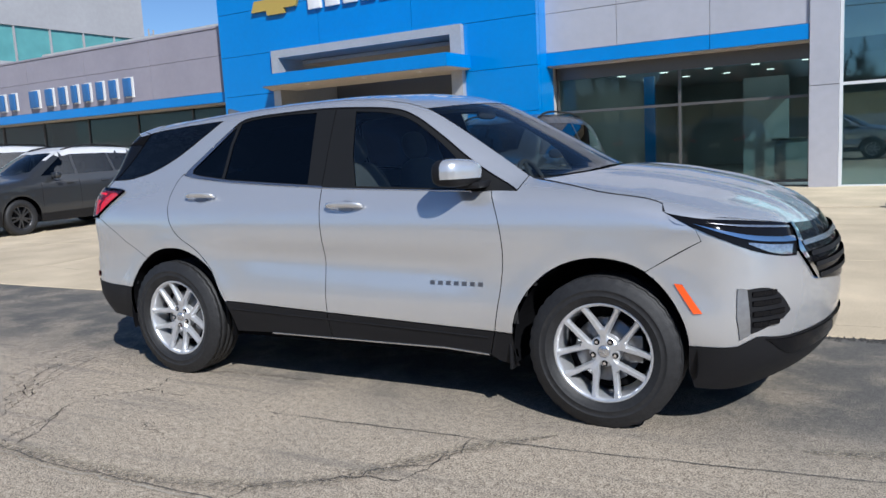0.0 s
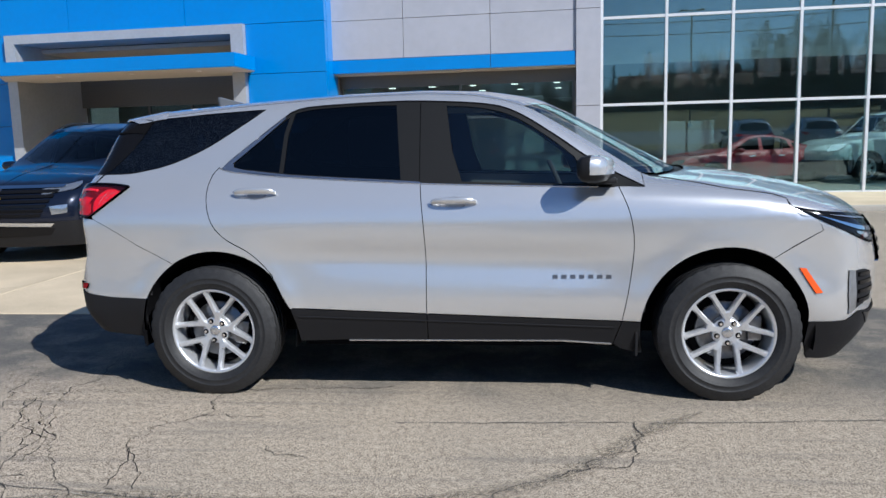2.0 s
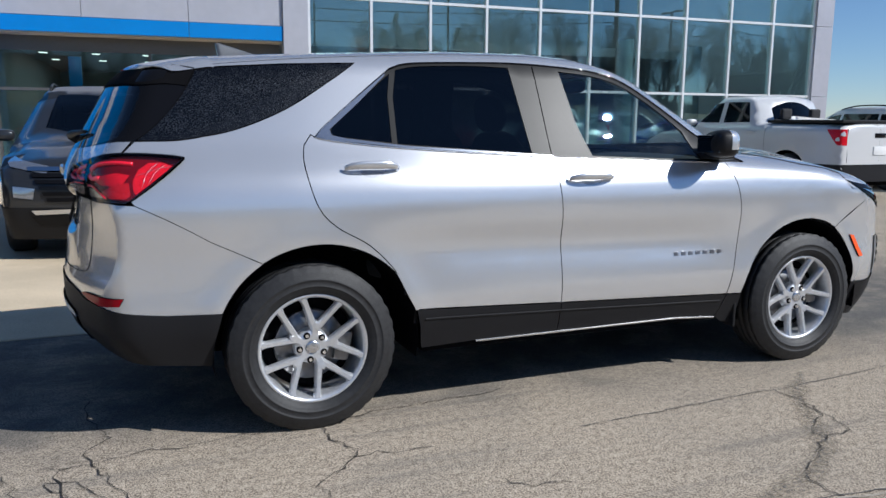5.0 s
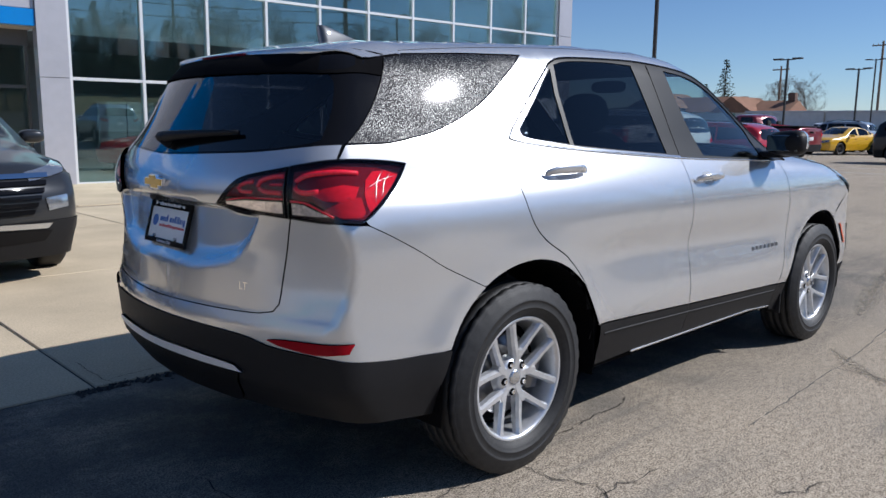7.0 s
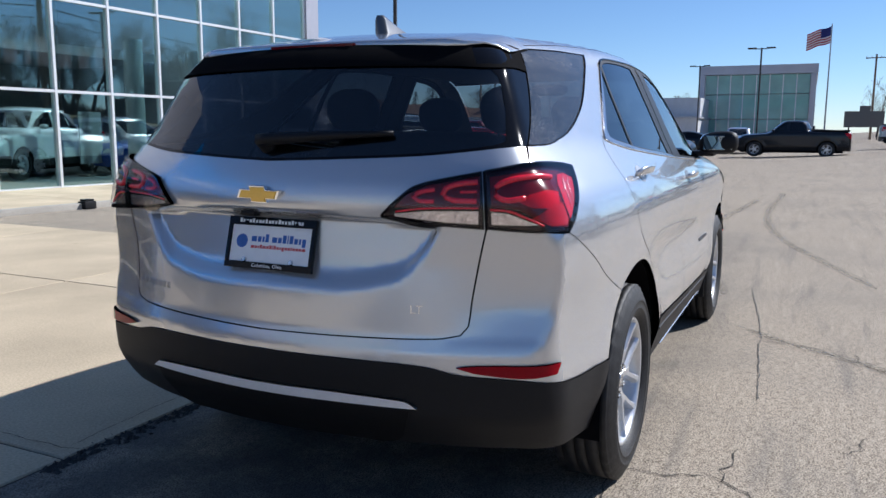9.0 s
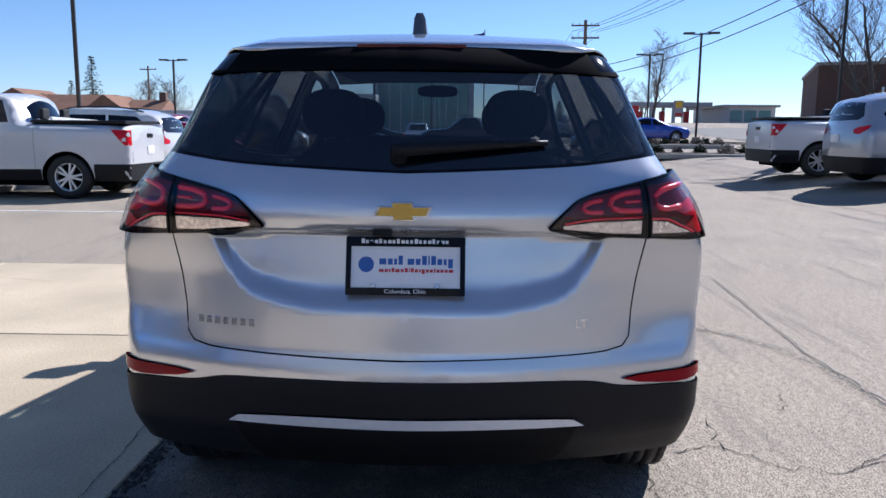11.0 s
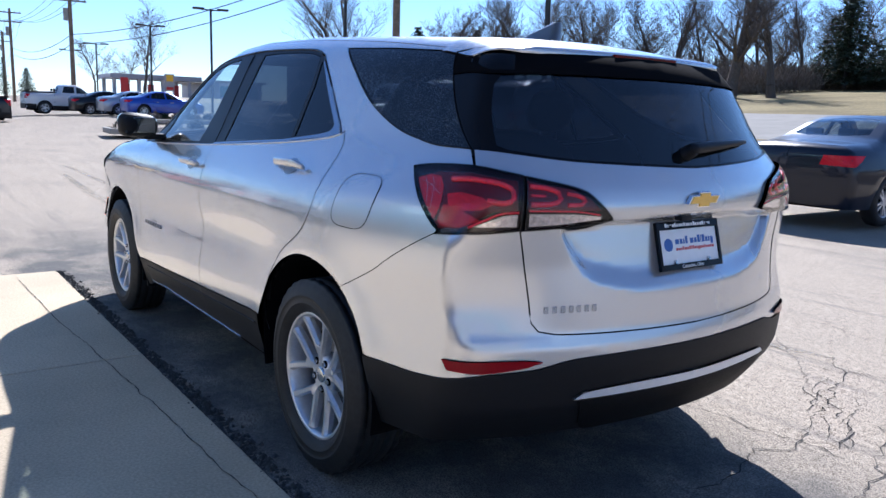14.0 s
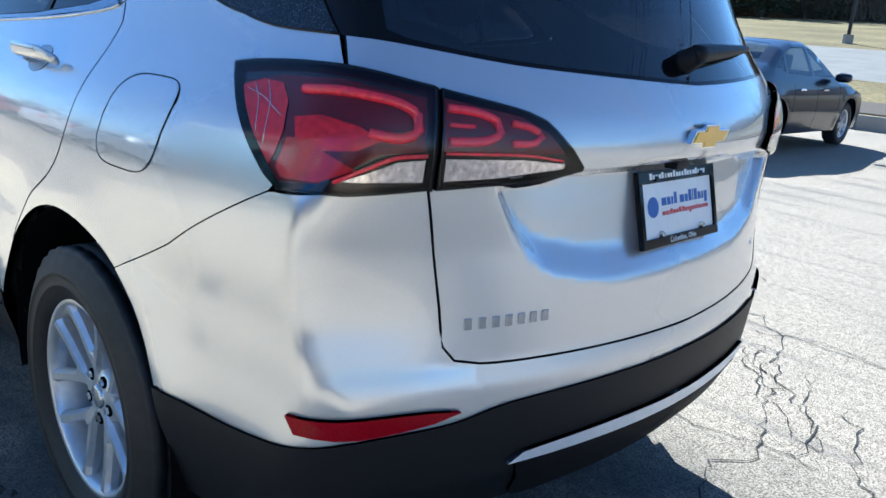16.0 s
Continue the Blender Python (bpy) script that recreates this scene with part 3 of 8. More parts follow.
# side glass: black surround, then the panes
dlo = loop(dlo_top, dlo_rear, dlo_low)
g_front = loop(curve([(.60, 1.252), (.47, 1.355), (.285, 1.470), (.12, 1.518), (-.07, 1.536)]), line([(-.07, 1.536), (-.035, 1.30), (.02, 1.140)]), line([(.02, 1.140), (.40, 1.124), (.66, 1.117)]), line([(.66, 1.117), (.60, 1.252)]))
g_rear = loop(curve([(-.345, 1.546), (-.55, 1.548), (-.80, 1.537), (-.905, 1.518)]), line([(-.905, 1.518), (-.935, 1.40), (-.945, 1.198)]), line([(-.945, 1.198), (-.60, 1.173), (-.305, 1.155)]), line([(-.305, 1.155), (-.325, 1.35), (-.345, 1.546)]))
g_small = loop(line([(-.938, 1.500), (-1.08, 1.385), (-1.225, 1.262), (-1.232, 1.240), (-1.20, 1.228), (-.972, 1.203)]), line([(-.972, 1.203), (-.962, 1.40), (-.938, 1.500)]))
panel("window_surround", PILLAR_BLACK, suv, SUV, dlo, [g_front, g_rear, g_small], h=.06, gap=.0015, lift=.001, thick=.01)
panel("front_door_window", TINT, suv, SUV, g_front, h=.06, lift=-.002, thick=0)
panel("rear_door_window", PRIVACY, suv, SUV, g_rear, h=.06, lift=-.002, thick=0)
panel("rear_door_vent_window", PRIVACY, suv, SUV, g_small, h=.06, lift=-.002, thick=0)
panel("quarter_window", QUARTER_GLASS, suv, SUV, loop(quarter_low, quarter_back, quarter_top), h=.06, gap=GAP, lift=-.001, thick=.008)
for side in (1, -1):
    for name, pts, r, mat in (("belt_strip", np.vstack([dlo_low[::-1][8:], dlo_rear[::-1][:9]]), .0040, SATIN_CHROME), ("window_seal", dlo_top, .005, GLOSS_BLACK), ("window_seal", dlo_rear, .004, GLOSS_BLACK),
                              ("window_seal", quarter_low, .0028, GLOSS_BLACK), ("quarter_seam", quarter_back, .0018, DARK_IN)):
        p = SUV.wall(pts)
        p = (p + SUV.normal(p) * .001) * (1, side, 1)
        v, f = sweep([tuple(q) for q in p], r, 6)
        link_mesh(name, v, f, mat, suv, smooth=True)

trim = [(-.96, 1.500), (-1.10, 1.393), (-1.27, 1.256), (-1.298, 1.226), (-1.22, 1.210), (-.90, 1.178), (-.20, 1.135), (-.20, 1.142), (-.90, 1.187), (-1.17, 1.219), (-1.228, 1.232), (-1.236, 1.256), (-1.09, 1.376), (-.96, 1.492), (-.96, 1.500)]
panel("window_trim", DARK_CHROME, suv, SUV, line(trim, .03)[:-1], h=.05, lift=.004, thick=.006, label="satin chrome trim round the rear side window")
groove("pillar_seam", line([(-.203, 1.145), (-.208, 1.35), (-.212, 1.555)]), .0030, lift=.0)
# rear screen in its gloss black frame
frame_top = curve([(-1.74, 1.508), (-1.95, 1.512), (-2.15, 1.518), (-2.45, 1.528), (-2.8, 1.535), (REAR_MID, 1.538)])
screen = loop(curve([(REAR_MID, 1.168), (-2.89, 1.174), (-2.593, 1.188), (-2.33, 1.211), (-2.285, 1.222)]), curve([(-2.285, 1.222), (-2.262, 1.32), (-2.28, 1.405), (-2.33, 1.432)]), curve([(-2.33, 1.432), (-2.6, 1.437), (REAR_MID, 1.440)]))
rim = loop(glass_low, line([(REAR_MID, 1.160), (REAR_MID, 1.168)]), screen[:1][:0], curve([(REAR_MID, 1.168), (-2.89, 1.174), (-2.593, 1.188), (-2.33, 1.211), (-2.285, 1.222)]),
           curve([(-2.285, 1.222), (-2.262, 1.32), (-2.28, 1.405), (-2.33, 1.432)]), curve([(-2.33, 1.432), (-2.6, 1.437), (REAR_MID, 1.440)]), line([(REAR_MID, 1.440), (REAR_MID, 1.538)]), frame_top[::-1], quarter_back[::-1])
panel("rear_screen_frame", GLOSS_BLACK, suv, SUV, rim, sides="across", h=.05, gap=.0, lift=.0, thick=0)
# matt black strip over the frame's top paints the shade below the spoiler
panel("spoiler_shroud", DARK_IN, suv, SUV, loop(curve([(-1.885, 1.430), (-2.10, 1.436), (-2.33, 1.430), (-2.6, 1.434), (REAR_MID, 1.436)]), line([(REAR_MID, 1.436), (REAR_MID, 1.536)]), curve([(REAR_MID, 1.536), (-2.8, 1.533), (-2.45, 1.526), (-2.15, 1.515), (-1.95, 1.510), (-1.77, 1.503)])),
      sides="across", h=.05, gap=.0, lift=.004, thick=.006, label="matt black strip for the shade between spoiler and rear screen")
panel("rear_screen", REAR_GLASS, suv, SUV, screen, sides="across", h=.06, gap=0, lift=-.001, thick=0)

# roof, windscreen, hood
roof_back = curve([(-1.78, -.002), (-1.77, -.25), (-1.74, -.45), (-1.70, -.575)])
header = curve([(.50, -.002), (.47, -.25), (.40, -.46), (.34, -.575)])
panel("roof", SILVER, suv, SUV, loop(roof_back, roof_edge, header[::-1]), sides="across", h=.07, where="top", thick=0)
screen_low = curve([(.95, -.672), (1.075, -.55), (1.17, -.35), (1.21, -.002)])
panel("windscreen", SCREEN, suv, SUV, loop(header, screen_edge, screen_low), sides="across", h=.07, where="top", gap=.004, lift=-.002, thick=0)
hood_back = curve([(1.03, -.69), (1.13, -.55), (1.225, -.35), (1.262, -.002)])
panel("cowl", CLADDING, suv, SUV, loop(screen_low[::-1], hood_side[:3], hood_back), sides="across", h=.05, where="top", gap=.003, lift=-.010, thick=.01)
hood_edge = curve([(1.63, -.838), (1.67, -.886), (1.80, -.866), (1.96, -.736), (2.10, -.536), (2.20, -.285), (2.245, -.002)])
panel("hood", SILVER, suv, SUV, loop(hood_back[::-1], line([(1.03, -.69), (1.05, -.705)]), hood_side[3:], hood_edge), sides="across", h=.04, where="top", gap=0, lift=.002, thick=0)
groove("hood_seam", hood_side[3:], .0022, lift=.0005, where="top")


# roof spoiler with the brake lamp
def spoiler():
    ys = np.linspace(-.59, .59, 49)
    rows = []
    for y in ys:
        a = abs(y)
        x0, x1 = -1.675 - .085 * (1 - (a / .6) ** 2), -2.030 + .24 * a ** 2 + 6 * max(0, a - .46) ** 2
        th = 1 - .85 * float(ramp(a, .42, .58))
        xs = np.linspace(x0, x1 + .03, 7)
        drop = .06 * a ** 2 + 2.6 * max(0, a - .43) ** 2
        over = SUV.top([(x, -a) for x in xs])[:, 2] + .005
        p = np.stack([xs, 0 * xs + y, np.maximum(over, roof_line(xs) - drop + .004 * np.linspace(0, 1, 7))], 1)
        p[0, 2] = SUV.top([(xs[0], -a)])[0][2] + .0012
        zt = p[-1, 2]
        tip = [(x1 + .012, y, zt - .004 * th), (x1, y, zt - .011 * th), (x1 + .004, y, zt - .028 * th), (x1 + .03, y, zt - .034 * th), (x1 + .12, y, zt - .045)]
        rows.append(np.vstack([p, tip]))
    n = len(rows[0])
    v = np.vstack(rows)
    quad = [(i * n + j, (i + 1) * n + j, (i + 1) * n + j + 1, i * n + j + 1) for i in range(len(ys) - 1) for j in range(n - 1)]
    top_f = [q for q in quad if q[0] % n < n - 3]
    low_f = [q for q in quad if q[0] % n >= n - 3]
    ends = [tuple(range(n)), tuple(range(len(v) - 1, len(v) - n - 1, -1))]
    link_mesh("spoiler", v, top_f, SILVER, suv, smooth=True)
    # black trim below, darkened further for the shade of the overhang
    link_mesh("spoiler_underside", v, low_f + ends, DARK_IN, suv, smooth=True)
    w = []
    for y in np.linspace(-.155, .155, 13):
        x1, z = -2.030 + .24 * y * y - .003, float(roof_line(-2.000 + .24 * y * y)) - .06 * y * y - .016
        w += [(x1 - .006, y, z + .007), (x1 - .004, y, z - .024), (x1 + .03, y, z - .026), (x1 + .03, y, z + .010)]
    f = [(4 * i + j, 4 * i + (j + 1) % 4, 4 * i + 4 + (j + 1) % 4, 4 * i + 4 + j) for i in range(12) for j in range(4)] + [(3, 2, 1, 0), (48, 49, 50, 51)]
    link_mesh("high_brake_lamp", w, f, LAMP_DEEP, suv, "dark red high-level brake lamp")


spoiler()

# tail lamps: outer on the body, inner on the tailgate, each with its segments
outer = loop(curve([(-1.868, 1.142), (-1.956, 1.152), (-2.194, 1.160), (-2.372, 1.140)]), lamp_split, curve([(-2.365, .985), (-2.24, .977), (-2.11, .974)]), line([(-2.11, .974), (-2.076, .992), (-1.868, 1.142)]))
inner = loop(curve([(-2.380, 1.138), (-2.569, 1.108), (-2.626, 1.082), (-2.690, 1.022)]), line([(-2.690, 1.022), (-2.685, 1.012)]), curve([(-2.685, 1.012), (-2.60, 1.000), (-2.48, .990), (-2.371, .984)]), line([(-2.371, .984), (-2.380, 1.138)]))
LAMP_COVER = pane_glass("clear_lamp_cover", (.98, .94, .94), ior=1.42)
LAMP_GUIDE = shader("red_light_guide", (.85, .012, .034), rough=.25, coat=.6, grain=.2, size=120)


def lamp_guide(name, pts, r, lens, side, mat, lift):
    """A light guide: a soft bar that follows the lamp's skin."""
    p = SUV.wall(curve(pts, .012))
    p = (p + SUV.normal(p) * lift) * (1, side, 1)
    v, f = sweep([tuple(q) for q in p], r, 7)
    link_mesh(name, v, f, mat, lens, smooth=True)


seg = dict(h=.03, thick=.004)
OUTER_BITS = ((LAMP_DEEP, .004, [(-1.930, 1.118), (-2.04, 1.136), (-2.20, 1.142), (-2.356, 1.124), (-2.352, 1.046), (-2.27, 1.040), (-2.17, .992), (-2.10, .988)]),
              (LAMP_RED, .0065, [(-1.938, 1.112), (-2.00, 1.126), (-2.062, 1.124), (-2.092, 1.100), (-2.098, 1.060), (-2.086, 1.022), (-2.076, 1.010)]),
              (LAMP_MID, .0065, [(-2.110, 1.052), (-2.150, 1.052), (-2.230, 1.016), (-2.170, .994), (-2.108, .994), (-2.094, 1.008)]),
              (LAMP_RED, .008, [(-2.118, 1.080), (-2.170, 1.088), (-2.235, 1.078), (-2.272, 1.060), (-2.230, 1.044), (-2.165, 1.040), (-2.128, 1.052)]),
              (LAMP_CLEAR, .008, [(-2.352, 1.034), (-2.300, 1.030), (-2.205, .998), (-2.350, .999)]))
INNER_BITS = ((LAMP_DEEP, .004, [(-2.388, 1.126), (-2.560, 1.100), (-2.616, 1.076), (-2.650, 1.042), (-2.388, 1.046)]),
              (LAMP_CLEAR, .008, [(-2.392, 1.036), (-2.560, 1.034), (-2.650, 1.026), (-2.648, 1.018), (-2.50, 1.004), (-2.392, 1.000)]))
OUTER_GUIDES = (([(-2.125, 1.120), (-2.20, 1.124), (-2.29, 1.116), (-2.335, 1.098), (-2.338, 1.076), (-2.305, 1.064), (-2.250, 1.070)], .0085, LAMP_GUIDE),
                ([(-2.355, 1.040), (-2.295, 1.036), (-2.245, 1.018), (-2.195, .996)], .0035, LAMP_GUIDE),
                ([(-1.975, 1.118), (-2.010, 1.094), (-2.030, 1.050)], .0009, SATIN_CHROME), ([(-2.015, 1.124), (-2.046, 1.094), (-2.056, 1.036)], .0009, SATIN_CHROME),
                ([(-1.950, 1.110), (-2.02, 1.100), (-2.085, 1.078)], .0008, SATIN_CHROME))
INNER_GUIDES = (([(-2.395, 1.110), (-2.455, 1.105), (-2.497, 1.093), (-2.506, 1.076), (-2.475, 1.063), (-2.398, 1.061)], .0080, LAMP_GUIDE),
                ([(-2.398, 1.086), (-2.450, 1.084)], .0040, LAMP_GUIDE),
                ([(-2.532, 1.090), (-2.572, 1.084), (-2.598, 1.070), (-2.580, 1.060), (-2.532, 1.059)], .0065, LAMP_GUIDE),
                ([(-2.392, 1.044), (-2.56, 1.041), (-2.645, 1.031)], .0025, LAMP_GUIDE))
groove("lamp_split", lamp_split, .0045, lift=.010)
for lamp, polys, guides in ((outer, OUTER_BITS, OUTER_GUIDES), (inner, INNER_BITS, INNER_GUIDES)):
    for lens, sgn in zip(panel("tail_lamp", LAMP_SMOKE, suv, SUV, lamp, h=.03, gap=.002, lift=.002, thick=.02), (1, -1)):
        side = "right" if sgn > 0 else "left"
        for mat, lift, poly in polys:
            panel("lamp_segment", mat, lens, SUV, line(poly + poly[:1], .02)[:-1], sides=side, lift=lift, **seg)
        for pts, r, mat in guides:
            lamp_guide("light_guide" if r > .002 else "lens_rib", pts, r, lens, sgn, mat, .007)
        for pane in panel("lamp_cover", LAMP_COVER, lens, SUV, lamp, sides=side, h=.03, gap=.003, lift=.017, thick=.004):
            pane.visible_shadow = False
        panel("lamp_rim", GLOSS_BLACK, lens, SUV, shrunk(np.asarray(lamp, float), .0025), [shrunk(np.asarray(lamp, float), .0065)], sides=side, h=.03, lift=.0155, thick=.016)
panel("reflector", LAMP_REFLECTOR, suv, SUV, loop(curve([(-2.133, .612), (-2.26, .612), (-2.392, .610), (-2.455, .603)]), curve([(-2.455, .603), (-2.40, .590), (-2.258, .578), (-2.15, .583)]), line([(-2.15, .583), (-2.133, .612)])),
      h=.03, lift=.010, thick=.014, label="red bumper reflector")

# head lamps, grille, fog lamp housings, side markers
head = loop(curve([(1.672, .992), (1.84, .966), (2.01, .951), (2.20, .930), (2.365, .908)]), line([(2.365, .908), (2.30, .775)]), curve([(2.30, .775), (2.20, .785), (2.069, .815), (1.946, .863), (1.80, .928), (1.672, .992)])[:-1])
for lens, sgn in zip(panel("head_lamp", GLOSS_BLACK, suv, SUV, head, h=.035, gap=.002, lift=.004, thick=.016), ("right", "left")):
    panel("light_strip", CHROME, lens, SUV, loop(curve([(1.80, .945), (2.02, .890), (2.20, .865), (2.32, .858)]), curve([(2.32, .836), (2.20, .845), (2.02, .872), (1.80, .945)])[:-1]), sides=sgn, h=.03, lift=.008, thick=.004)
    panel("light_strip", SATIN_CHROME, lens, SUV, loop(curve([(1.86, .945), (2.05, .925), (2.33, .898)]), curve([(2.33, .890), (2.05, .917), (1.86, .945)])[:-1]), sides=sgn, h=.03, lift=.008, thick=.004)
    panel("reflector_bowl", LAMP_HEAD, lens, SUV, loop(curve([(2.03, .858), (2.16, .838), (2.285, .826)]), line([(2.285, .826), (2.262, .785)]), curve([(2.262, .785), (2.15, .803), (2.03, .850)])), sides=sgn, h=.03, lift=.007, thick=.004)
panel("grille", GLOSS_BLACK, suv, SUV, loop(line([(2.375, .905), (2.60, .893), (FRONT_MID, .888)]), line([(FRONT_MID, .888), (FRONT_MID, .610)]), line([(FRONT_MID, .610), (2.72, .618), (2.425, .655), (2.31, .80), (2.375, .905)])[:-1]), sides="across", h=.06, lift=.004, thick=.01)
for z0 in (.66, .71, .76, .81):
    panel("grille_bar", SATIN_CHROME if z0 == .81 else CLADDING, suv, SUV, loop(line([(2.37 + (.80 - z0) * .5 if z0 < .8 else 2.35, z0), (FRONT_MID, z0)]), line([(FRONT_MID, z0 + .02), (2.365 + (.80 - z0) * .5 if z0 < .8 else 2.345, z0 + .02)])),
          sides="across", h=.06, lift=.018, thick=.014)
panel("grille_edge", CHROME, suv, SUV, line([(2.31, .80), (2.425, .655), (2.44, .665), (2.345, .80), (2.375, .905), (2.352, .908), (2.31, .80)])[:-1], h=.04, lift=.014, thick=.014)
for fog, sgn in zip(panel("fog_housing", CLADDING, suv, SUV, loop(curve([(2.015, .660), (2.08, .664), (2.146, .650), (2.20, .605), (2.241, .548)]), curve([(2.241, .548), (2.20, .518), (2.149, .503), (2.03, .468)]), line([(2.03, .468), (2.015, .660)])), h=.035, lift=.004, thick=.01), ("right", "left")):
    for z0 in (.50, .545, .59, .63):
        panel("slat", GLOSS_BLACK, fog, SUV, line([(2.035, z0), (2.20 - abs(z0 - .55) * .6, z0), (2.20 - abs(z0 - .55) * .6, z0 + .02), (2.035, z0 + .02), (2.035, z0)])[:-1], sides=sgn, h=.05, lift=.012, thick=.008)
panel("fog_blade", ALLOY_DARK, suv, SUV, line([(1.975, .665), (2.014, .662), (2.028, .466), (1.985, .445), (1.968, .55), (1.975, .665)])[:-1], h=.05, lift=.006, thick=.01, label="silver blade beside the fog lamp grille")
panel("side_marker", AMBER, suv, SUV, line([(1.711, .688), (1.749, .684), (1.833, .562), (1.796, .560), (1.711, .688)])[:-1], h=.04, lift=.007, thick=.01, label="amber side marker lamp")
panel("lower_intake", GLOSS_BLACK, suv, SUV, loop(curve([(2.10, .440), (2.28, .422), (2.767, .438), (FRONT_MID, .440)]), curve([(FRONT_MID, .365), (2.7, .362), (2.3, .345), (2.10, .440)])[:-1]), sides="across", h=.05, lift=.010, thick=.008)

# fuel flap, on the far side
flap = []
for i in range(41):
    c, d = math.cos(2 * math.pi * i / 40), math.sin(2 * math.pi * i / 40)
    lift_z = .088 * math.copysign(abs(d) ** .55, d)
    flap.append((-1.597 + .112 * math.copysign(abs(c) ** .55, c) - .2 * lift_z, 1.018 + lift_z))
for p in (SUV.wall(curve(flap)),):
    p = (p + SUV.normal(p) * -.0002) * (1, -1, 1)
    v, f = sweep([tuple(q) for q in p], .0013, 5)
    link_mesh("fuel_flap_seam", v, f, DARK_IN, suv)
panel("fuel_flap", SILVER, suv, SUV, curve(flap)[:-1], sides="left", h=.04, gap=.003, lift=.0008, thick=.004)

# ---------------------------------------------------------------- the silver SUV: wheels, mirrors, handles, badges, cabin
def egg(c, r, e=2.6, nu=20, nv=12, shear=(0, 0, 0)):
    """A rounded box: verts and faces."""
    v, f = [], []
    pw = lambda t: math.copysign(abs(t) ** (2 / e), t)
    for j in range(nv + 1):
        b = -math.pi / 2 + math.pi * j / nv
        for i in range(nu):
            a = 2 * math.pi * i / nu
            d = Vector((pw(math.cos(b)) * pw(math.cos(a)), pw(math.cos(b)) * pw(math.sin(a)), pw(math.sin(b))))
            v.append((c[0] + r[0] * d.x + shear[0] * d.y, c[1] + r[1] * d.y, c[2] + r[2] * d.z * (1 + shear[1] * d.y) + shear[2] * d.y))
    for j in range(nv):
        f += [(j * nu + i, j * nu + (i + 1) % nu, (j + 1) * nu + (i + 1) % nu, (j + 1) * nu + i) for i in range(nu)]
    return v, f


def tyre_mesh(r_out=.355, r_in=.232, w=.225, segs=108):
    h = w / 2
    half = [(r_in - .004, h * .70), (r_in + .006, h * .86), (r_in + .022, h * .93), (r_in + .026, h * .955), (r_in + .034, h * .975), (r_in + .036, h * .995), (r_in + .040, h * .995), (r_in + .042, h * .98), (r_in + .056, h * 1.0), (r_out - .062, h * 1.0), (r_out - .060, h * 1.02), (r_out - .056, h * 1.02), (r_out - .050, h * .985), (r_out - .030, h * .93), (r_out - .012, h * .84)]
    tread = []
    for a, b in ((.80, .60), (.54, .20), (.14, -.14), (-.20, -.54), (-.60, -.80)):
        tread += [(r_out - .008, h * (a + .015)), (r_out, h * a), (r_out, h * b), (r_out - .008, h * (b - .015))]
    profile = half + tread + [(r, -y) for r, y in half[::-1]]
    v, f = lathe(profile, segs)
    n = len(profile)
    v = v.reshape(segs, n, 3)
    for i in range(0, segs, 3):                     # cross cuts in the shoulder ribs
        for j in list(range(14, 19)) + list(range(n - 19, n - 14)):
            v[i, j, 0] *= 1 - .005 / r_out
            v[i, j, 2] *= 1 - .005 / r_out
    return v.reshape(-1, 3), f


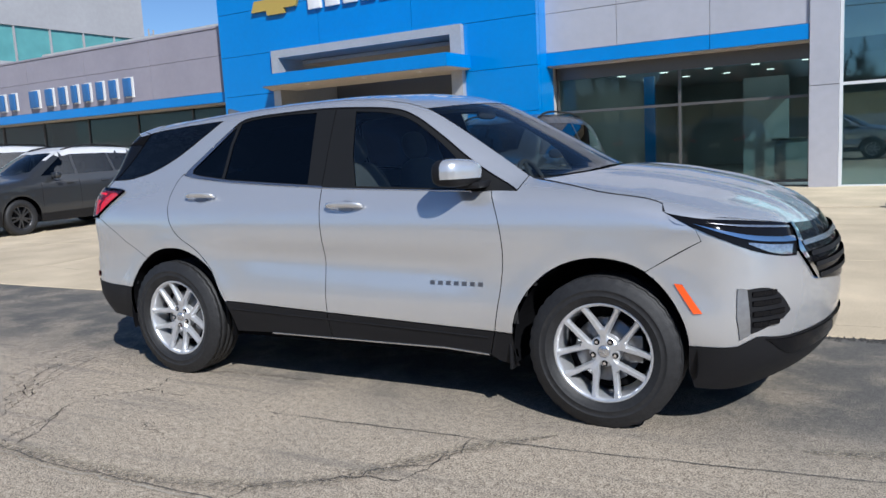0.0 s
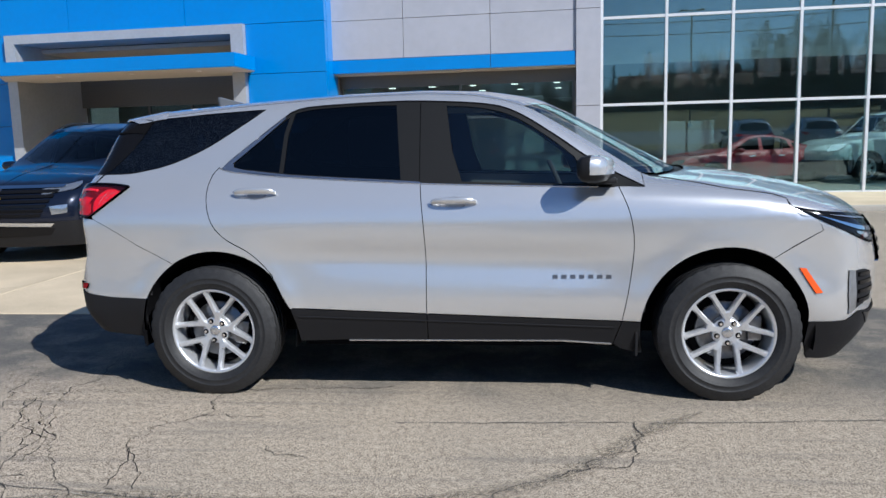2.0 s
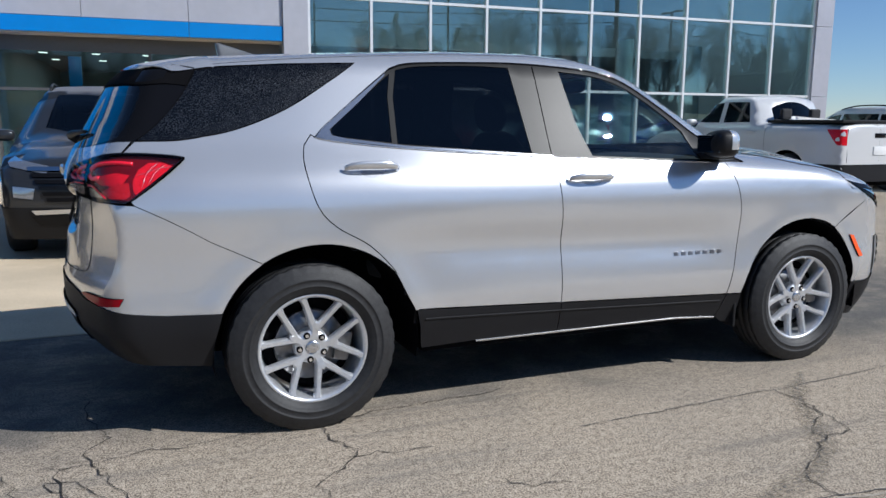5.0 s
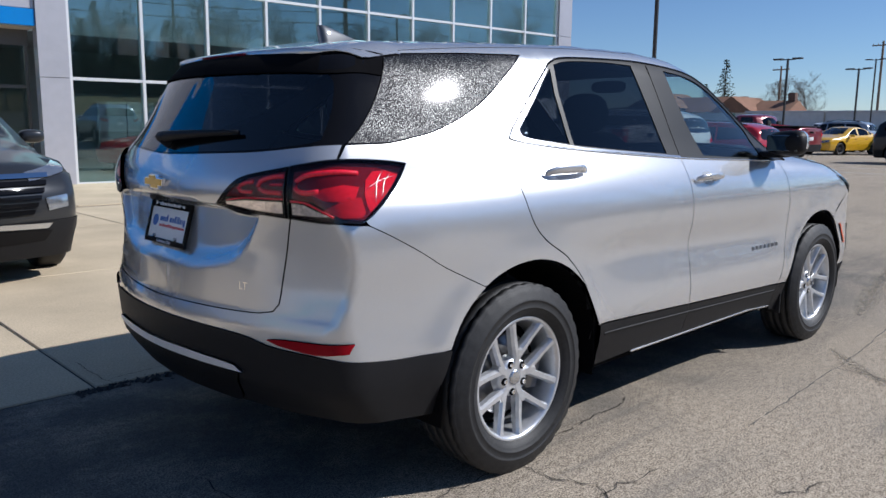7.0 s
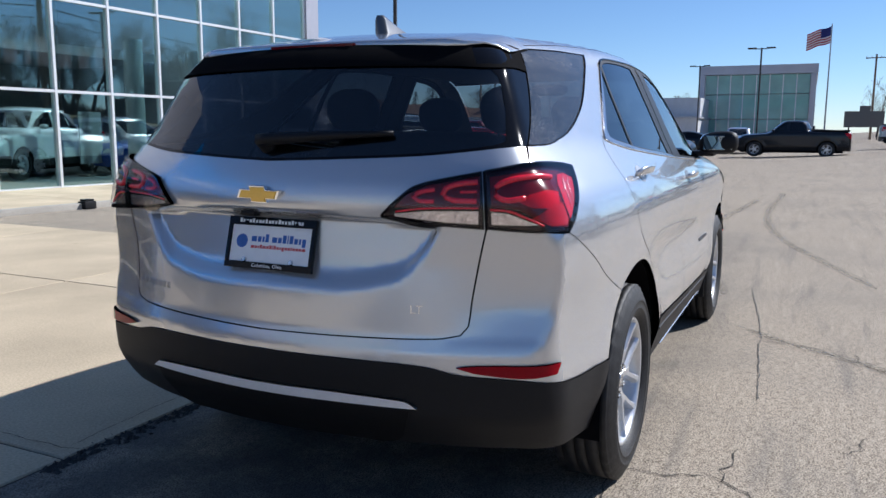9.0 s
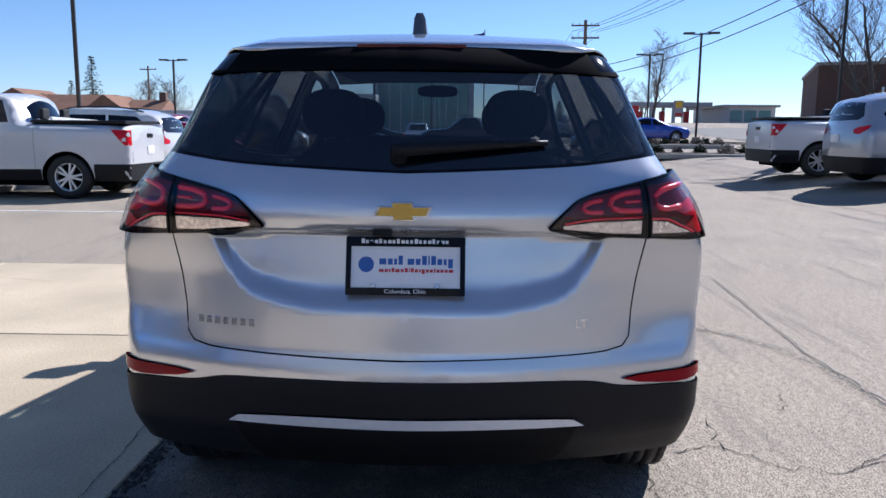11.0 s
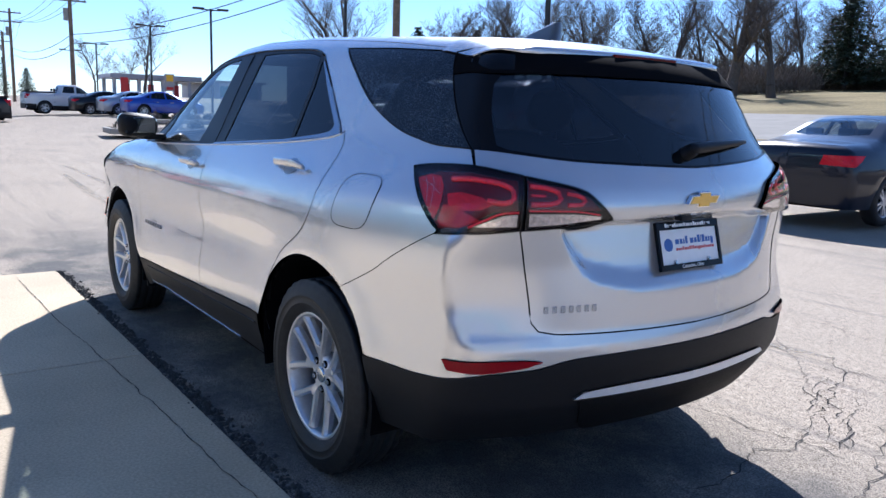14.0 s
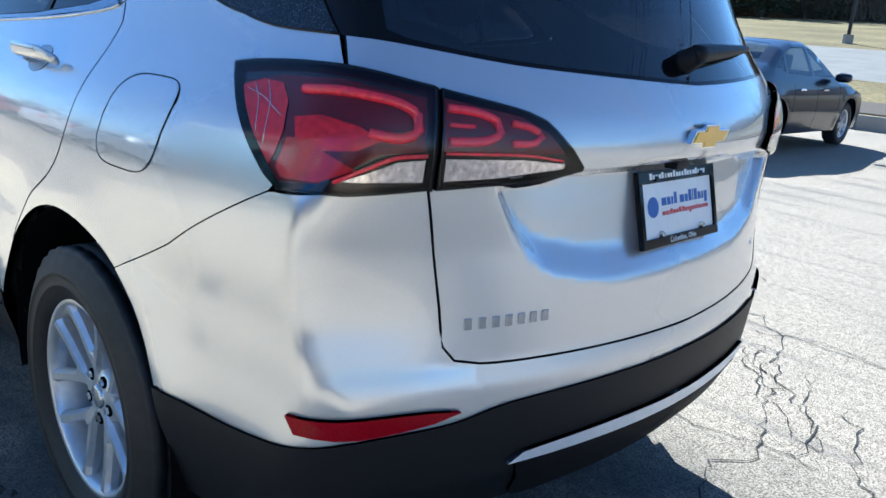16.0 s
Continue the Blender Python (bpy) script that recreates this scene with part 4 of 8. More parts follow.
def wheel_parts(wheel, alloy, spokes=10, r_rim=.231):
    """Tyre, rim, spokes, hub, nuts and brake disc under a wheel whose outside looks to -y."""
    v, f = tyre_mesh()
    link_mesh("tyre", v, f, RUBBER, wheel, "black road tyre", smooth=True)
    v, f = lathe([(r_rim + .004, -.080), (r_rim + .006, -.088), (r_rim, -.092), (r_rim - .010, -.088), (r_rim - .016, -.070), (r_rim - .022, -.02), (r_rim - .030, .09), (r_rim + .002, .10)], 64)
    link_mesh("rim", v, f, alloy, wheel, smooth=True)
    for k in range(spokes):
        pair, sgn = divmod(k, 2)
        sgn = -1 if sgn else 1
        c0 = math.radians(90 + 72 * pair)
        p0 = Vector((.082 * math.cos(c0 + sgn * .07), 0, .082 * math.sin(c0 + sgn * .07)))
        p1 = Vector(((r_rim - .012) * math.cos(c0 + sgn * math.radians(21.5)), 0, (r_rim - .012) * math.sin(c0 + sgn * math.radians(21.5))))
        s = (p1 - p0).normalized().cross(Vector((0, 1, 0)))
        bm = bmesh.new()
        rings = []
        for t, wd, y0, dp in ((0, .0165, -.066, .034), (.25, .0155, -.070, .034), (.60, .0140, -.076, .032), (.86, .0145, -.083, .030), (1, .0200, -.087, .026)):
            c = p0.lerp(p1, t)
            rings.append([bm.verts.new(c + s * x + Vector((0, y, 0))) for x, y in ((-wd, y0 + dp), (-wd * .94, y0 + .012), (-wd * .50, y0), (wd * .50, y0), (wd * .94, y0 + .012), (wd, y0 + dp))])
        for p, q in zip(rings[:-1], rings[1:]):
            for i in range(6):
                bm.faces.new((p[i], p[(i + 1) % 6], q[(i + 1) % 6], q[i]))
        bm.faces.new(rings[-1])
        bm.faces.new(rings[0][::-1])
        bmesh.ops.recalc_face_normals(bm, faces=bm.faces)
        part("spoke", bm, alloy, wheel)
        if sgn > 0:
            bm = bmesh.new()
            d, s = Vector((math.cos(c0), 0, math.sin(c0))), Vector((-math.sin(c0), 0, math.cos(c0)))
            rings = [[bm.verts.new(d * r + s * x + Vector((0, y, 0))) for x, y in ((-wd, y0 + .034), (-wd, y0 + .010), (-wd * .6, y0), (wd * .6, y0), (wd, y0 + .010), (wd, y0 + .034))]
                     for r, wd, y0 in ((.030, .020, -.060), (.060, .0185, -.062), (.085, .0200, -.067), (.104, .0150, -.070), (.112, .0040, -.068))]
            for p, q in zip(rings[:-1], rings[1:]):
                for i in range(6):
                    bm.faces.new((p[i], p[(i + 1) % 6], q[(i + 1) % 6], q[i]))
            bm.faces.new(rings[-1])
            bm.faces.new(rings[0][::-1])
            bmesh.ops.recalc_face_normals(bm, faces=bm.faces)
            part("spoke_root", bm, alloy, wheel)
    v, f = lathe([(.001, -.058), (.030, -.058), (.034, -.060), (.050, -.060), (.070, -.056), (.076, -.040), (.078, .02)], 40)
    link_mesh("hub", v, f, alloy, wheel, smooth=True)
    v, f = lathe([(.001, -.068), (.022, -.067), (.029, -.064), (.030, -.056)], 32)
    link_mesh("centre_cap", v, f, SATIN_CHROME, wheel, smooth=True)
    for k in range(5):
        a = math.radians(54 + 72 * k)
        # flush dark disc stands in for the shade in the nut's hole
        bm = bmesh.new()
        add_tube(bm, (.055 * math.cos(a), -.052, .055 * math.sin(a)), (.055 * math.cos(a), -.061, .055 * math.sin(a)), .0145, .0145, 14)
        part("nut_recess", bm, DARK_IN, wheel)
        bm = bmesh.new()
        add_tube(bm, (.055 * math.cos(a), -.05, .055 * math.sin(a)), (.055 * math.cos(a), -.068, .055 * math.sin(a)), .0105, .0085, 6)
        part("lug_nut", bm, CHROME, wheel)
    v, f = lathe([(.07, -.010), (.150, -.010), (.152, -.006), (.152, .012), (.07, .012)], 48)
    link_mesh("brake_disc", v, f, STEEL, wheel, smooth=True)
    bm = bmesh.new()
    add_box(bm, .105, .175, -.035, .04, -.055, .075, .014)
    part("brake_caliper", bm, STEEL, wheel, smooth=True)
    v, f = lathe([(.001, .03), (.19, .03), (.195, .02), (.195, .05)], 40)
    link_mesh("backing_plate", v, f, DARK_IN, wheel)


WHEEL_R = .352
for x, y in ((-1.352, -.800), (1.3605, -.805), (-1.352, .800), (1.3605, .805)):
    wheel = new("wheel")
    wheel.parent = suv
    turn = 0 if y < 0 else 180
    wheel.matrix_world = pose(x, y, WHEEL_R, 0, {(-1, -1): 11, (1, -1): -2, (-1, 1): -3, (1, 1): 25}[(int(math.copysign(1, x)), int(math.copysign(1, y)))], turn)
    wheel_parts(wheel, ALLOY)

# wheel wells, floor and inner skin keep the light out
for cx, r in ((-1.322, .436), (1.352, .428)):
    for s in (-1, 1):
        a = np.radians(np.linspace(-12, 192, 30))
        v, f = [], []
        for ang in a:
            v += [(cx + r * math.cos(ang), s * yy, .355 + r * math.sin(ang)) for yy in (.885, .60, .50)]
        f = [(3 * i + j, 3 * i + j + 1, 3 * i + 4 + j, 3 * i + 3 + j) for i in range(len(a) - 1) for j in range(2)]
        k = len(v)
        v.append((cx, s * .50, .355))
        f += [(3 * i + 2, 3 * i + 5, k) for i in range(len(a) - 1)]
        link_mesh("wheel_well", v, f, DARK_IN, suv)
        if cx < 0:
            continue
        bm = bmesh.new()
        add_box(bm, cx - .455 if cx > 0 else cx - .46, cx - .44, s * .84 - .05, s * .84 + .03, .23, .36, .006)
        part("mud_flap", bm, CLADDING, suv)
bm = bmesh.new()
add_box(bm, -1.98, 1.9, -.48, .48, .265, .295)
for x0, x1 in ((-.85, .88),):
    add_box(bm, x0, x1, -.845, .845, .27, .33, .01)
part("floor_pan", bm, DARK_IN, suv)
inner = [(s, z) for s in np.arange(-1.80, 1.60, .05) for z in np.arange(.30, 1.10, .05)]
ns, nz = len(np.arange(-1.80, 1.60, .05)), len(np.arange(.30, 1.10, .05))
p = SUV.wall(inner)
p = p - SUV.normal(p) * .035
quads = []
for i in range(ns - 1):
    for j in range(nz - 1):
        q = [i * nz + j, (i + 1) * nz + j, (i + 1) * nz + j + 1, i * nz + j + 1]
        c = np.mean([inner[k] for k in q], 0)
        if np.hypot(c[0] + 1.32, c[1] - .355) > .45 and np.hypot(c[0] - 1.352, c[1] - .36) > .44:
            quads.append(tuple(q))
for s in (1, -1):
    link_mesh("inner_skin", p * (1, s, 1), quads, CABIN, suv)
ends = [(s, z) for s in np.linspace(REAR_MID, -1.78, 24) for z in np.arange(.33, 1.13, .08)]
p = SUV.wall(ends)
p = p - SUV.normal(p) * .05
nz = len(np.arange(.33, 1.13, .08))
quads = [(i * nz + j, (i + 1) * nz + j, (i + 1) * nz + j + 1, i * nz + j + 1) for i in range(23) for j in range(nz - 1)]
for s in (1, -1):
    link_mesh("inner_skin", p * (1, s, 1), quads, CABIN, suv)
box_part("engine_bay", 1.02, 1.80, -.52, .52, .33, .90, DARK_IN, suv)

# mirrors
for s in (-1, 1):
    v, f = egg((.685, s * .950, 1.196), (.078, .112, .066), 3.0, shear=(.030 * -s, .10 * s, .004 * s))
    v = np.array(v)
    v[:, 0] += .16 * np.maximum(.10 - np.abs(np.abs(v[:, 1]) - .90), 0) * (v[:, 0] > .69)
    cap = [q for q in f if np.mean([v[i][2] for i in q]) > 1.165 + .0 * s and np.mean([v[i][0] for i in q]) > .668]
    low = [q for q in f if q not in cap]
    link_mesh("mirror_cap", v, cap, SILVER, suv, smooth=True)
    link_mesh("mirror_housing", v, low, CLADDING, suv, smooth=True)
    bm = bmesh.new()
    add_box(bm, .603, .613, s * .955 - .080, s * .955 + .080, 1.156, 1.238, .003, pose(0, 0, 0))
    part("mirror_glass", bm, MIRROR, suv, "mirror glass in a black housing")
    bm = bmesh.new()
    add_box(bm, .66, .80, min(s * .79, s * .93), max(s * .79, s * .93), 1.118, 1.150, .012)
    part("mirror_arm", bm, CLADDING, suv, smooth=True)

# door handles, each over a flat dark ellipse that paints its cup's shade
for cx, cz, lead in ((-1.085, 1.092, .11), (-.020, 1.034, .11)):
    for s in (-1, 1):
        p = SUV.wall([(cx, cz)])[0]
        n = SUV.normal(p[None])[0]
        sk = panel("handle_cup", ALLOY_DARK, suv, SUV, arc(cx + .005, cz + .002, .055, .030, 0, 350, 22), sides="right" if s < 0 else "left", h=.03, lift=.001, thick=0)
        xs = np.linspace(-.118, .118, 15)
        rows = []
        for t in xs:
            q = SUV.wall([(cx + t, cz)])[0] + n * (.010 + .030 * max(0, 1 - (t / .122) ** 4))
            hz, hy = .0165 - .006 * (abs(t) / .118) ** 3, .010
            rows += [q + n * (hy * math.cos(a)) + np.array([0, 0, hz * math.sin(a)]) for a in np.linspace(0, 2 * math.pi, 12, endpoint=False)]
        v = np.array(rows) * (1, -s, 1)
        f = [(12 * i + k, 12 * i + (k + 1) % 12, 12 * i + 12 + (k + 1) % 12, 12 * i + 12 + k) for i in range(14) for k in range(12)] + [tuple(range(11, -1, -1)), tuple(range(168, 180))]
        link_mesh("door_handle", v, f, SILVER, suv, smooth=True)

# aerial fin
rows = []
for t in np.linspace(0, 1, 13):
    x, hgt, wd = -1.375 - .215 * t, .078 * t ** .95 if t < .95 else .073, .034 * (1 - .30 * t)
    z0 = SUV.top([(x, 0)])[0][2] - .002
    rows += [(x - .30 * max(0, k) * .05, yy * wd, z0 + hgt * k) for k, yy in ((0, 1.5), (.12, 1.0), (.78, .78), (1.0, .46), (1.0, -.46), (.78, -.78), (.12, -1.0), (0, -1.5))]
f = [(8 * i + k, 8 * i + k + 1, 8 * i + 9 + k, 8 * i + 8 + k) for i in range(12) for k in range(7)] + [tuple(range(96, 104))]
link_mesh("aerial_fin", rows, f, FIN_GREY, suv, smooth=True)

# rear wiper
bm = bmesh.new()
def on_rear(y, z, lift):
    p = SUV.wall(SUV.end([(abs(y), z)]))
    q = p + SUV.normal(p) * lift
    return (q[0][0], y, q[0][2])
add_tube(bm, on_rear(.02, 1.205, -.005), on_rear(.02, 1.205, .035), .026, .020, 14)
part("wiper_motor_cap", bm, CLADDING, suv, smooth=True)
ys = np.linspace(.035, -.375, 14)
v, f = sweep([on_rear(y, 1.205 + .030 * ((.035 - y) / .41) ** .8, .030 - .016 * ((.035 - y) / .41)) for y in ys], [.020 - .0125 * k / 13 for k in range(14)], 8)
link_mesh("rear_wiper", v, f, CLADDING, suv, smooth=True)

# number plate in its frame, with the dealer's printed insert
tilt = math.degrees(math.atan2(.040, .150))
plate = new("number_plate")
plate.parent = suv
plate.matrix_world = pose(-2.262, 0, .914, 90 - tilt, 0, -90)
bm = bmesh.new()
for x0, x1, y0, y1 in ((-.159, .159, .052, .078), (-.159, .159, -.078, -.058), (-.159, -.145, -.058, .052), (.145, .159, -.058, .052)):
    add_box(bm, x0, x1, y0, y1, -.004, .008, .002)
part("plate_frame", bm, GLOSS_BLACK, plate, "black dealer frame with pale lettering")
box_part("plate_insert", -.146, .146, -.059, .053, -.004, .003, WHITE_PAINT, plate)
# names on the plate stand as plain bars: (width, rise, drop) of each, in units of the row's height
for x0, y0, hgt, mat, row in ((-.070, .004, .020, BLUE_INK, ((1.5, 0, 0), (1, 0, 0), (.6, 0, 0), (.9, .5, 0), None, (1.4, 0, 0), (1, 0, 0), (1, .5, 0), (.3, .5, 0), (1, .5, 0), (1, 0, 0), (.6, 0, 0), (1, 0, .4))),
                              (-.070, -.016, .010, RED_INK, ((1.5, 0, 0), (1, 0, 0), (.6, 0, 0), (.9, .4, 0), (1.4, 0, 0), (1, 0, 0), (1, .4, 0), (.3, .4, 0), (1, .4, 0), (1, 0, 0), (.6, 0, 0), (1, 0, .4), (1, 0, 0), (1, 0, 0), (.5, .3, 0), (1, 0, 0), (1, 0, 0), (1, 0, 0), (1.5, 0, 0)))):
    unit = .200 / sum((w[0] + .32) if w else .7 for w in row)
    u = x0
    for w in row:
        if w:
            box_part("printed_bar", u, u + w[0] * unit, y0 - w[2] * hgt, y0 + hgt * (1 + w[1]) * .8, .003, .0036, mat, plate)
        u += unit * ((w[0] + .32) if w else .7)
bm = bmesh.new()
add_tube(bm, (-.105, .004, .003), (-.105, .004, .004), .021, .021, 20)
part("printed_mark", bm, BLUE_INK, plate)
for i in range(20):
    a = -.118 + .236 * i / 20
    box_part("frame_bar", a, a + (.0075 if i % 3 else .0095), .060, .060 + (.009 if i % 4 else .0125), .008, .0086, WHITE_PAINT, plate)
t = writing("frame_lettering", "Columbus, Ohio", .0165, plate.matrix_world @ pose(0, -.068, .0082), WHITE_PAINT, None, .0004)
t.parent = plate
t.matrix_parent_inverse = plate.matrix_world.inverted()
for x, y in ((-.092, .060), (.092, .060), (-.085, -.052), (.085, -.052)):
    bm = bmesh.new()
    add_tube(bm, (x, y, .004), (x, y, .012), .007, .006, 12)
    part("plate_screw", bm, SATIN_CHROME if y < 0 else GLOSS_BLACK, plate)

# camera pod over the plate and the emblem: a plain cross-shaped badge, gold with a bright edge
box_part("rear_camera", -2.292, -2.262, .035, .085, .998, 1.014, CLADDING, suv, bevel=.004)
cross = [(-.078, -.013), (-.028, -.013), (-.026, -.025), (.030, -.025), (.028, -.013), (.066, -.013), (.078, .013), (.028, .013), (.026, .025), (-.030, .025), (-.028, .013), (-.066, .013)]
badge = new("badge")
badge.parent = suv
badge.matrix_world = pose(-2.3035, .004, 1.066, 96, 0, -90)
for name, k, z0, z1, mat in (("badge_edge", 1.0, -.004, .008, CHROME), ("badge_face", .86, .008, .0105, GOLD)):
    bm = bmesh.new()
    low = [bm.verts.new((x * k * (1 if k == 1 else 1.03), y * k, z0)) for x, y in cross]
    high = [bm.verts.new((x * k * (1 if k == 1 else 1.03) * .98, y * k * .95, z1)) for x, y in cross]
    bm.faces.new(high)
    for i in range(12):
        bm.faces.new((low[i], low[(i + 1) % 12], high[(i + 1) % 12], high[i]))
    part(name, bm, mat, badge)


def bars(name, count, width, height, where, mat, parent):
    """A row of plain raised bars in place of a model name."""
    step = width / count
    for i in range(count):
        bm = bmesh.new()
        a = -width / 2 + step * i
        add_box(bm, a + step * .14, a + step * .72, -height / 2, height / 2, 0, .004, .001)
        ob = part(name, bm, mat, parent)
        ob.matrix_world = where(a + step / 2) @ Matrix.Translation((-(a + step / 2), 0, 0))


def on_wall(cx, cz, s):
    def place(t):
        p = SUV.wall([(cx + t * (1 if s < 0 else -1), cz)])[0]
        n = SUV.normal(p[None])[0]
        p, n = p * (1, -s, 1), n * (1, -s, 1)
        up = Vector((0, 0, 1))
        z = Vector(n)
        x = up.cross(z).normalized()
        return Matrix.Translation(p) @ Matrix((x, z.cross(x), z)).transposed().to_4x4() @ Matrix.Translation((0, 0, -.001))
    return place


for s in (-1, 1):
    bars("model_badge_bar", 7, .315, .020, on_wall(.632, .648, s), BADGE_GREY, suv)


def on_tail(cy, cz):
    def place(t):
        y = cy - t
        p = SUV.wall(SUV.end([(abs(y), cz)]))[0]
        n = SUV.normal(p[None])[0]
        k = (1, -1 if y > 0 else 1, 1)
        z = Vector(n * k)
        x = Vector((0, 0, 1)).cross(z).normalized()
        return Matrix.Translation(p * k) @ Matrix((x, z.cross(x), z)).transposed().to_4x4() @ Matrix.Translation((0, 0, -.001))
    return place


bars("model_badge_bar", 7, .178, .020, on_tail(.493, .752), DARK_CHROME, suv)
t = writing("trim_badge", "LT", .034, on_tail(-.475, .757)(0), CHROME, None, .0025)
t.parent = suv

# cabin: seats, dash, wheel, mirror
def seat(x, y, w=.50, rear=False):
    s = new("seat")
    s.parent = suv
    s.matrix_world = pose(x, y, 0)
    mats = CABIN_GREY
    v, f = egg((0, 0, .62), (.27, w / 2, .10), 3.2)
    link_mesh("cushion", v, f, mats, s, smooth=True)
    v, f = egg((0, 0, 0), (.09, w / 2, .33), 3.2)
    ob = link_mesh("backrest", v, f, mats, s, smooth=True)
    ob.matrix_local = pose(-.30, 0, .93, 0, -16, 0)
    for yy in ((0,) if not rear else (-w * .30, w * .30)):
        v, f = egg((0, 0, 0), (.055, .125, .095), 2.6)
        ob = link_mesh("headrest", v, f, mats, s, smooth=True)
        ob.matrix_local = pose(-.405, yy, 1.335, 0, -12, 0)
        for dy in (-.05, .05):
            bm = bmesh.new()
            add_tube(bm, (-.39, yy + dy, 1.18), (-.40, yy + dy, 1.30), .006, .006, 8)
            part("headrest_post", bm, STEEL, s)


seat(.10, -.37)
seat(.10, .37)
seat(-.80, 0, 1.20, True)
v, f = egg((.98, 0, .98), (.26, .70, .13), 3.0)
link_mesh("dashboard", v, f, CABIN, suv, smooth=True)
v, f = [], []
R = pose(.57, .37, 1.03, 0, 66, 0)
path = [R @ Vector((.185 * math.cos(a), .185 * math.sin(a), 0)) for a in np.linspace(0, 2 * math.pi, 33)]
v, f = sweep(path, .016, 8)
link_mesh("steering_wheel", v, f, CABIN, suv, smooth=True)
bm = bmesh.new()
add_box(bm, -.175, .175, -.02, .02, -.01, .01, .004, R)
add_box(bm, -.06, .06, -.05, .05, -.02, .015, .01, R)
part("steering_hub", bm, CABIN, suv)
v, f = egg((.42, 0, 1.50), (.018, .12, .035), 3.0)
link_mesh("interior_mirror", v, f, CABIN, suv, smooth=True)
bm = bmesh.new()
add_box(bm, -1.6, .2, -.45, .45, 1.535, 1.545)
part("headlining", bm, CABIN_GREY, suv)
box_part("parcel_shelf", -2.05, -1.10, -.62, .62, .98, 1.0, CABIN, suv)

# ---------------------------------------------------------------- ground, apron, kerbs
def asphalt(name):
    """Worn pale asphalt with stones, patches, and a darker band along the apron."""
    m = bpy.data.materials.new(name)
    m.use_nodes = True
    nt, L = m.node_tree, m.node_tree.links
    b = nt.nodes["Principled BSDF"]
    b.inputs["Roughness"].default_value = 0.85
    b.inputs["Specular IOR Level"].default_value = 0.12
    co = nt.nodes.new("ShaderNodeTexCoord").outputs["Object"]

    def tex(scale, detail=5, kind="ShaderNodeTexNoise", rough=.6):
        n = nt.nodes.new(kind)
        n.inputs["Scale"].default_value = scale
        if kind == "ShaderNodeTexNoise":
            n.inputs["Detail"].default_value, n.inputs["Roughness"].default_value = detail, rough
        L.new(co, n.inputs["Vector"])
        return n.outputs[0]

    def rng(v, a, b_, c=0.0, d=1.0):
        n = nt.nodes.new("ShaderNodeMapRange")
        n.interpolation_type = "SMOOTHSTEP"
        for i, k in zip((1, 2, 3, 4), (a, b_, c, d)):
            n.inputs[i].default_value = k
        L.new(v, n.inputs[0])
        return n.outputs[0]

    def op(kind, a, b_):
        n = nt.nodes.new("ShaderNodeMath")
        n.operation = kind
        for i, k in enumerate((a, b_)):
            if isinstance(k, (int, float)):
                n.inputs[i].default_value = k
            else:
                L.new(k, n.inputs[i])
        return n.outputs[0]

    def mix(f, a, b_):
        n = nt.nodes.new("ShaderNodeMix")
        n.data_type = "RGBA"
        L.new(f, n.inputs[0])
        for i, k in ((6, a), (7, b_)):
            if isinstance(k, tuple):
                n.inputs[i].default_value = (*k, 1)
            else:
                L.new(k, n.inputs[i])
        return n.outputs[2]

    sep = nt.nodes.new("ShaderNodeSeparateXYZ")
    L.new(co, sep.inputs[0])
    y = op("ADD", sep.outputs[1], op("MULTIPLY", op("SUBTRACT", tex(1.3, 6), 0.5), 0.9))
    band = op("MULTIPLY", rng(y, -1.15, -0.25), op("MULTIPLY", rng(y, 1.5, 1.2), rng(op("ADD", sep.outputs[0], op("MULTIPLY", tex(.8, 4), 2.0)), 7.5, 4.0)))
    stones = op("ADD", op("MULTIPLY", tex(30.0, 4, rough=.7), .22), op("MULTIPLY", tex(130.0, 3, rough=.85), .78))
    patch = tex(0.55, 6)
    pale = mix(rng(stones, .42, .58), (.120, .098, .073), (.555, .470, .365))
    pale = mix(rng(tex(330.0, 2), .60, .75), pale, (.50, .46, .40))
    pale = mix(rng(tex(62.0, 2), .33, .28, 0, .8), pale, (.04, .037, .033))
    pale = mix(rng(patch, .45, .75, 0, .45), pale, (.19, .174, .150))
    streak = nt.nodes.new("ShaderNodeMapping")
    streak.inputs["Scale"].default_value = (0.35, 5.0, 1)
    L.new(co, streak.inputs[0])
    sn = nt.nodes.new("ShaderNodeTexNoise")
    sn.inputs["Scale"].default_value, sn.inputs["Detail"].default_value = 1.6, 6
    L.new(streak.outputs[0], sn.inputs["Vector"])
    pale = mix(rng(sn.outputs[0], .53, .70, 0, .4), pale, (.135, .128, .118))
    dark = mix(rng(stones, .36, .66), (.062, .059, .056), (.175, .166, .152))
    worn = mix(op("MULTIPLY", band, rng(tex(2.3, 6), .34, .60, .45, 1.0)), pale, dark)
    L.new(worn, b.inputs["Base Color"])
    bump = nt.nodes.new("ShaderNodeBump")
    bump.inputs["Strength"].default_value, bump.inputs["Distance"].default_value = 0.5, 0.005
    L.new(stones, bump.inputs["Height"])
    L.new(bump.outputs[0], b.inputs["Normal"])
    return m


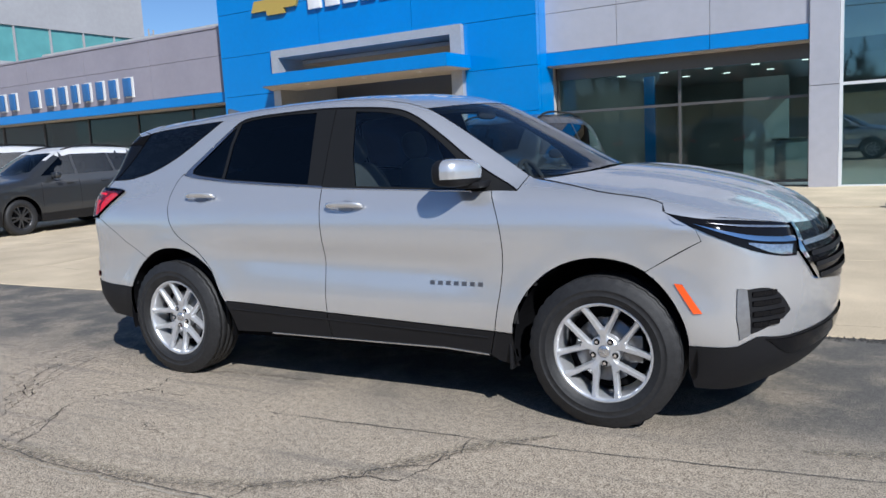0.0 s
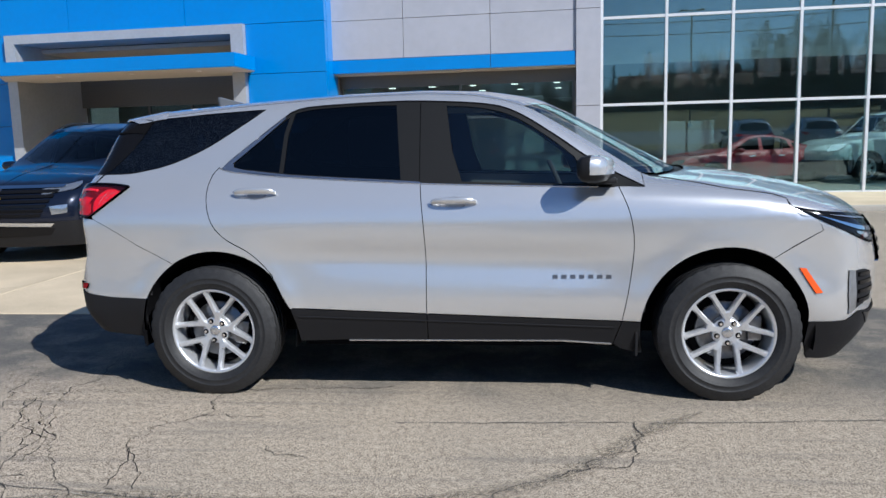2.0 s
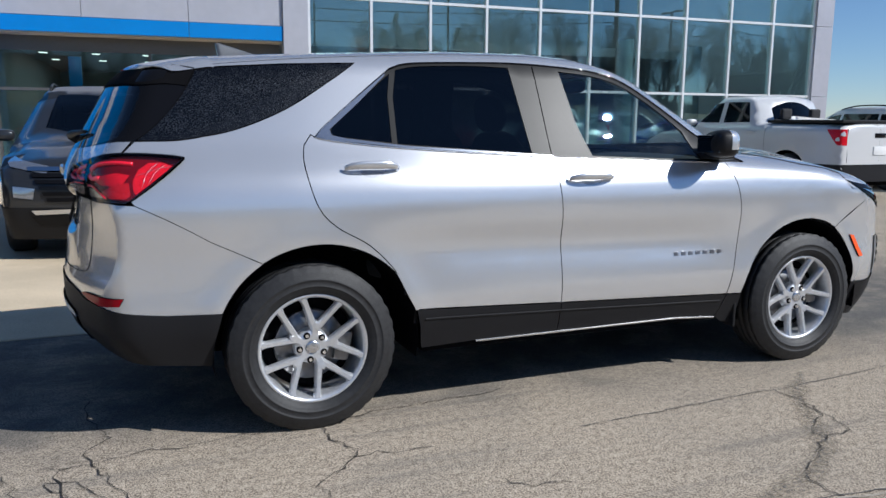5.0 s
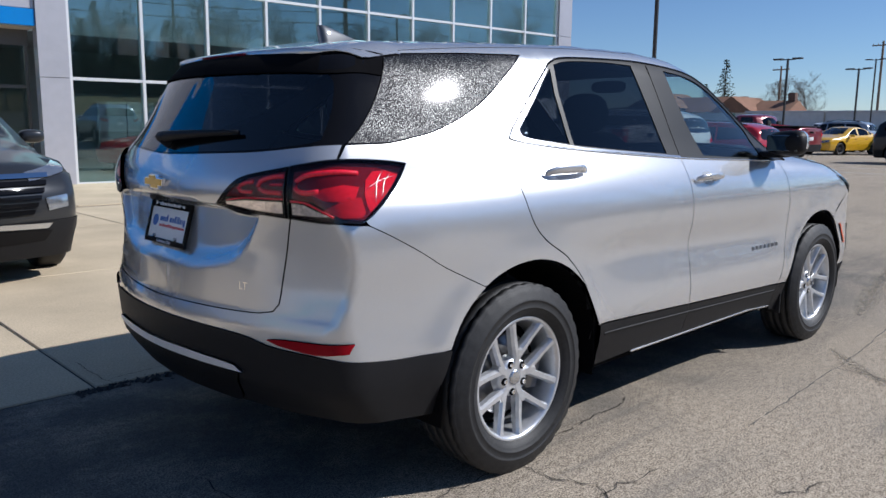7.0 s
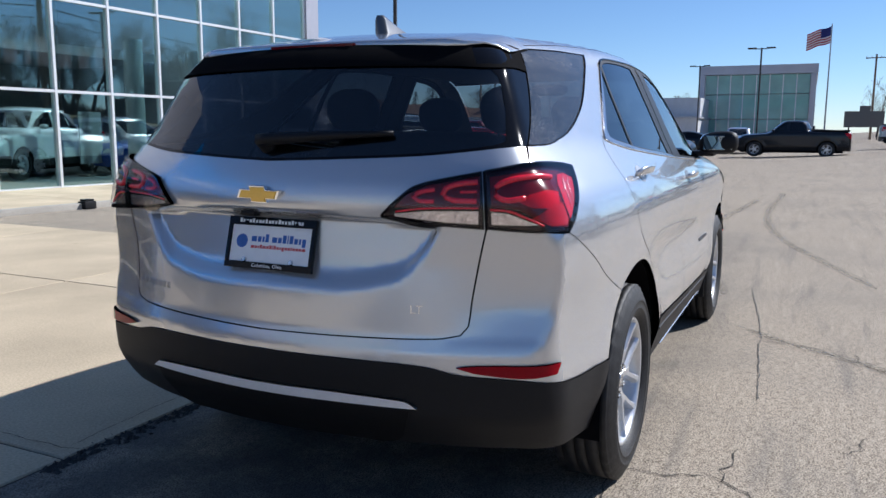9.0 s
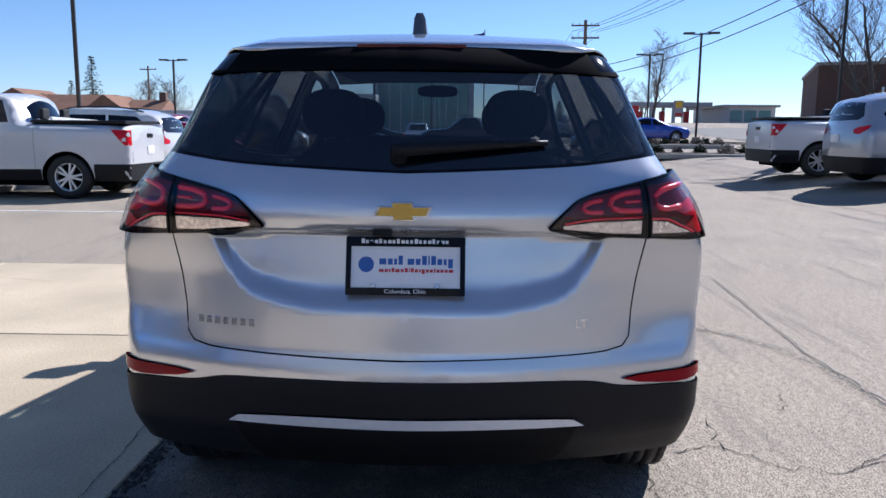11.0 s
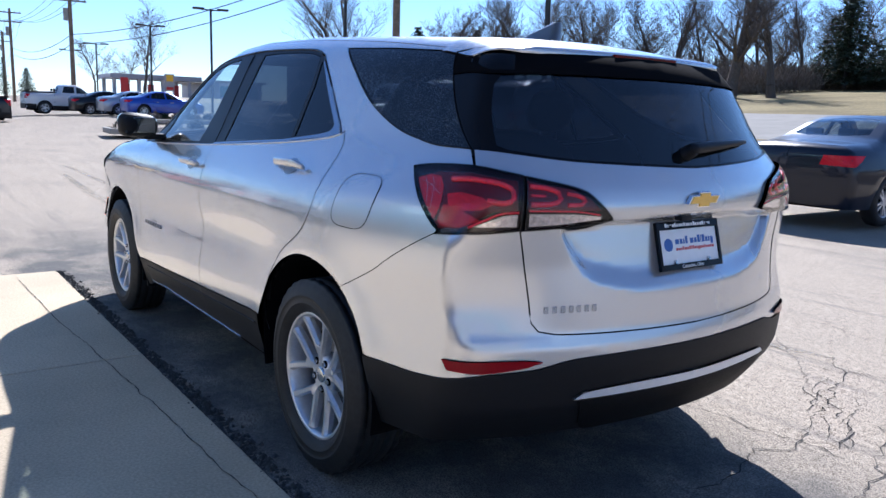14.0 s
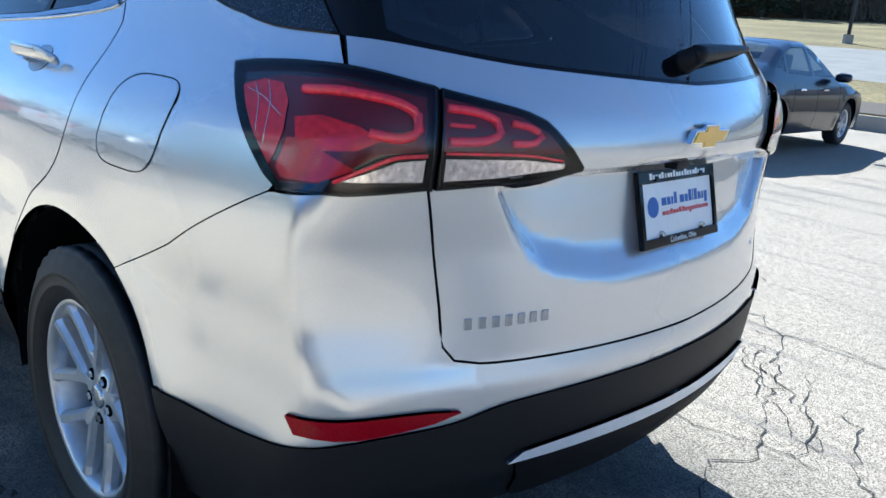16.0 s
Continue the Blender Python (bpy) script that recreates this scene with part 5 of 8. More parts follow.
ASPHALT = asphalt("worn_asphalt")
CONCRETE = shader("pale_concrete", (.53, .435, .305), rough=.85, spec=.15, grain=.16, size=90, stain=.17, stain_size=1.1, bump=.25, bump_size=160, per_piece=.04)
KERB = shader("kerb_concrete", (.36, .335, .29), rough=.85, grain=.14, size=60, stain=.15, stain_size=2, bump=.25, bump_size=120)
CRACK = shader("crack_filler", (.034, .030, .026), rough=.95, grain=.3, size=80)
CRACK_PALE = shader("pale_crack_edge", (.36, .32, .26), rough=.95, grain=.2, size=90)
LINE_PAINT = shader("worn_line_paint", (.58, .56, .52), rough=.8, grain=.25, size=40, stain=.25, stain_size=4)
GRASS = shader("dry_winter_grass", (.205, .165, .080), rough=.95, spec=.1, grain=.35, size=9, stain=.3, stain_size=.25, bump=.6, bump_size=40)
MULCH = shader("dark_mulch", (.07, .05, .035), rough=.95, grain=.4, size=40, bump=.6, bump_size=60)
GRIT = shader("broken_asphalt_grit", (.05, .048, .045), rough=.95, grain=.4, size=60, bump=.5, bump_size=100)

# the sheet is finer near the car, so that it can sag and swell a little away from it
def lot(x, y):
    """The lot is level round the car; it climbs a little under the side row, towards the far corner and beyond."""
    row = .25 * float(ramp(x, 3.5, 8) * (1 - ramp(x, 20, 32)) * ramp(-y, 6.5, 9.5))
    return row + .65 * float(ramp(x, 12, 44) * ramp(-y, -4, 12)) + 1.7 * float(ramp(x, 50, 95) * ramp(-y, 5, 20))


gx = [-600, -60, 0, 3.5, 4.5, 5.5, 6.5, 7.5, 8.5, *range(10, 100, 2), 900]
gy = [-700, -60, *range(-40, -12, 2), -12, -11, -10, -9.5, -9, -8.5, -8, -7.5, -7, -6.5, -5, -3, -1, 1, 3, 4, 5, 60, 700]
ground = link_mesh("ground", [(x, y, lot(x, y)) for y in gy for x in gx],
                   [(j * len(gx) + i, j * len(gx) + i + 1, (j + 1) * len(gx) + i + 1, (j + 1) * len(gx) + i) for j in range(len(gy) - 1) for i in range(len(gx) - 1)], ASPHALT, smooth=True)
tagged(ground, "pale worn asphalt of a car lot with a darker band", "ground", kind="structure")

pavement = thing("pavement", Matrix(), "pale concrete apron slabs beside the asphalt lot", "pavement", kind="structure")


def slab_mesh(w, d):
    bm = bmesh.new()
    add_box(bm, .006, w - .006, .006, d - .006, -.05, .010)
    bmesh.ops.bevel(bm, geom=[e for e in bm.edges if all(v.co.z > 0 for v in e.verts)], offset=.006, segments=1, affect="EDGES")
    me = bpy.data.meshes.new("slab")
    bm.to_mesh(me)
    bm.free()
    me.materials.append(CONCRETE)
    return me


rows_y = (1.06, 4.10, 7.10, 9.30)
for r in range(3):
    me = slab_mesh(2.47, rows_y[r + 1] - rows_y[r])
    for i in range(12):
        ob = new("slab", me)
        ob.parent = pavement
        ob.location = (2.75 - 2.47 * (i + 1), rows_y[r], 0)
walkway = thing("pavement", pose(2, 13.7, 0, 0, 0, -3), "concrete walkway with a kerb along the showroom", "pavement", kind="structure")
me = slab_mesh(2.6, 4.9)
for i in range(26):
    ob = new("slab", me)
    ob.parent = walkway
    ob.location = (-48 + 2.6 * i, -4.3, .010)
box_part("pavement_edge", -30, 2.74, 1.062, 9.4, -.1, -.02 + .021, GRIT, pavement)
kerb = thing("kerb", pose(2, 13.7, 0, 0, 0, -3), "pale concrete kerb along the showroom walkway", "kerb", kind="structure")
for i in range(7):
    box_part("kerb_stone", .95 + 2.5 * i, 3.44 + 2.5 * i, -4.46, -4.30, -.05, .10, KERB, kerb, bevel=.02)


def ribbon(points, width, z, seed, wander=.03, step=.035):
    """A crack: a thin ribbon that wanders about a line over the ground."""
    rng = random.Random(seed)
    v, f = [], []
    pts = []
    for (x0, y0), (x1, y1) in zip(points[:-1], points[1:]):
        n = max(2, int(math.hypot(x1 - x0, y1 - y0) / step))
        pts += [(x0 + (x1 - x0) * i / n, y0 + (y1 - y0) * i / n) for i in range(n)]
    pts.append(points[-1])
    ox = oy = 0.0
    out = []
    for i, (x, y) in enumerate(pts):
        ox, oy = ox * .75 + rng.gauss(0, wander * .5), oy * .75 + rng.gauss(0, wander * .5)
        out.append((x + ox, y + oy))
    for i, (x, y) in enumerate(out):
        a, b = out[max(i - 1, 0)], out[min(i + 1, len(out) - 1)]
        d = math.hypot(b[0] - a[0], b[1] - a[1]) or 1
        nx, ny = -(b[1] - a[1]) / d, (b[0] - a[0]) / d
        w = width * rng.uniform(.35, 1.25) * (1 if 0 < i < len(out) - 1 else .2)
        v += [(x + nx * w, y + ny * w, z), (x - nx * w, y - ny * w, z)]
    f = [(2 * i, 2 * i + 1, 2 * i + 3, 2 * i + 2) for i in range(len(out) - 1)]
    return v, f


def cracks(name, lines, width, mat, label, z=.004, wander=.03):
    v, f = [], []
    for n, pts in enumerate(lines):
        a, b = ribbon(pts, width, z, n + 11, wander)
        f += [tuple(i + len(v) for i in q) for q in b]
        v += a
    return tagged(link_mesh(name, v, f, mat), label, "cracks", kind="stuff")

CRACK_SOFT = shader("worn_joint_filler", (.085, .080, .073), rough=.95, grain=.35, size=60)
cracks("ground_cracks", [
    [(-1.32, -.88), (-1.29, -1.20), (-1.40, -1.38), (-1.51, -1.56), (-1.44, -1.76), (-1.40, -2.0), (-1.30, -2.12)],
    [(-1.29, -1.22), (-1.10, -1.24), (-.98, -1.29)], [(-1.45, -1.66), (-1.30, -1.87), (-1.26, -2.05)],
    [(-.84, -1.61), (-.74, -1.69), (-.59, -1.74)], [(.86, -1.2), (.78, -1.52), (.60, -1.72), (.46, -1.87), (.22, -2.03), (.20, -2.2)],
    [(-2.32, -.95), (-2.30, -1.20), (-2.12, -1.42), (-1.92, -1.60), (-1.86, -1.86)], [(-2.05, -1.25), (-1.93, -1.63)],
    [(-2.26, -.20), (-2.20, -.61), (-2.24, -.86), (-2.09, -1.27), (-1.95, -1.80), (-1.70, -2.2)],
    [(-2.09, -1.27), (-2.25, -1.10), (-2.37, -1.08), (-2.20, -1.37), (-2.11, -1.64)], [(-1.27, -2.29), (-1.69, -1.93), (-2.07, -1.3)],
    [(-.96, -2.84), (-1.26, -2.92), (-1.7, -2.8), (-2.3, -2.7)], [(.3, -5.0), (-.3, -4.92), (-.8, -4.82), (-1.8, -4.9)],
    [(1.94, -6.4), (.9, -5.2), (.18, -4.14), (-.1, -3.38)],
    [(5.15, -5.04), (3.23, -4.83), (2.51, -4.84), (1.89, -4.89), (.4, -5.0)], [(7.2, -7.4), (5.07, -6.52), (3.76, -6.46)],
    [(-2.32, -1.47), (-2.59, -.88), (-2.61, -.4)], [(.86, -1.41), (.74, -1.71), (.42, -1.87)], [(3.2, 1.9), (4.2, 2.3), (5.6, 2.1), (7.5, 2.6)],
    [(-1.4, -4.2), (-.6, -4.0), (.6, -3.7), (1.5, -3.9), (2.6, -3.6)],
    [(4.34, -5.92), (2.98, -5.47), (2.11, -5.07), (1.24, -5.02)], [(10.9, -5.85), (5.26, -4.57), (3.83, -4.54), (2.76, -4.40), (1.92, -4.23), (.22, -3.95)],
    [(-1.73, -1.99), (-2.0, -2.08), (-2.25, -2.06)], [(-.36, -.71), (-1.2, -.83), (-2.39, -.91)]], .0030, CRACK, "dark branching cracks in the asphalt")
cracks("ground_cracks", [[(2.4, -2.35), (1.2, -2.25), (.09, -2.16), (-.87, -2.17), (-1.45, -2.10), (-2.4, -2.0)], [(-.27, -2.42), (-.19, -2.79), (-.16, -3.2), (.1, -3.9)], [(-.30, -1.29), (.5, -1.25), (1.3, -1.22), (2.6, -1.08)]],
       .0035, CRACK_SOFT, "long dark construction joint in the asphalt", .004, .006)
cracks("ground_cracks", [[(2.4, -2.38), (1.2, -2.28), (.09, -2.19), (-.87, -2.20), (-1.45, -2.13)]], .006, CRACK_PALE, "pale crumbled edge of a joint", .0045, .012)
cracks("ground_cracks", [[(9, -2.5), (14.3, -2.2), (27.8, -2.0)]], .004, CRACK_SOFT, "dark cracks across the lot", .004, .05)
cracks("pavement_cracks", [[(2.6, 1.36), (1.4, 1.33), (.37, 1.26), (-.5, 1.22), (-1.2, 1.19), (-2.1, 1.14)], [(-2.12, 1.53), (-2.13, 1.14), (-2.09, .98)], [(-1.2, 8.2), (.1, 7.0)], [(-9, 1.9), (-7.4, 2.2), (-6.2, 2.0)], [(-6.3, 2.4), (-5.6, 2.1), (-4.7, 2.2)], [(1.9, 3.2), (2.2, 4.6), (1.8, 6.0)]],
       .0022, CRACK, "fine cracks in the concrete apron", .0135, .006)


def tyre_marks():
    """Curved dark tyre smears on the asphalt, worn through in places."""
    m = bpy.data.materials.new("tyre_smear")
    m.use_nodes = True
    nt = m.node_tree
    b = nt.nodes["Principled BSDF"]
    b.inputs["Base Color"].default_value, b.inputs["Roughness"].default_value = (.075, .070, .063, 1), .9
    n = nt.nodes.new("ShaderNodeTexNoise")
    n.inputs["Scale"].default_value, n.inputs["Detail"].default_value = 42, 6
    nt.links.new(nt.nodes.new("ShaderNodeTexCoord").outputs["Object"], n.inputs["Vector"])
    r = nt.nodes.new("ShaderNodeMapRange")
    for i, k in zip((1, 2, 3, 4), (.30, .72, .03, .30)):
        r.inputs[i].default_value = k
    nt.links.new(n.outputs[0], r.inputs[0])
    nt.links.new(r.outputs[0], b.inputs["Alpha"])
    v, f = [], []
    for n_, (pts, w) in enumerate((([(-1.7, -2.2), (-1.27, -2.13), (-.77, -2.15), (-.31, -2.14), (.13, -2.05), (.46, -1.88), (.69, -1.62), (.88, -1.36), (1.2, -1.08)], .045),
                                   ([(2.2, -.9), (4.2, -.5), (7, -.3), (12, -.6)], .06), ([(3, -2.0), (6, -1.2), (9, -.9), (14, -1.0)], .05))):
        soft = curve([(x, y) for x, y in pts], .06)
        for lay, k in enumerate((1.25, .85, .45)):
            a = []
            for i, (x, y) in enumerate(soft):
                (xa, ya), (xb, yb) = soft[max(i - 1, 0)], soft[min(i + 1, len(soft) - 1)]
                d = math.hypot(xb - xa, yb - ya)
                ww = w * k * (1 + .15 * math.sin(i * .7 + n_)) * min(1, .2 + i / 6, .2 + (len(soft) - 1 - i) / 6)
                a += [(x - (yb - ya) / d * ww, y + (xb - xa) / d * ww, .0055 + .0005 * lay), (x + (yb - ya) / d * ww, y - (xb - xa) / d * ww, .0055 + .0005 * lay)]
            f += [tuple(i + len(v) for i in (2 * j, 2 * j + 1, 2 * j + 3, 2 * j + 2)) for j in range(len(soft) - 1)]
            v += a
    ob = tagged(link_mesh("tyre_marks", v, f, m), "dark curved tyre smears on the asphalt", "tyre marks", kind="stuff")
    ob.visible_shadow = False


tyre_marks()


def edge_grit():
    """Crumbled asphalt along the foot of the apron."""
    rng = random.Random(5)
    v, f = [], []
    for _ in range(1500):
        x, y = rng.uniform(-2.3, 2.75), 1.035 + rng.gauss(0, .022)
        s = rng.uniform(.004, .013)
        k = len(v)
        for dx, dy, dz in ((-1, -1, 0), (1, -1, 0), (1, 1, 0), (-1, 1, 0)):
            v.append((x + dx * s * rng.uniform(.6, 1.2), y + dy * s * rng.uniform(.6, 1.2), .001))
        v.append((x + rng.uniform(-.5, .5) * s, y + rng.uniform(-.5, .5) * s, s * rng.uniform(.8, 1.5)))
        f += [(k + i, k + (i + 1) % 4, k + 4) for i in range(4)]
    tagged(link_mesh("loose_grit", v, f, GRIT), "dark crumbled asphalt grit along the apron's edge", "grit", kind="stuff")


edge_grit()
# parking lines
for i, (x0, x1, y0, y1) in enumerate(((7.2, 7.3, 4.6, 9.0), (12.0, 12.1, 4.6, 9.0), (14.9, 15.0, 4.6, 9.0), (18, 18.1, 4.6, 9.0), (21, 21.1, 4.6, 9.0), (24, 24.1, 4.6, 9.0))):
    tagged(box_part("parking_line", x0, x1, y0, y1, .001, .0045, LINE_PAINT), "worn white parking bay line on asphalt", "parking line", kind="structure")

# ---------------------------------------------------------------- the dealership, in its own axes: u along the front, v into the building
B = pose(2, 13.7, 0, 0, 0, -3)
# the low wing's copy of the grey panel, its shade put into the colour
PANEL_GREY_SHADED = shader("mauve_grey_metal_panel", (.29, .27, .31), rough=.5, metal=.1, grain=.03, size=6, stain=.06, stain_size=.6)
PANEL_GREY = shader("pale_grey_metal_panel", (.44, .44, .48), rough=.38, metal=.25, grain=.03, size=6, stain=.05, stain_size=.6)
PANEL_BLUE = shader("bright_blue_metal_panel", (.003, .185, .54), rough=.32, grain=.03, size=8, stain=.05, stain_size=.5, coat=.3)
PORTAL = shader("brushed_portal_panel", (.47, .47, .48), rough=.35, metal=.4, grain=.05, size=12, stain=.04)
MULLION = shader("pale_aluminium_mullion", (.70, .71, .72), rough=.4, metal=.3, grain=.03, size=20)
BRONZE = shader("bronze_storefront_frame", (.13, .125, .12), rough=.4, metal=.5, grain=.05, size=20)
SOFFIT = shader("warm_soffit", (.48, .42, .35), rough=.8, grain=.05, size=8)
STOREFRONT = pane_glass("grey_tinted_storefront_glass", (.60, .70, .68), ior=1.5)
CURTAIN = pane_glass("teal_tinted_curtain_glass", (.66, .79, .79), ior=2.25, sheen=(.78, .97, 1.0))
INTERIOR = shader("dim_showroom_wall", (.38, .38, .38), rough=.9, grain=.06, size=2)
FLOOR_IN = shader("grey_showroom_tiles", (.25, .25, .25), rough=.35, grain=.06, size=2)
LETTER_BLUE = shader("blue_letter_face", (.03, .12, .30), rough=.4, grain=.05, size=10)
LETTER_WHITE = shader("white_letter_side", (.75, .75, .74), rough=.4, grain=.03, size=10)
WHITE_WALL = shader("white_render", (.33, .33, .345), rough=.8, grain=.04, size=3, stain=.05, stain_size=.3)
TEAL_PANE = shader("teal_window_pane", (.11, .31, .31), rough=.08, coat=.6, grain=.12, size=.8)
FILM = shader("frosted_letter_film", (.55, .57, .58), rough=.6, grain=.1, size=12)
FILM.node_tree.nodes["Principled BSDF"].inputs["Alpha"].default_value = 0.02

dealership = thing("dealership", B, "car showroom with blue entrance block, grey panels and tall glass front", "building", kind="structure")


def bpart(name, u0, u1, v0, v1, z0, z1, mat, bevel=0.0, parent=None):
    return box_part(name, u0, u1, v0, v1, z0, z1, mat, parent or dealership, bevel=bevel)


def panelled(name, us, zs, v0, thick, mat, joint=.006):
    """Cladding sheets with open joints, each its own piece."""
    for u0, u1 in zip(us[:-1], us[1:]):
        for z0, z1 in zip(zs[:-1], zs[1:]):
            bpart(name, u0 + joint, u1 - joint, v0, v0 + thick, z0 + joint, z1 - joint, mat)


BAY, TOP = 1.432, 7.9
HZ = (0.02, 2.10, 4.05, 5.95, 7.75)
for i in range(11):
    bpart("mullion", BAY * i - .03, BAY * i + .03, -.05, .10, 0, TOP, MULLION)
for z in HZ:
    for i in range(10):
        bpart("transom", BAY * i + .03, BAY * (i + 1) - .03, -.04, .09, z - .03, z + .03, MULLION)
for i in range(10):
    for z0, z1 in zip(HZ[:-1], HZ[1:]):
        ob = bpart("pane", BAY * i + .03, BAY * (i + 1) - .03, .02, .03, z0 + .03, z1 - .03, CURTAIN)
panelled("end_pier_panel", (14.35, 14.95), (0, 2.1, 4.05, 5.95, 8.1), -.10, .3, PANEL_GREY)
bpart("parapet", -.6, 14.95, -.08, .3, 7.9, 8.3, PANEL_GREY)
panelled("pier_panel", (-.585, -.03), (0, 2.10, 4.28, 6.3, 8.3), -.12, .3, PANEL_GREY)
panelled("fascia_panel", (-6.42, -4.64, -2.56, -.585), (3.36, 4.28, 5.3, 8.3), -.06, .12, PANEL_GREY)
panelled("fascia_band", (-6.42, -2.56, -.585), (3.04, 3.36), -.09, .12, PANEL_BLUE)
bpart("fascia_soffit", -6.42, -.585, 0, .75, 3.02, 3.06, SOFFIT)
bpart("storefront_header", -6.42, -.585, .55, .75, 2.72, 3.04, BRONZE)
for u in (-6.38, -3.38, -.64):
    bpart("storefront_mullion", u - .03, u + .03, .55, .65, .1, 2.72, BRONZE)
for z in (.12, 1.93):
    bpart("storefront_transom", -6.35, -.61, .56, .64, z - .03, z + .03, BRONZE)
for u0, u1 in ((-6.35, -3.41), (-3.35, -.67)):
    for z0, z1 in ((.15, 1.90), (1.96, 2.72)):
        bpart("storefront_pane", u0, u1, .59, .60, z0, z1, STOREFRONT)
# blue entrance block with its portal and canopy
BV = -.60
zs = (0, .95, 2.0, 3.07, 4.24, 5.5, 6.8, 8.0, 9.2)
panelled("blue_panel", (-16.9, -14.72), zs[:5], BV, .15, PANEL_BLUE)
panelled("blue_panel", (-8.38, -6.40), zs[:5], BV, .15, PANEL_BLUE)
panelled("blue_panel", (-16.9, -13.0, -9.9, -6.40), zs[4:], BV, .15, PANEL_BLUE)
bpart("blue_return", -6.43, -6.40, BV + .16, .3, 0, 9.2, PANEL_BLUE)
bpart("blue_return", -16.9, -16.87, BV + .16, .3, 0, 9.2, PANEL_BLUE)
bpart("entrance_core", -16.85, -14.7, BV + .16, 4, 0, 9.15, INTERIOR)
bpart("entrance_core", -8.40, -6.45, BV + .16, 4, 0, 9.15, INTERIOR)
bpart("entrance_core", -14.7, -8.40, BV + .16, 4, 4.25, 9.15, INTERIOR)
bpart("portal_head", -14.72, -8.38, BV - .15, BV + .9, 4.02, 4.24, PORTAL)
bpart("portal_jamb", -14.72, -14.45, BV - .15, BV + .9, 0, 4.02, PORTAL)
bpart("portal_jamb", -8.70, -8.38, BV - .15, BV + .9, 0, 4.02, PORTAL)
bpart("lobby_wall", -14.70, -14.5, BV + .9, 2.4, 0, 4.2, PORTAL)
bpart("lobby_wall", -8.60, -8.42, BV + .9, 2.4, 0, 4.2, PORTAL)
bpart("lobby_header", -14.5, -8.6, 1.9, 2.2, 2.55, 4.2, BRONZE)
bpart("lobby_soffit", -14.5, -8.6, BV + .9, 2.2, 3.9, 4.0, SOFFIT)
for u in (-14.4, -12.5, -11.2, -9.9, -8.7):
    bpart("lobby_mullion", u - .03, u + .03, 1.98, 2.08, 0, 2.55, BRONZE)
bpart("lobby_transom", -14.4, -8.7, 1.98, 2.08, 2.0, 2.06, BRONZE)
bpart("lobby_glass", -14.4, -8.7, 2.02, 2.03, .05, 2.55, STOREFRONT)
bm = bmesh.new()
pts = [(-14.9, BV - .02), (-13.95, BV - 1.45), (-8.05, BV - 1.45), (-8.05, BV - .3), (-8.75, BV + .6), (-14.4, BV + .6)]
lo, hi = [bm.verts.new((u, v, 3.12)) for u, v in pts], [bm.verts.new((u, v, 3.43)) for u, v in pts]
bm.faces.new(hi)
for i in range(6):
    bm.faces.new((lo[i], lo[(i + 1) % 6], hi[(i + 1) % 6], hi[i]))
bmesh.ops.recalc_face_normals(bm, faces=bm.faces)
canopy = part("canopy", bm, PANEL_BLUE, dealership)
bm = bmesh.new()
f = [bm.verts.new((u * .998 - .02, v * .99, 3.115)) for u, v in pts]
bm.faces.new(f[::-1])
part("canopy_soffit", bm, SOFFIT, dealership)
for u in (-12.8, -10.9, -9.2):
    box_part("downlight", u - .05, u + .05, BV - .9, BV - .8, 3.105, 3.113, LETTER_WHITE, dealership)
# sign: a plain gold cross and pale blocks in place of the maker's name
bm = bmesh.new()
vs = [bm.verts.new((-14.48 + x * 11.9, BV - .10, 5.55 + y * 11.9)) for x, y in cross]
face = bm.faces.new(vs)
r = bmesh.ops.extrude_face_region(bm, geom=[face])
for v in r["geom"]:
    if isinstance(v, bmesh.types.BMVert):
        v.co.y += .08
bmesh.ops.recalc_face_normals(bm, faces=bm.faces)
part("sign_cross", bm, GOLD, dealership)
for i in range(9):
    u = -13.25 + .62 * i
    bpart("sign_block", u, u + .46, BV - .10, BV - .01, 5.22, 5.92, LETTER_WHITE, bevel=.02)
# low wing with the dealer's name as plain bars
panelled("wing_panel", tuple(-46 + 3.59 * i for i in range(9)), (3.32, 4.45, 5.3), -.06, .12, PANEL_GREY_SHADED)
bpart("wing_coping", -46, -16.95, -.09, .3, 5.3, 5.36, PANEL_GREY_SHADED)
panelled("wing_band", (-46, -39, -31.7, -24.5, -16.95), (3.0, 3.32), -.09, .12, PANEL_BLUE)
u = -31.7
for i, wdt in enumerate((.75, .62, .60, .60, 0, .85, .66, .60, .50, .60, .55, .60, .66)):
    if wdt:
        bpart("name_bar", u, u + wdt * .56, -.22, -.14, 3.52, 4.14, LETTER_BLUE, bevel=.01)
        # white plate on the wall stands in for the glow behind each letter
        bpart("name_bar_backing", u - .05, u + wdt * .62, -.085, -.065, 3.48, 4.18, LETTER_WHITE)
    u += (wdt or .40) + .18
bpart("wing_soffit", -46, -16.95, 0, .8, 2.97, 3.0, SOFFIT)
for i in range(11):
    bpart("wing_mullion", -46 + 2.9 * i - .03, -46 + 2.9 * i + .03, .7, .8, 0, 2.97, BRONZE)
    if i < 10:
        bpart("wing_pane", -46 + 2.9 * i + .03, -43.1 + 2.9 * i - .03, .74, .75, .1, 2.95, STOREFRONT)
for r_, (a, b) in enumerate(((2.35, 2.5), (2.1, 2.25), (1.85, 2.0))):
    for k in range(3):
        bpart("window_lettering", -27.6 + .9 * k, -27.6 + .9 * k + .72, .722, .73, a - .9, b - .9, FILM)
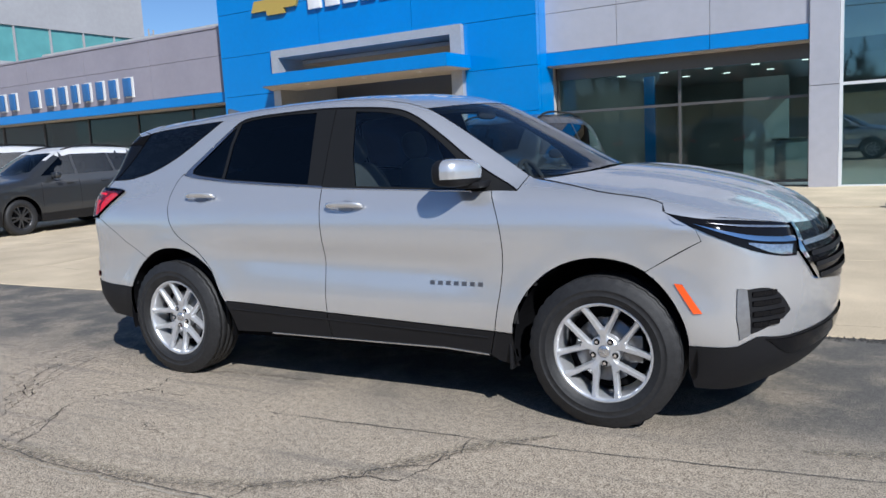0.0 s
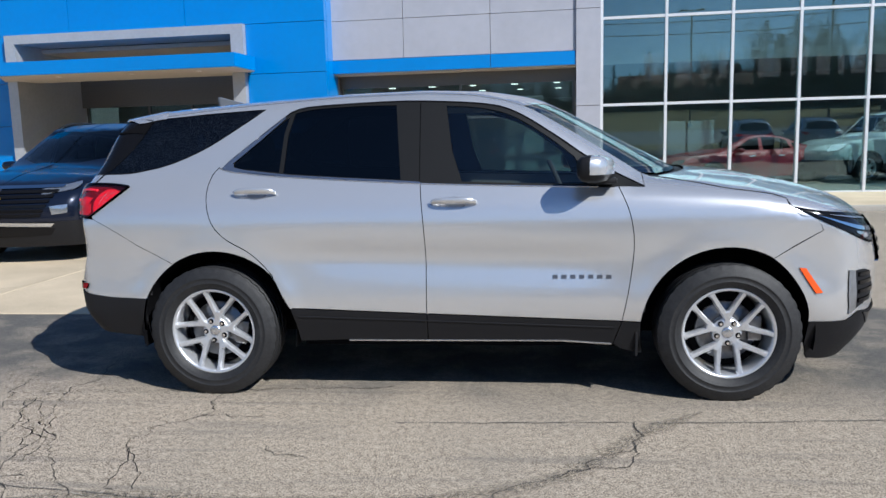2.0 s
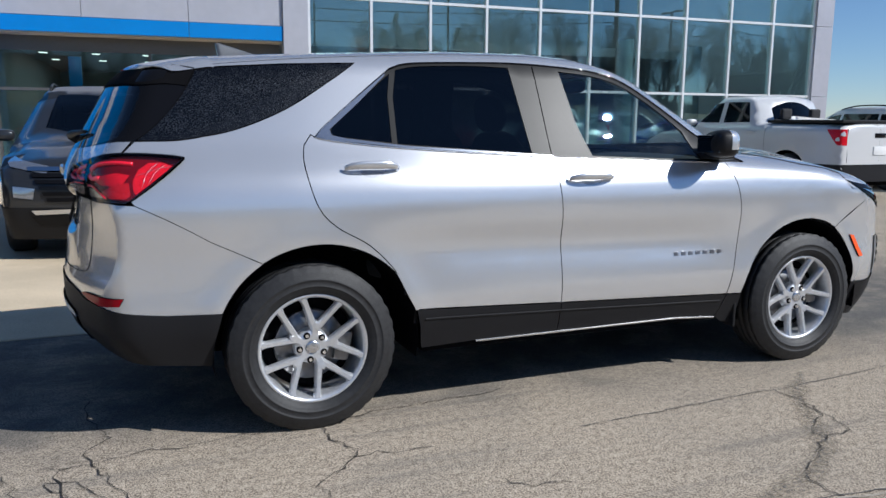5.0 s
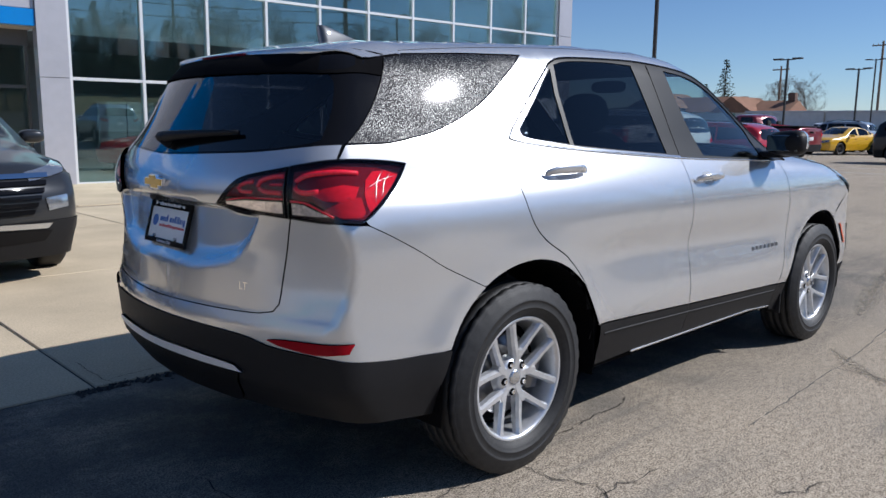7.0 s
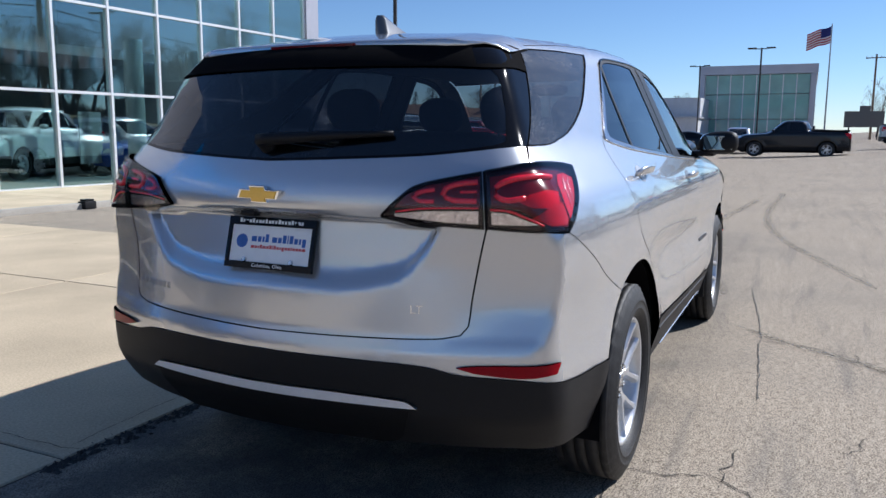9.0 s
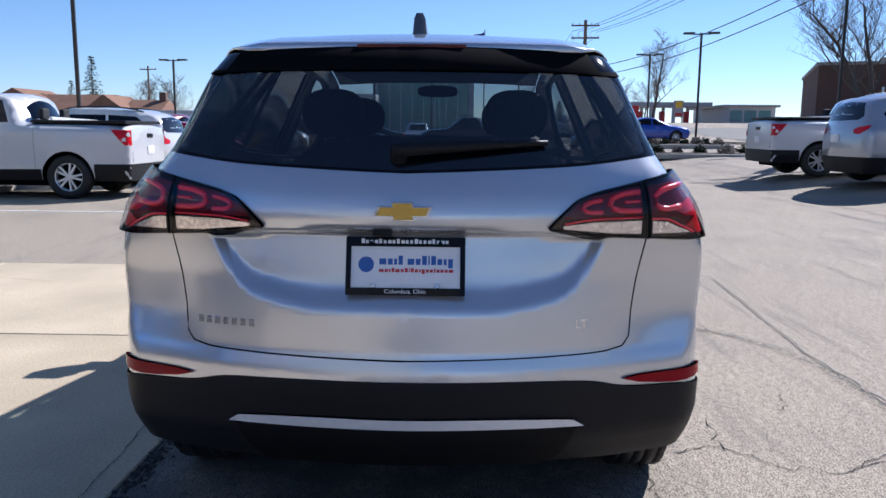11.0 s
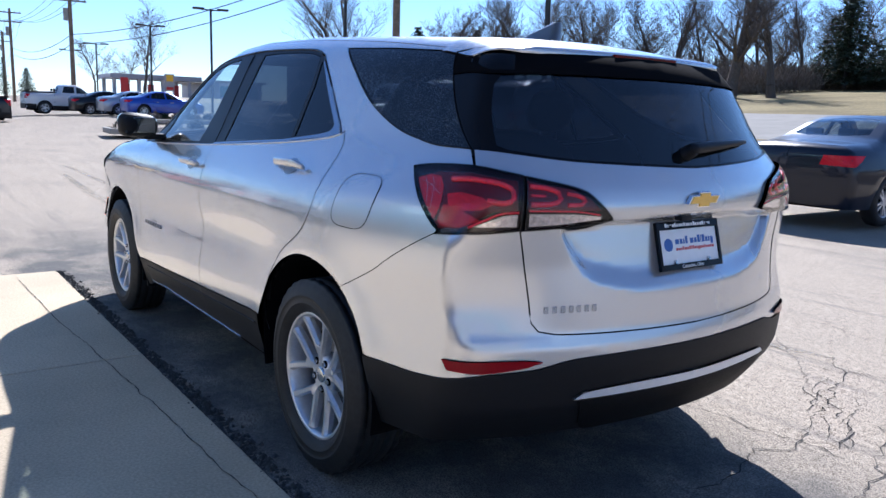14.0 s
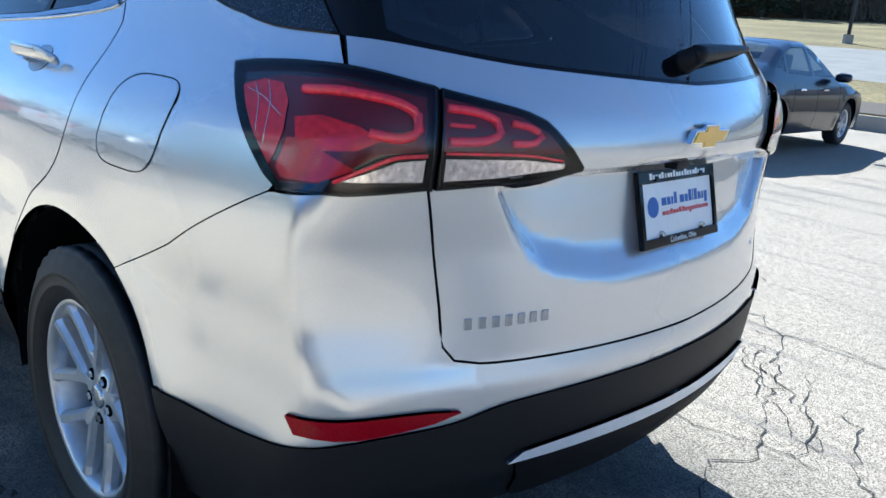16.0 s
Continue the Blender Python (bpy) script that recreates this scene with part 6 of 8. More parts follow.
# frosted lettering high on the glass front, as plain bars
u = .95
for i, wdt in enumerate((.62, .42, .30, .38, 0, .60, .42, .36, .16, .40, .40, .34, .40)):
    if wdt:
        bpart("window_lettering", u, u + wdt * .8, .004, .008, 2.62, 2.62 + (.42 if i % 3 else .60), FILM)
    u += (wdt or .25) + .10
for k in range(3):
    bpart("door_number_bar", -10.75 + .14 * k, -10.65 + .14 * k, 1.99, 2.0, 2.2, 2.42, FILM)
# shell behind the glass
bpart("roof_slab", -46, -6.45, .2, 22, 5.2, 5.25, INTERIOR)
bpart("roof_slab", -6.4, 14.9, .2, 22, 8.0, 8.3, INTERIOR)
bpart("upper_wall", -6.4, -.1, .12, .4, 3.4, 8.2, INTERIOR)
bpart("back_wall", -46, 14.9, 12, 12.3, 0, 8.2, INTERIOR)
bpart("end_wall", 14.6, 14.9, .25, 12, 0, 8.2, PANEL_GREY)
bpart("end_wall", -46.2, -46, 0, 12, 0, 5.3, PANEL_GREY)
bpart("cross_wall", -6.6, -6.45, 1.0, 12, 0, 8, INTERIOR)
bpart("showroom_floor", -46, 14.8, .15, 12, -.04, .02, FLOOR_IN)
bpart("showroom_ceiling", -6.4, -.6, .78, 12, 2.95, 3.0, WHITE_WALL)
CEILING_LAMP = shader("ceiling_lamp", (.9, .9, .85), rough=.5)
_e = CEILING_LAMP.node_tree.nodes["Principled BSDF"]
_e.inputs["Emission Color"].default_value, _e.inputs["Emission Strength"].default_value = (1, .95, .85, 1), 2.5
for k in range(15):
    box_part("ceiling_lamp", -6.0 + 1.2 * (k % 5), -5.82 + 1.2 * (k % 5), 1.6 + 2.4 * (k // 5), 1.78 + 2.4 * (k // 5), 2.935, 2.949, CEILING_LAMP, dealership)
# Added area fills brighten the rooms; hall and lobby show no such lamp.
for nm_, cu, cv, cz, wu, wv, watts in (("storefront_light", -3.4, 5.0, 2.9, 5.0, 7.0, 55), ("hall_light", 6.0, 5.0, 7.7, 12.0, 7.0, 450), ("lobby_light", -11.5, 3.2, 3.8, 4.0, 1.5, 60)):
    lm = new(nm_, bpy.data.lights.new(nm_, "AREA"))
    lm.data.shape, lm.data.size, lm.data.size_y, lm.data.energy, lm.data.color = "RECTANGLE", wu, wv, watts, (.92, 1.0, .98)
    lm.matrix_world = B @ pose(cu, cv, cz)
bpart("display_wall", -2.6, -1.5, 4.0, 4.1, 0, 2.6, WHITE_WALL)
bpart("display_wall", -5.4, -5.1, 4.5, 4.6, 0, 2.9, PANEL_BLUE)
bpart("mezzanine", -6.4, 14.6, 6.5, 12, 3.6, 3.9, INTERIOR)
desk = thing("reception_desk", B @ pose(-.9, 2.6, .02), "pale reception desk inside the showroom", "desk")
box_part("desk_body", -.7, .7, -.3, .3, 0, .95, WHITE_WALL, desk)
box_part("desk_top", -.75, .75, -.35, .35, .95, 1.0, BRONZE, desk)
for k, (u, v) in enumerate(((2.1, 4.2), (2.9, 4.4), (9.0, 3.2))):
    board = thing("display_board", B @ pose(u, v, .02), "white display board standing in the showroom", "display board", "showroom boards")
    box_part("board_face", -.35, .35, -.02, .02, .35, 1.75, WHITE_WALL, board)
    box_part("board_foot", -.3, .3, -.2, .2, 0, .04, BRONZE, board)
    box_part("board_post", -.03, .03, -.015, .015, .04, .36, BRONZE, board)
for k in range(3):
    c = thing("column", B @ pose(9.2 + 3.0 * k - (2.4 if k == 2 else 0), 1.6 + .9 * k, .02), "white round column inside the glass front", "column", "showroom columns", kind="structure")
    bm = bmesh.new()
    add_tube(bm, (0, 0, 0), (0, 0, 3.6), .24, .24, 20)
    part("shaft", bm, WHITE_WALL, c, smooth=True)

# the tall white block behind the wing
tower = thing("office_building", Matrix(), "tall white office block with a teal ribbon window", "building", kind="structure")
box_part("wall", -90, -51, 0, 43.2, 0, 8.75, WHITE_WALL, tower)
box_part("wall", -90, -51, 0, 43.2, 11.3, 17, WHITE_WALL, tower)
box_part("wall_core", -89.8, -51.4, .2, 42.9, 8.7, 11.35, INTERIOR, tower)
for i in range(15):
    y = 43.0 - 2.85 * i
    box_part("window_pane", -51.25, -51.15, y - 2.79, y - .06, 8.75, 11.3, TEAL_PANE, tower)
    box_part("window_mullion", -51.3, -51.02, y - .06, y + .06, 8.75, 11.3, WHITE_WALL, tower)
ladder = thing("roof_ladder", pose(-50.9, 43.6, 0, 0, 0, 90), "grey lattice ladder against the white block", "ladder")
for dx in (0, .5):
    box_part("rail", dx - .04, dx + .04, -.04, .04, 0, 12.2, KERB, ladder)
for i in range(30):
    box_part("rung", .04, .46, -.02, .02, .4 * i + .2, .4 * i + .25, KERB, ladder)

# small black drain block by the kerb
d = thing("drain_block", pose(4.75, 9.1, 0), "small black block standing on the asphalt by the kerb", "block")
box_part("block_body", -.11, .11, -.09, .09, 0, .13, CLADDING, d, bevel=.02)
box_part("block_top", -.08, .08, -.07, .07, .13, .16, CLADDING, d, bevel=.01)

# ---------------------------------------------------------------- parked vehicles
def paint(name, rgb, metal=.35):
    m = car_paint(name, rgb, metal=metal, rough=.28, flake=.05)
    if max(rgb) < .06:
        b = m.node_tree.nodes["Principled BSDF"]
        b.inputs["Specular IOR Level"].default_value, b.inputs["Coat Weight"].default_value = .2, .6
    return m


P_GREY, P_NAVY, P_BLAZER = paint("graphite_paint", (.040, .042, .045)), paint("navy_paint", (.006, .010, .024)), paint("dark_slate_paint", (.032, .034, .038))
P_WHITE, P_RED, P_MAROON = paint("white_car_paint", (.60, .60, .60), 0), paint("red_paint", (.42, .012, .02), .1), paint("maroon_paint", (.20, .012, .02), .2)
P_YELLOW, P_BLACK, P_SILVER2 = paint("yellow_paint", (.70, .40, .015), 0), paint("black_paint", (.006, .007, .010), 0), paint("pale_silver_paint", (.40, .42, .45), .5)
P_SLATE, P_BLUE = paint("dark_blue_grey_paint", (.006, .009, .02), 0), paint("bright_blue_paint", (.01, .06, .38), .3)
CAR_GLASS = pane_glass("parked_car_glass", (.42, .47, .47), ior=1.5)
CAR_DARK = pane_glass("parked_car_privacy_glass", (.04, .045, .05), ior=1.5)


class Shape:
    """A vehicle's outline: lines along x (nose to +x), shared by all copies of its kind."""

    def __init__(self, length, width, axles, tyre, top, belt, low=.24, roof_half=.56, nose=.20, tail=.12, dlo=(), screens=(), rear_lamp=(), head=(), cladding=True, pickup=False):
        self.length, self.width, self.axles, self.tyre, self.belt, self.low = length, width, axles, tyre, belt, low
        self.dlo, self.screens, self.rear_lamp, self.head, self.cladding = dlo, screens, rear_lamp, head, cladding
        peak = max(z for _, z in top)
        line_ = prof(top, .035)
        h = width / 2
        prof_w = prof([(.1, h - .10), (low, h - .05), (.5, h), (belt - .2, h - .005), (belt - .05, h - .035), (belt + .02, h - .075), (peak, h * .64 if not pickup else h * .78)], .02)
        x1, x0 = length / 2, -length / 2

        def inside(x, y, z):
            ay = np.abs(y)
            e = np.abs(x) / (length / 2)
            w = prof_w(z) - .10 * np.clip(e - .55, 0, 1) ** 2 / .2
            for cx in axles:
                d = np.hypot(x - cx, z - tyre)
                w = w + .015 * np.exp(-((d - tyre - .08) / .05) ** 2)
            f = smax(ay - w, (z - (line_(x + .22 * ay ** 2 * np.sign(x) * (np.abs(x) > .3)) - .07 * ay ** 2)) * .9, .07)
            f = smax(f, x - (x1 - .26 * ay ** 2 - nose * np.clip(np.abs(z - .62) / .6, 0, 1) ** 2), .10)
            return smax(f, (x0 + (.05 if pickup else .20) * ay ** 2 + tail * np.clip(np.abs(z - .72) / .6, 0, 1) ** 2) - x, .05 if pickup else .10)

        self.body = Body(inside)
        self.body.rear_x, self.body.front_x = x0 + .55, x1 - .65
        self.rear_mid = self.body.rear_x - .55 * math.pi / 2 - .45
        self.front_mid = self.body.front_x + .60 * math.pi / 2 + .40
        self.edge = None
        self.roof_half = roof_half
        self.parts = {}

    def build(self):
        """Panels as arrays, made once."""
        b, L = self.body, self.length
        self.edge = line([(-L / 2 + .16, -.002), *self.screens_edge(), (L / 2 - .22, -.002)], .08)
        border = b.chart(b.top(self.edge))
        low = line([(self.front_mid, self.low + .03), (b.front_x + .3, self.low), (self.axles[1] + self.tyre + .08, self.low)], .1)
        arches = [arc(cx, self.tyre, self.tyre + .065, self.tyre + .065, 0, 180, 18) for cx in self.axles]
        wall = loop(border, line([border[-1], (self.front_mid, self.low + .03)], .1), low, arches[1][arches[1][:, 1] > self.low + .02],
                    line([(self.axles[1] - self.tyre - .07, self.low), (self.axles[0] + self.tyre + .07, self.low)], .1), arches[0][arches[0][:, 1] > self.low + .02],
                    line([(self.axles[0] - self.tyre - .08, self.low), (b.rear_x - .3, self.low), (self.rear_mid, self.low + .05)], .1), line([(self.rear_mid, self.low + .05), border[0]], .1))
        dlo_all = [line(d + d[:1], .08)[:-1] for d in self.dlo]
        out = {"body": [("body_side", joined(sh, mirrored(sh))) for sh in (shell(b, wall, [shrunk(d, -.0) for d in dlo_all], h=.11, thick=.02),)]}
        sc = [line(s + s[:1], .08)[:-1] for s in self.screens]
        sh = shell(b, self.edge, sc, h=.11, thick=0, where="top")
        out["body"].append(("roof_and_hood", joined(sh, mirrored(sh))))
        out["glass"] = []
        for d in dlo_all:
            sh = shell(b, shrunk(d, .004), h=.12, lift=-.002, thick=.006)
            out["glass"] += [("side_window", sh), ("side_window", mirrored(sh))]
        for s, nm in zip(sc, ("windscreen", "rear_window")):
            sh = shell(b, shrunk(s, .004), h=.12, lift=-.002, thick=0, where="top")
            out["glass"].append((nm, joined(sh, mirrored(sh))))
        out["tail"], out["head"], out["clad"], out["seam"] = [], [], [], []
        for key, polys, sgn in (("tail", self.rear_lamp, -1), ("head", self.head, 1)):
            for p in polys:
                sh = shell(b, line(list(map(tuple, b.end(p, sgn))) + [tuple(b.end(p[:1], sgn)[0])], .05)[:-1], h=.08, lift=.006, thick=.02)
                out[key] += [("tail_lamp" if sgn < 0 else "head_lamp", sh), ("tail_lamp" if sgn < 0 else "head_lamp", mirrored(sh))]
        a0, a1 = self.axles[0] + self.tyre + .07, self.axles[1] - self.tyre - .07
        if self.cladding:
            sh = shell(b, line([(a0, self.low - .01), (a1, self.low - .01), (a1, self.low + .16), (a0, self.low + .19), (a0, self.low - .01)], .1)[:-1], h=.1, lift=.006, thick=.02)
            out["clad"] += [("sill_cladding", sh), ("sill_cladding", mirrored(sh))]
            for s0, s1 in ((self.rear_mid, self.axles[0] - self.tyre - .08), (self.axles[1] + self.tyre + .08, self.front_mid)):
                sh = shell(b, line([(s0, self.low - .02), (s1, self.low - .02), (s1, self.low + .28), (s0, self.low + .28), (s0, self.low - .02)], .08)[:-1], h=.1, lift=.006, thick=.02)
                out["clad"].append(("lower_bumper", joined(sh, mirrored(sh))))
        for xs in ((a0 + .10, .02), (a0 + (a1 - a0) * .50, 0), (a1 - .06, -.02)):
            p = b.wall(line([(xs[0], self.low + .05), (xs[0] + xs[1], self.belt - .06)], .08))
            p = p + b.normal(p) * -.001
            out["seam"] += [("door_seam", [tuple(q * (1, k, 1)) for q in p]) for k in (1, -1)]
        for hx in (a0 + (a1 - a0) * .18, a0 + (a1 - a0) * .62):
            p = b.wall([(hx - .09, self.belt - .12), (hx + .09, self.belt - .12)])
            p = p + b.normal(p) * .022
            out["seam"] += [("door_handle", [tuple(q * (1, k, 1)) for q in p]) for k in (1, -1)]
        self.parts = out

    def screens_edge(self):
        L, r = self.length, self.roof_half
        return [(-L / 2 + .16, -.45), (-L / 2 + .26, -.62), *self.rails, (L / 2 - .32, -.60), (L / 2 - .22, -.40)]


def vehicle(name, shape, m, body_mat, label, category="car", rims=None, dark=True, roof_mat=None, group="", lamp=None, grille=0):
    if not shape.parts:
        shape.build()
    car = thing(name, m, label, category, group)
    mats = {"glass": CAR_DARK if dark else CAR_GLASS, "tail": lamp or LAMP_RED, "head": LAMP_HEAD, "clad": CLADDING if shape.cladding else body_mat}
    for key in ("body", "glass", "tail", "head", "clad"):
        for nm, sh in shape.parts[key]:
            mat = mats.get(key, body_mat)
            if nm == "windscreen":
                mat = CAR_GLASS
            cache = (id(sh), mat.name)
            if cache in MESHES:
                ob = new(nm, MESHES[cache])
                ob.parent = car
            else:
                ob = link_mesh(nm, sh[0], sh[1], mat, car, smooth=True, normals=sh[2])
                MESHES[cache] = ob.data
            if nm == "roof_and_hood" and roof_mat:
                ob.data = ob.data.copy()
                ob.data.materials.append(roof_mat)
                for face in ob.data.polygons:
                    face.material_index = int(face.center.z > shape.belt + .36)
            if nm == "body_side" and roof_mat:
                ob.data = ob.data.copy()
                ob.data.materials.append(roof_mat)
                for face in ob.data.polygons:
                    face.material_index = int(face.center.z > shape.belt + .49)
    for nm, p in shape.parts["seam"]:
        v, f = sweep(p, .003 if nm == "door_seam" else .013, 5)
        link_mesh(nm, v, f, DARK_IN if nm == "door_seam" else (body_mat if shape.cladding else CHROME), car)
    for cx in shape.axles:
        for s in (-1, 1):
            w = new("wheel")
            w.parent = car
            w.matrix_local = pose(cx, s * (shape.width / 2 - .13), shape.tyre, 0, 31 * cx, 0 if s < 0 else 180) @ Matrix.Scale(shape.tyre / .355, 4)
            for nm, me in far_wheel(rims or ALLOY):
                ob = new(nm, me)
                ob.parent = w
    bm = bmesh.new()
    add_box(bm, -shape.length / 2 + .35, shape.length / 2 - .4, -shape.width / 2 + .28, shape.width / 2 - .28, .22, .62)
    for cx in shape.axles:
        for s in (-1, 1):
            add_box(bm, cx - shape.tyre - .10, cx + shape.tyre + .10, s * (shape.width / 2 - .30) - .05, s * (shape.width / 2 - .30) + .05, .25, shape.tyre * 2 + .12)
    part("underbody", bm, DARK_IN, car)
    bm = bmesh.new()
    a0 = shape.axles[0] + shape.tyre
    for x0 in (.15, -.75):
        for yy in (-.37, .37):
            add_box(bm, x0 - .32, x0 - .18, yy - .24, yy + .24, .55, shape.belt + .12, .05)
            add_box(bm, x0 - .34, x0 - .24, yy - .12, yy + .12, shape.belt + .12, shape.belt + .32, .04)
    part("seats", bm, CABIN, car)
    for s in (-1, 1):
        mx = shape.mirror_x
        v, f = egg((mx, s * (shape.width / 2 + .07), shape.belt + .06), (.075, .11, .065), 3)
        link_mesh("mirror", v, f, body_mat, car, smooth=True)
    b = shape.body
    if shape is crossover:
        sh = shell(b, line([tuple(q) for q in b.end([(.001, 1.19), (.56, 1.20), (.66, 1.27), (.60, 1.40), (.50, 1.51), (.001, 1.54)])] + [tuple(b.end([(.001, 1.19)])[0])], .06)[:-1], h=.08, lift=.004, thick=.008)
        vv = joined(sh, mirrored(sh))
        link_mesh("rear_window", vv[0], vv[1], DARK_PANE, car, smooth=True, normals=vv[2])
        for s in (-1, 1):
            p = b.top([(x, -.585) for x in np.linspace(-1.75, .12, 12)])
            rail = [(q[0], q[1] * s, q[2] + .045 * min(1, 4 * k / 11, 4 * (11 - k) / 11)) for k, q in enumerate(p)]
            v, f = sweep(rail, .016, 6)
            link_mesh("roof_rail", v, f, PILLAR_BLACK, car, smooth=True)
    if shape is pickup_shape:
        box_part("bed_cover", -2.72, -1.02, -.80, .80, 1.33, 1.385, CLADDING, car, bevel=.015)
        p = b.wall(b.end([(.74, .66), (.74, 1.24)]))
        for s in (-1, 1):
            v, f = sweep([tuple(q * (1, s, 1)) for q in p], .006, 5)
            link_mesh("tailgate_seam", v, f, DARK_IN, car)
        tx = b.wall(b.end([(.001, 1.12)]))[0][0]
        box_part("tailgate_handle", tx - .012, tx + .03, -.13, .13, 1.08, 1.16, GLOSS_BLACK, car, bevel=.01)
    if shape is not sedan:
        tx = b.wall(b.end([(.001, .86)]))[0][0]
        box_part("rear_plate", tx - .012, tx + .02, -.15, .15, .78, .93, LETTER_WHITE, car, bevel=.004)
    if grille:
        for k in range(grille):
            z0 = .58 + .055 * k
            y1 = .52 + .03 * k
            pts = b.end([(0.001, z0), (y1, z0), (y1 + .01, z0 + .035), (.001, z0 + .035)], 1)
            sh = shell(b, line([tuple(q) for q in pts] + [tuple(pts[0])], .06)[:-1], h=.08, lift=.012, thick=.02)
            vv = joined(sh, mirrored(sh))
            link_mesh("grille_bar", vv[0], vv[1], CHROME if k == grille - 1 else GLOSS_BLACK, car, smooth=True, normals=vv[2])
        pts = b.end([(0.001, .34), (.60, .36), (.66, .44), (.001, .47)], 1)
        sh = shell(b, line([tuple(q) for q in pts] + [tuple(pts[0])], .06)[:-1], h=.08, lift=.010, thick=.02)
        vv = joined(sh, mirrored(sh))
        link_mesh("lower_grille", vv[0], vv[1], GLOSS_BLACK, car, smooth=True, normals=vv[2])
        pts = b.end([(.001, .485), (.62, .46), (.66, .50), (.001, .525)], 1)
        sh = shell(b, line([tuple(q) for q in pts] + [tuple(pts[0])], .06)[:-1], h=.08, lift=.016, thick=.02)
        vv = joined(sh, mirrored(sh))
        link_mesh("bumper_bar", vv[0], vv[1], SATIN_CHROME, car, smooth=True, normals=vv[2])
        bm = bmesh.new()
        nose = b.wall(b.end([(0.001, .80)], 1))[0]
        vs = [bm.verts.new((nose[0] + .022, x * 1.2, .80 + y * 1.2)) for x, y in cross]
        bm.faces.new(vs)
        part("badge", bm, GOLD, car)
    return car


MESHES, _wheels = {}, {}


def far_wheel(alloy):
    """Tyre, rim and spokes, fewer faces, shared by all wheels of one finish."""
    if alloy.name not in _wheels:
        out = []
        v, f = lathe([(.226, .07), (.25, .105), (.32, .112), (.350, .085), (.355, .05), (.355, -.05), (.350, -.085), (.32, -.112), (.25, -.105), (.226, -.09)], 36)
        a = link_mesh("tyre", v, f, RUBBER, None, smooth=True)
        v, f = lathe([(.232, -.088), (.224, -.092), (.212, -.07), (.20, .06)], 36)
        b = link_mesh("rim", v, f, alloy, None, smooth=True)
        bm = bmesh.new()
        for k in range(10):
            an = math.radians(36 * k + (6 if k % 2 else -6))
            add_box(bm, .05, .222, -.078, -.05, -.016, .016, 0, Matrix.Rotation(an, 4, "Y"))
        add_tube(bm, (0, -.05, 0), (0, -.080, 0), .06, .055, 16)
        c = part("spokes", bm, alloy)
        v, f = lathe([(.001, -.02), (.21, -.02)], 24)
        d = link_mesh("brake_drum", v, f, DARK_IN)
        for o in (a, b, c, d):
            out.append((o.name.split(".")[0], o.data))
            bpy.data.objects.remove(o)
        _wheels[alloy.name] = out
    return _wheels[alloy.name]


RIM_DARK = shader("black_machined_rim", (.10, .10, .105), rough=.3, metal=.8, grain=.3, size=25)
crossover = Shape(4.75, 1.92, (-1.42, 1.42), .36, [(-2.5, 1.30), (-2.30, 1.42), (-2.05, 1.60), (-1.7, 1.70), (-.8, 1.745), (-.1, 1.74), (.30, 1.66), (.62, 1.50), (1.12, 1.20), (1.30, 1.14), (1.8, 1.08), (2.15, .98), (2.4, .80)], 1.10,
                  dlo=([(.86, 1.16), (.55, 1.36), (.28, 1.53), (.02, 1.575), (.03, 1.16)], [(-.03, 1.16), (-.04, 1.58), (-.92, 1.58), (-.98, 1.17)], [(-1.03, 1.18), (-.98, 1.575), (-1.60, 1.545), (-1.96, 1.31), (-1.88, 1.22)]),
                  screens=([(.42, -.002), (.30, -.50), (.92, -.60), (1.12, -.30), (1.16, -.002)],),
                  rear_lamp=([(.835, 1.10), (.64, 1.07), (.52, 1.02), (.56, .95), (.70, .94), (.835, 1.03)],), head=([(.80, .98), (.50, .90), (.52, .83), (.82, .89)], [(.80, .72), (.62, .70), (.64, .60), (.80, .62)]))
crossover.rails, crossover.mirror_x = [(-2.0, -.60), (-1.6, -.60), (-.2, -.60), (.30, -.60), (.95, -.70), (1.5, -.74), (1.9, -.70)], .62
sedan = Shape(4.65, 1.78, (-1.33, 1.33), .325, [(-2.4, 1.0), (-2.25, 1.06), (-1.75, 1.10), (-1.45, 1.16), (-.95, 1.36), (-.55, 1.44), (-.1, 1.455), (.20, 1.40), (.55, 1.26), (1.0, 1.05), (1.2, 1.0), (1.8, .93), (2.1, .85), (2.35, .68)], .94,
              dlo=([(.72, 1.00), (.45, 1.16), (.15, 1.32), (-.06, 1.355), (-.02, 1.0)], [(-.12, 1.0), (-.15, 1.36), (-.60, 1.345), (-.85, 1.26), (-.92, 1.02)], [(-1.0, 1.03), (-.95, 1.22), (-1.22, 1.09)]),
              screens=([(.27, -.002), (.17, -.44), (.80, -.58), (1.0, -.30), (1.03, -.002)], [(-.72, -.002), (-.78, -.42), (-1.30, -.52), (-1.45, -.25), (-1.48, -.002)]),
              rear_lamp=([(.80, .92), (.46, .92), (.42, .80), (.80, .78)],), head=([(.76, .78), (.48, .72), (.50, .62), (.78, .66)],), cladding=False, tail=.06)
sedan.rails, sedan.mirror_x = [(-2.0, -.70), (-1.5, -.69), (-1.0, -.58), (-.6, -.53), (.15, -.53), (.8, -.66), (1.4, -.70), (1.9, -.66)], .62
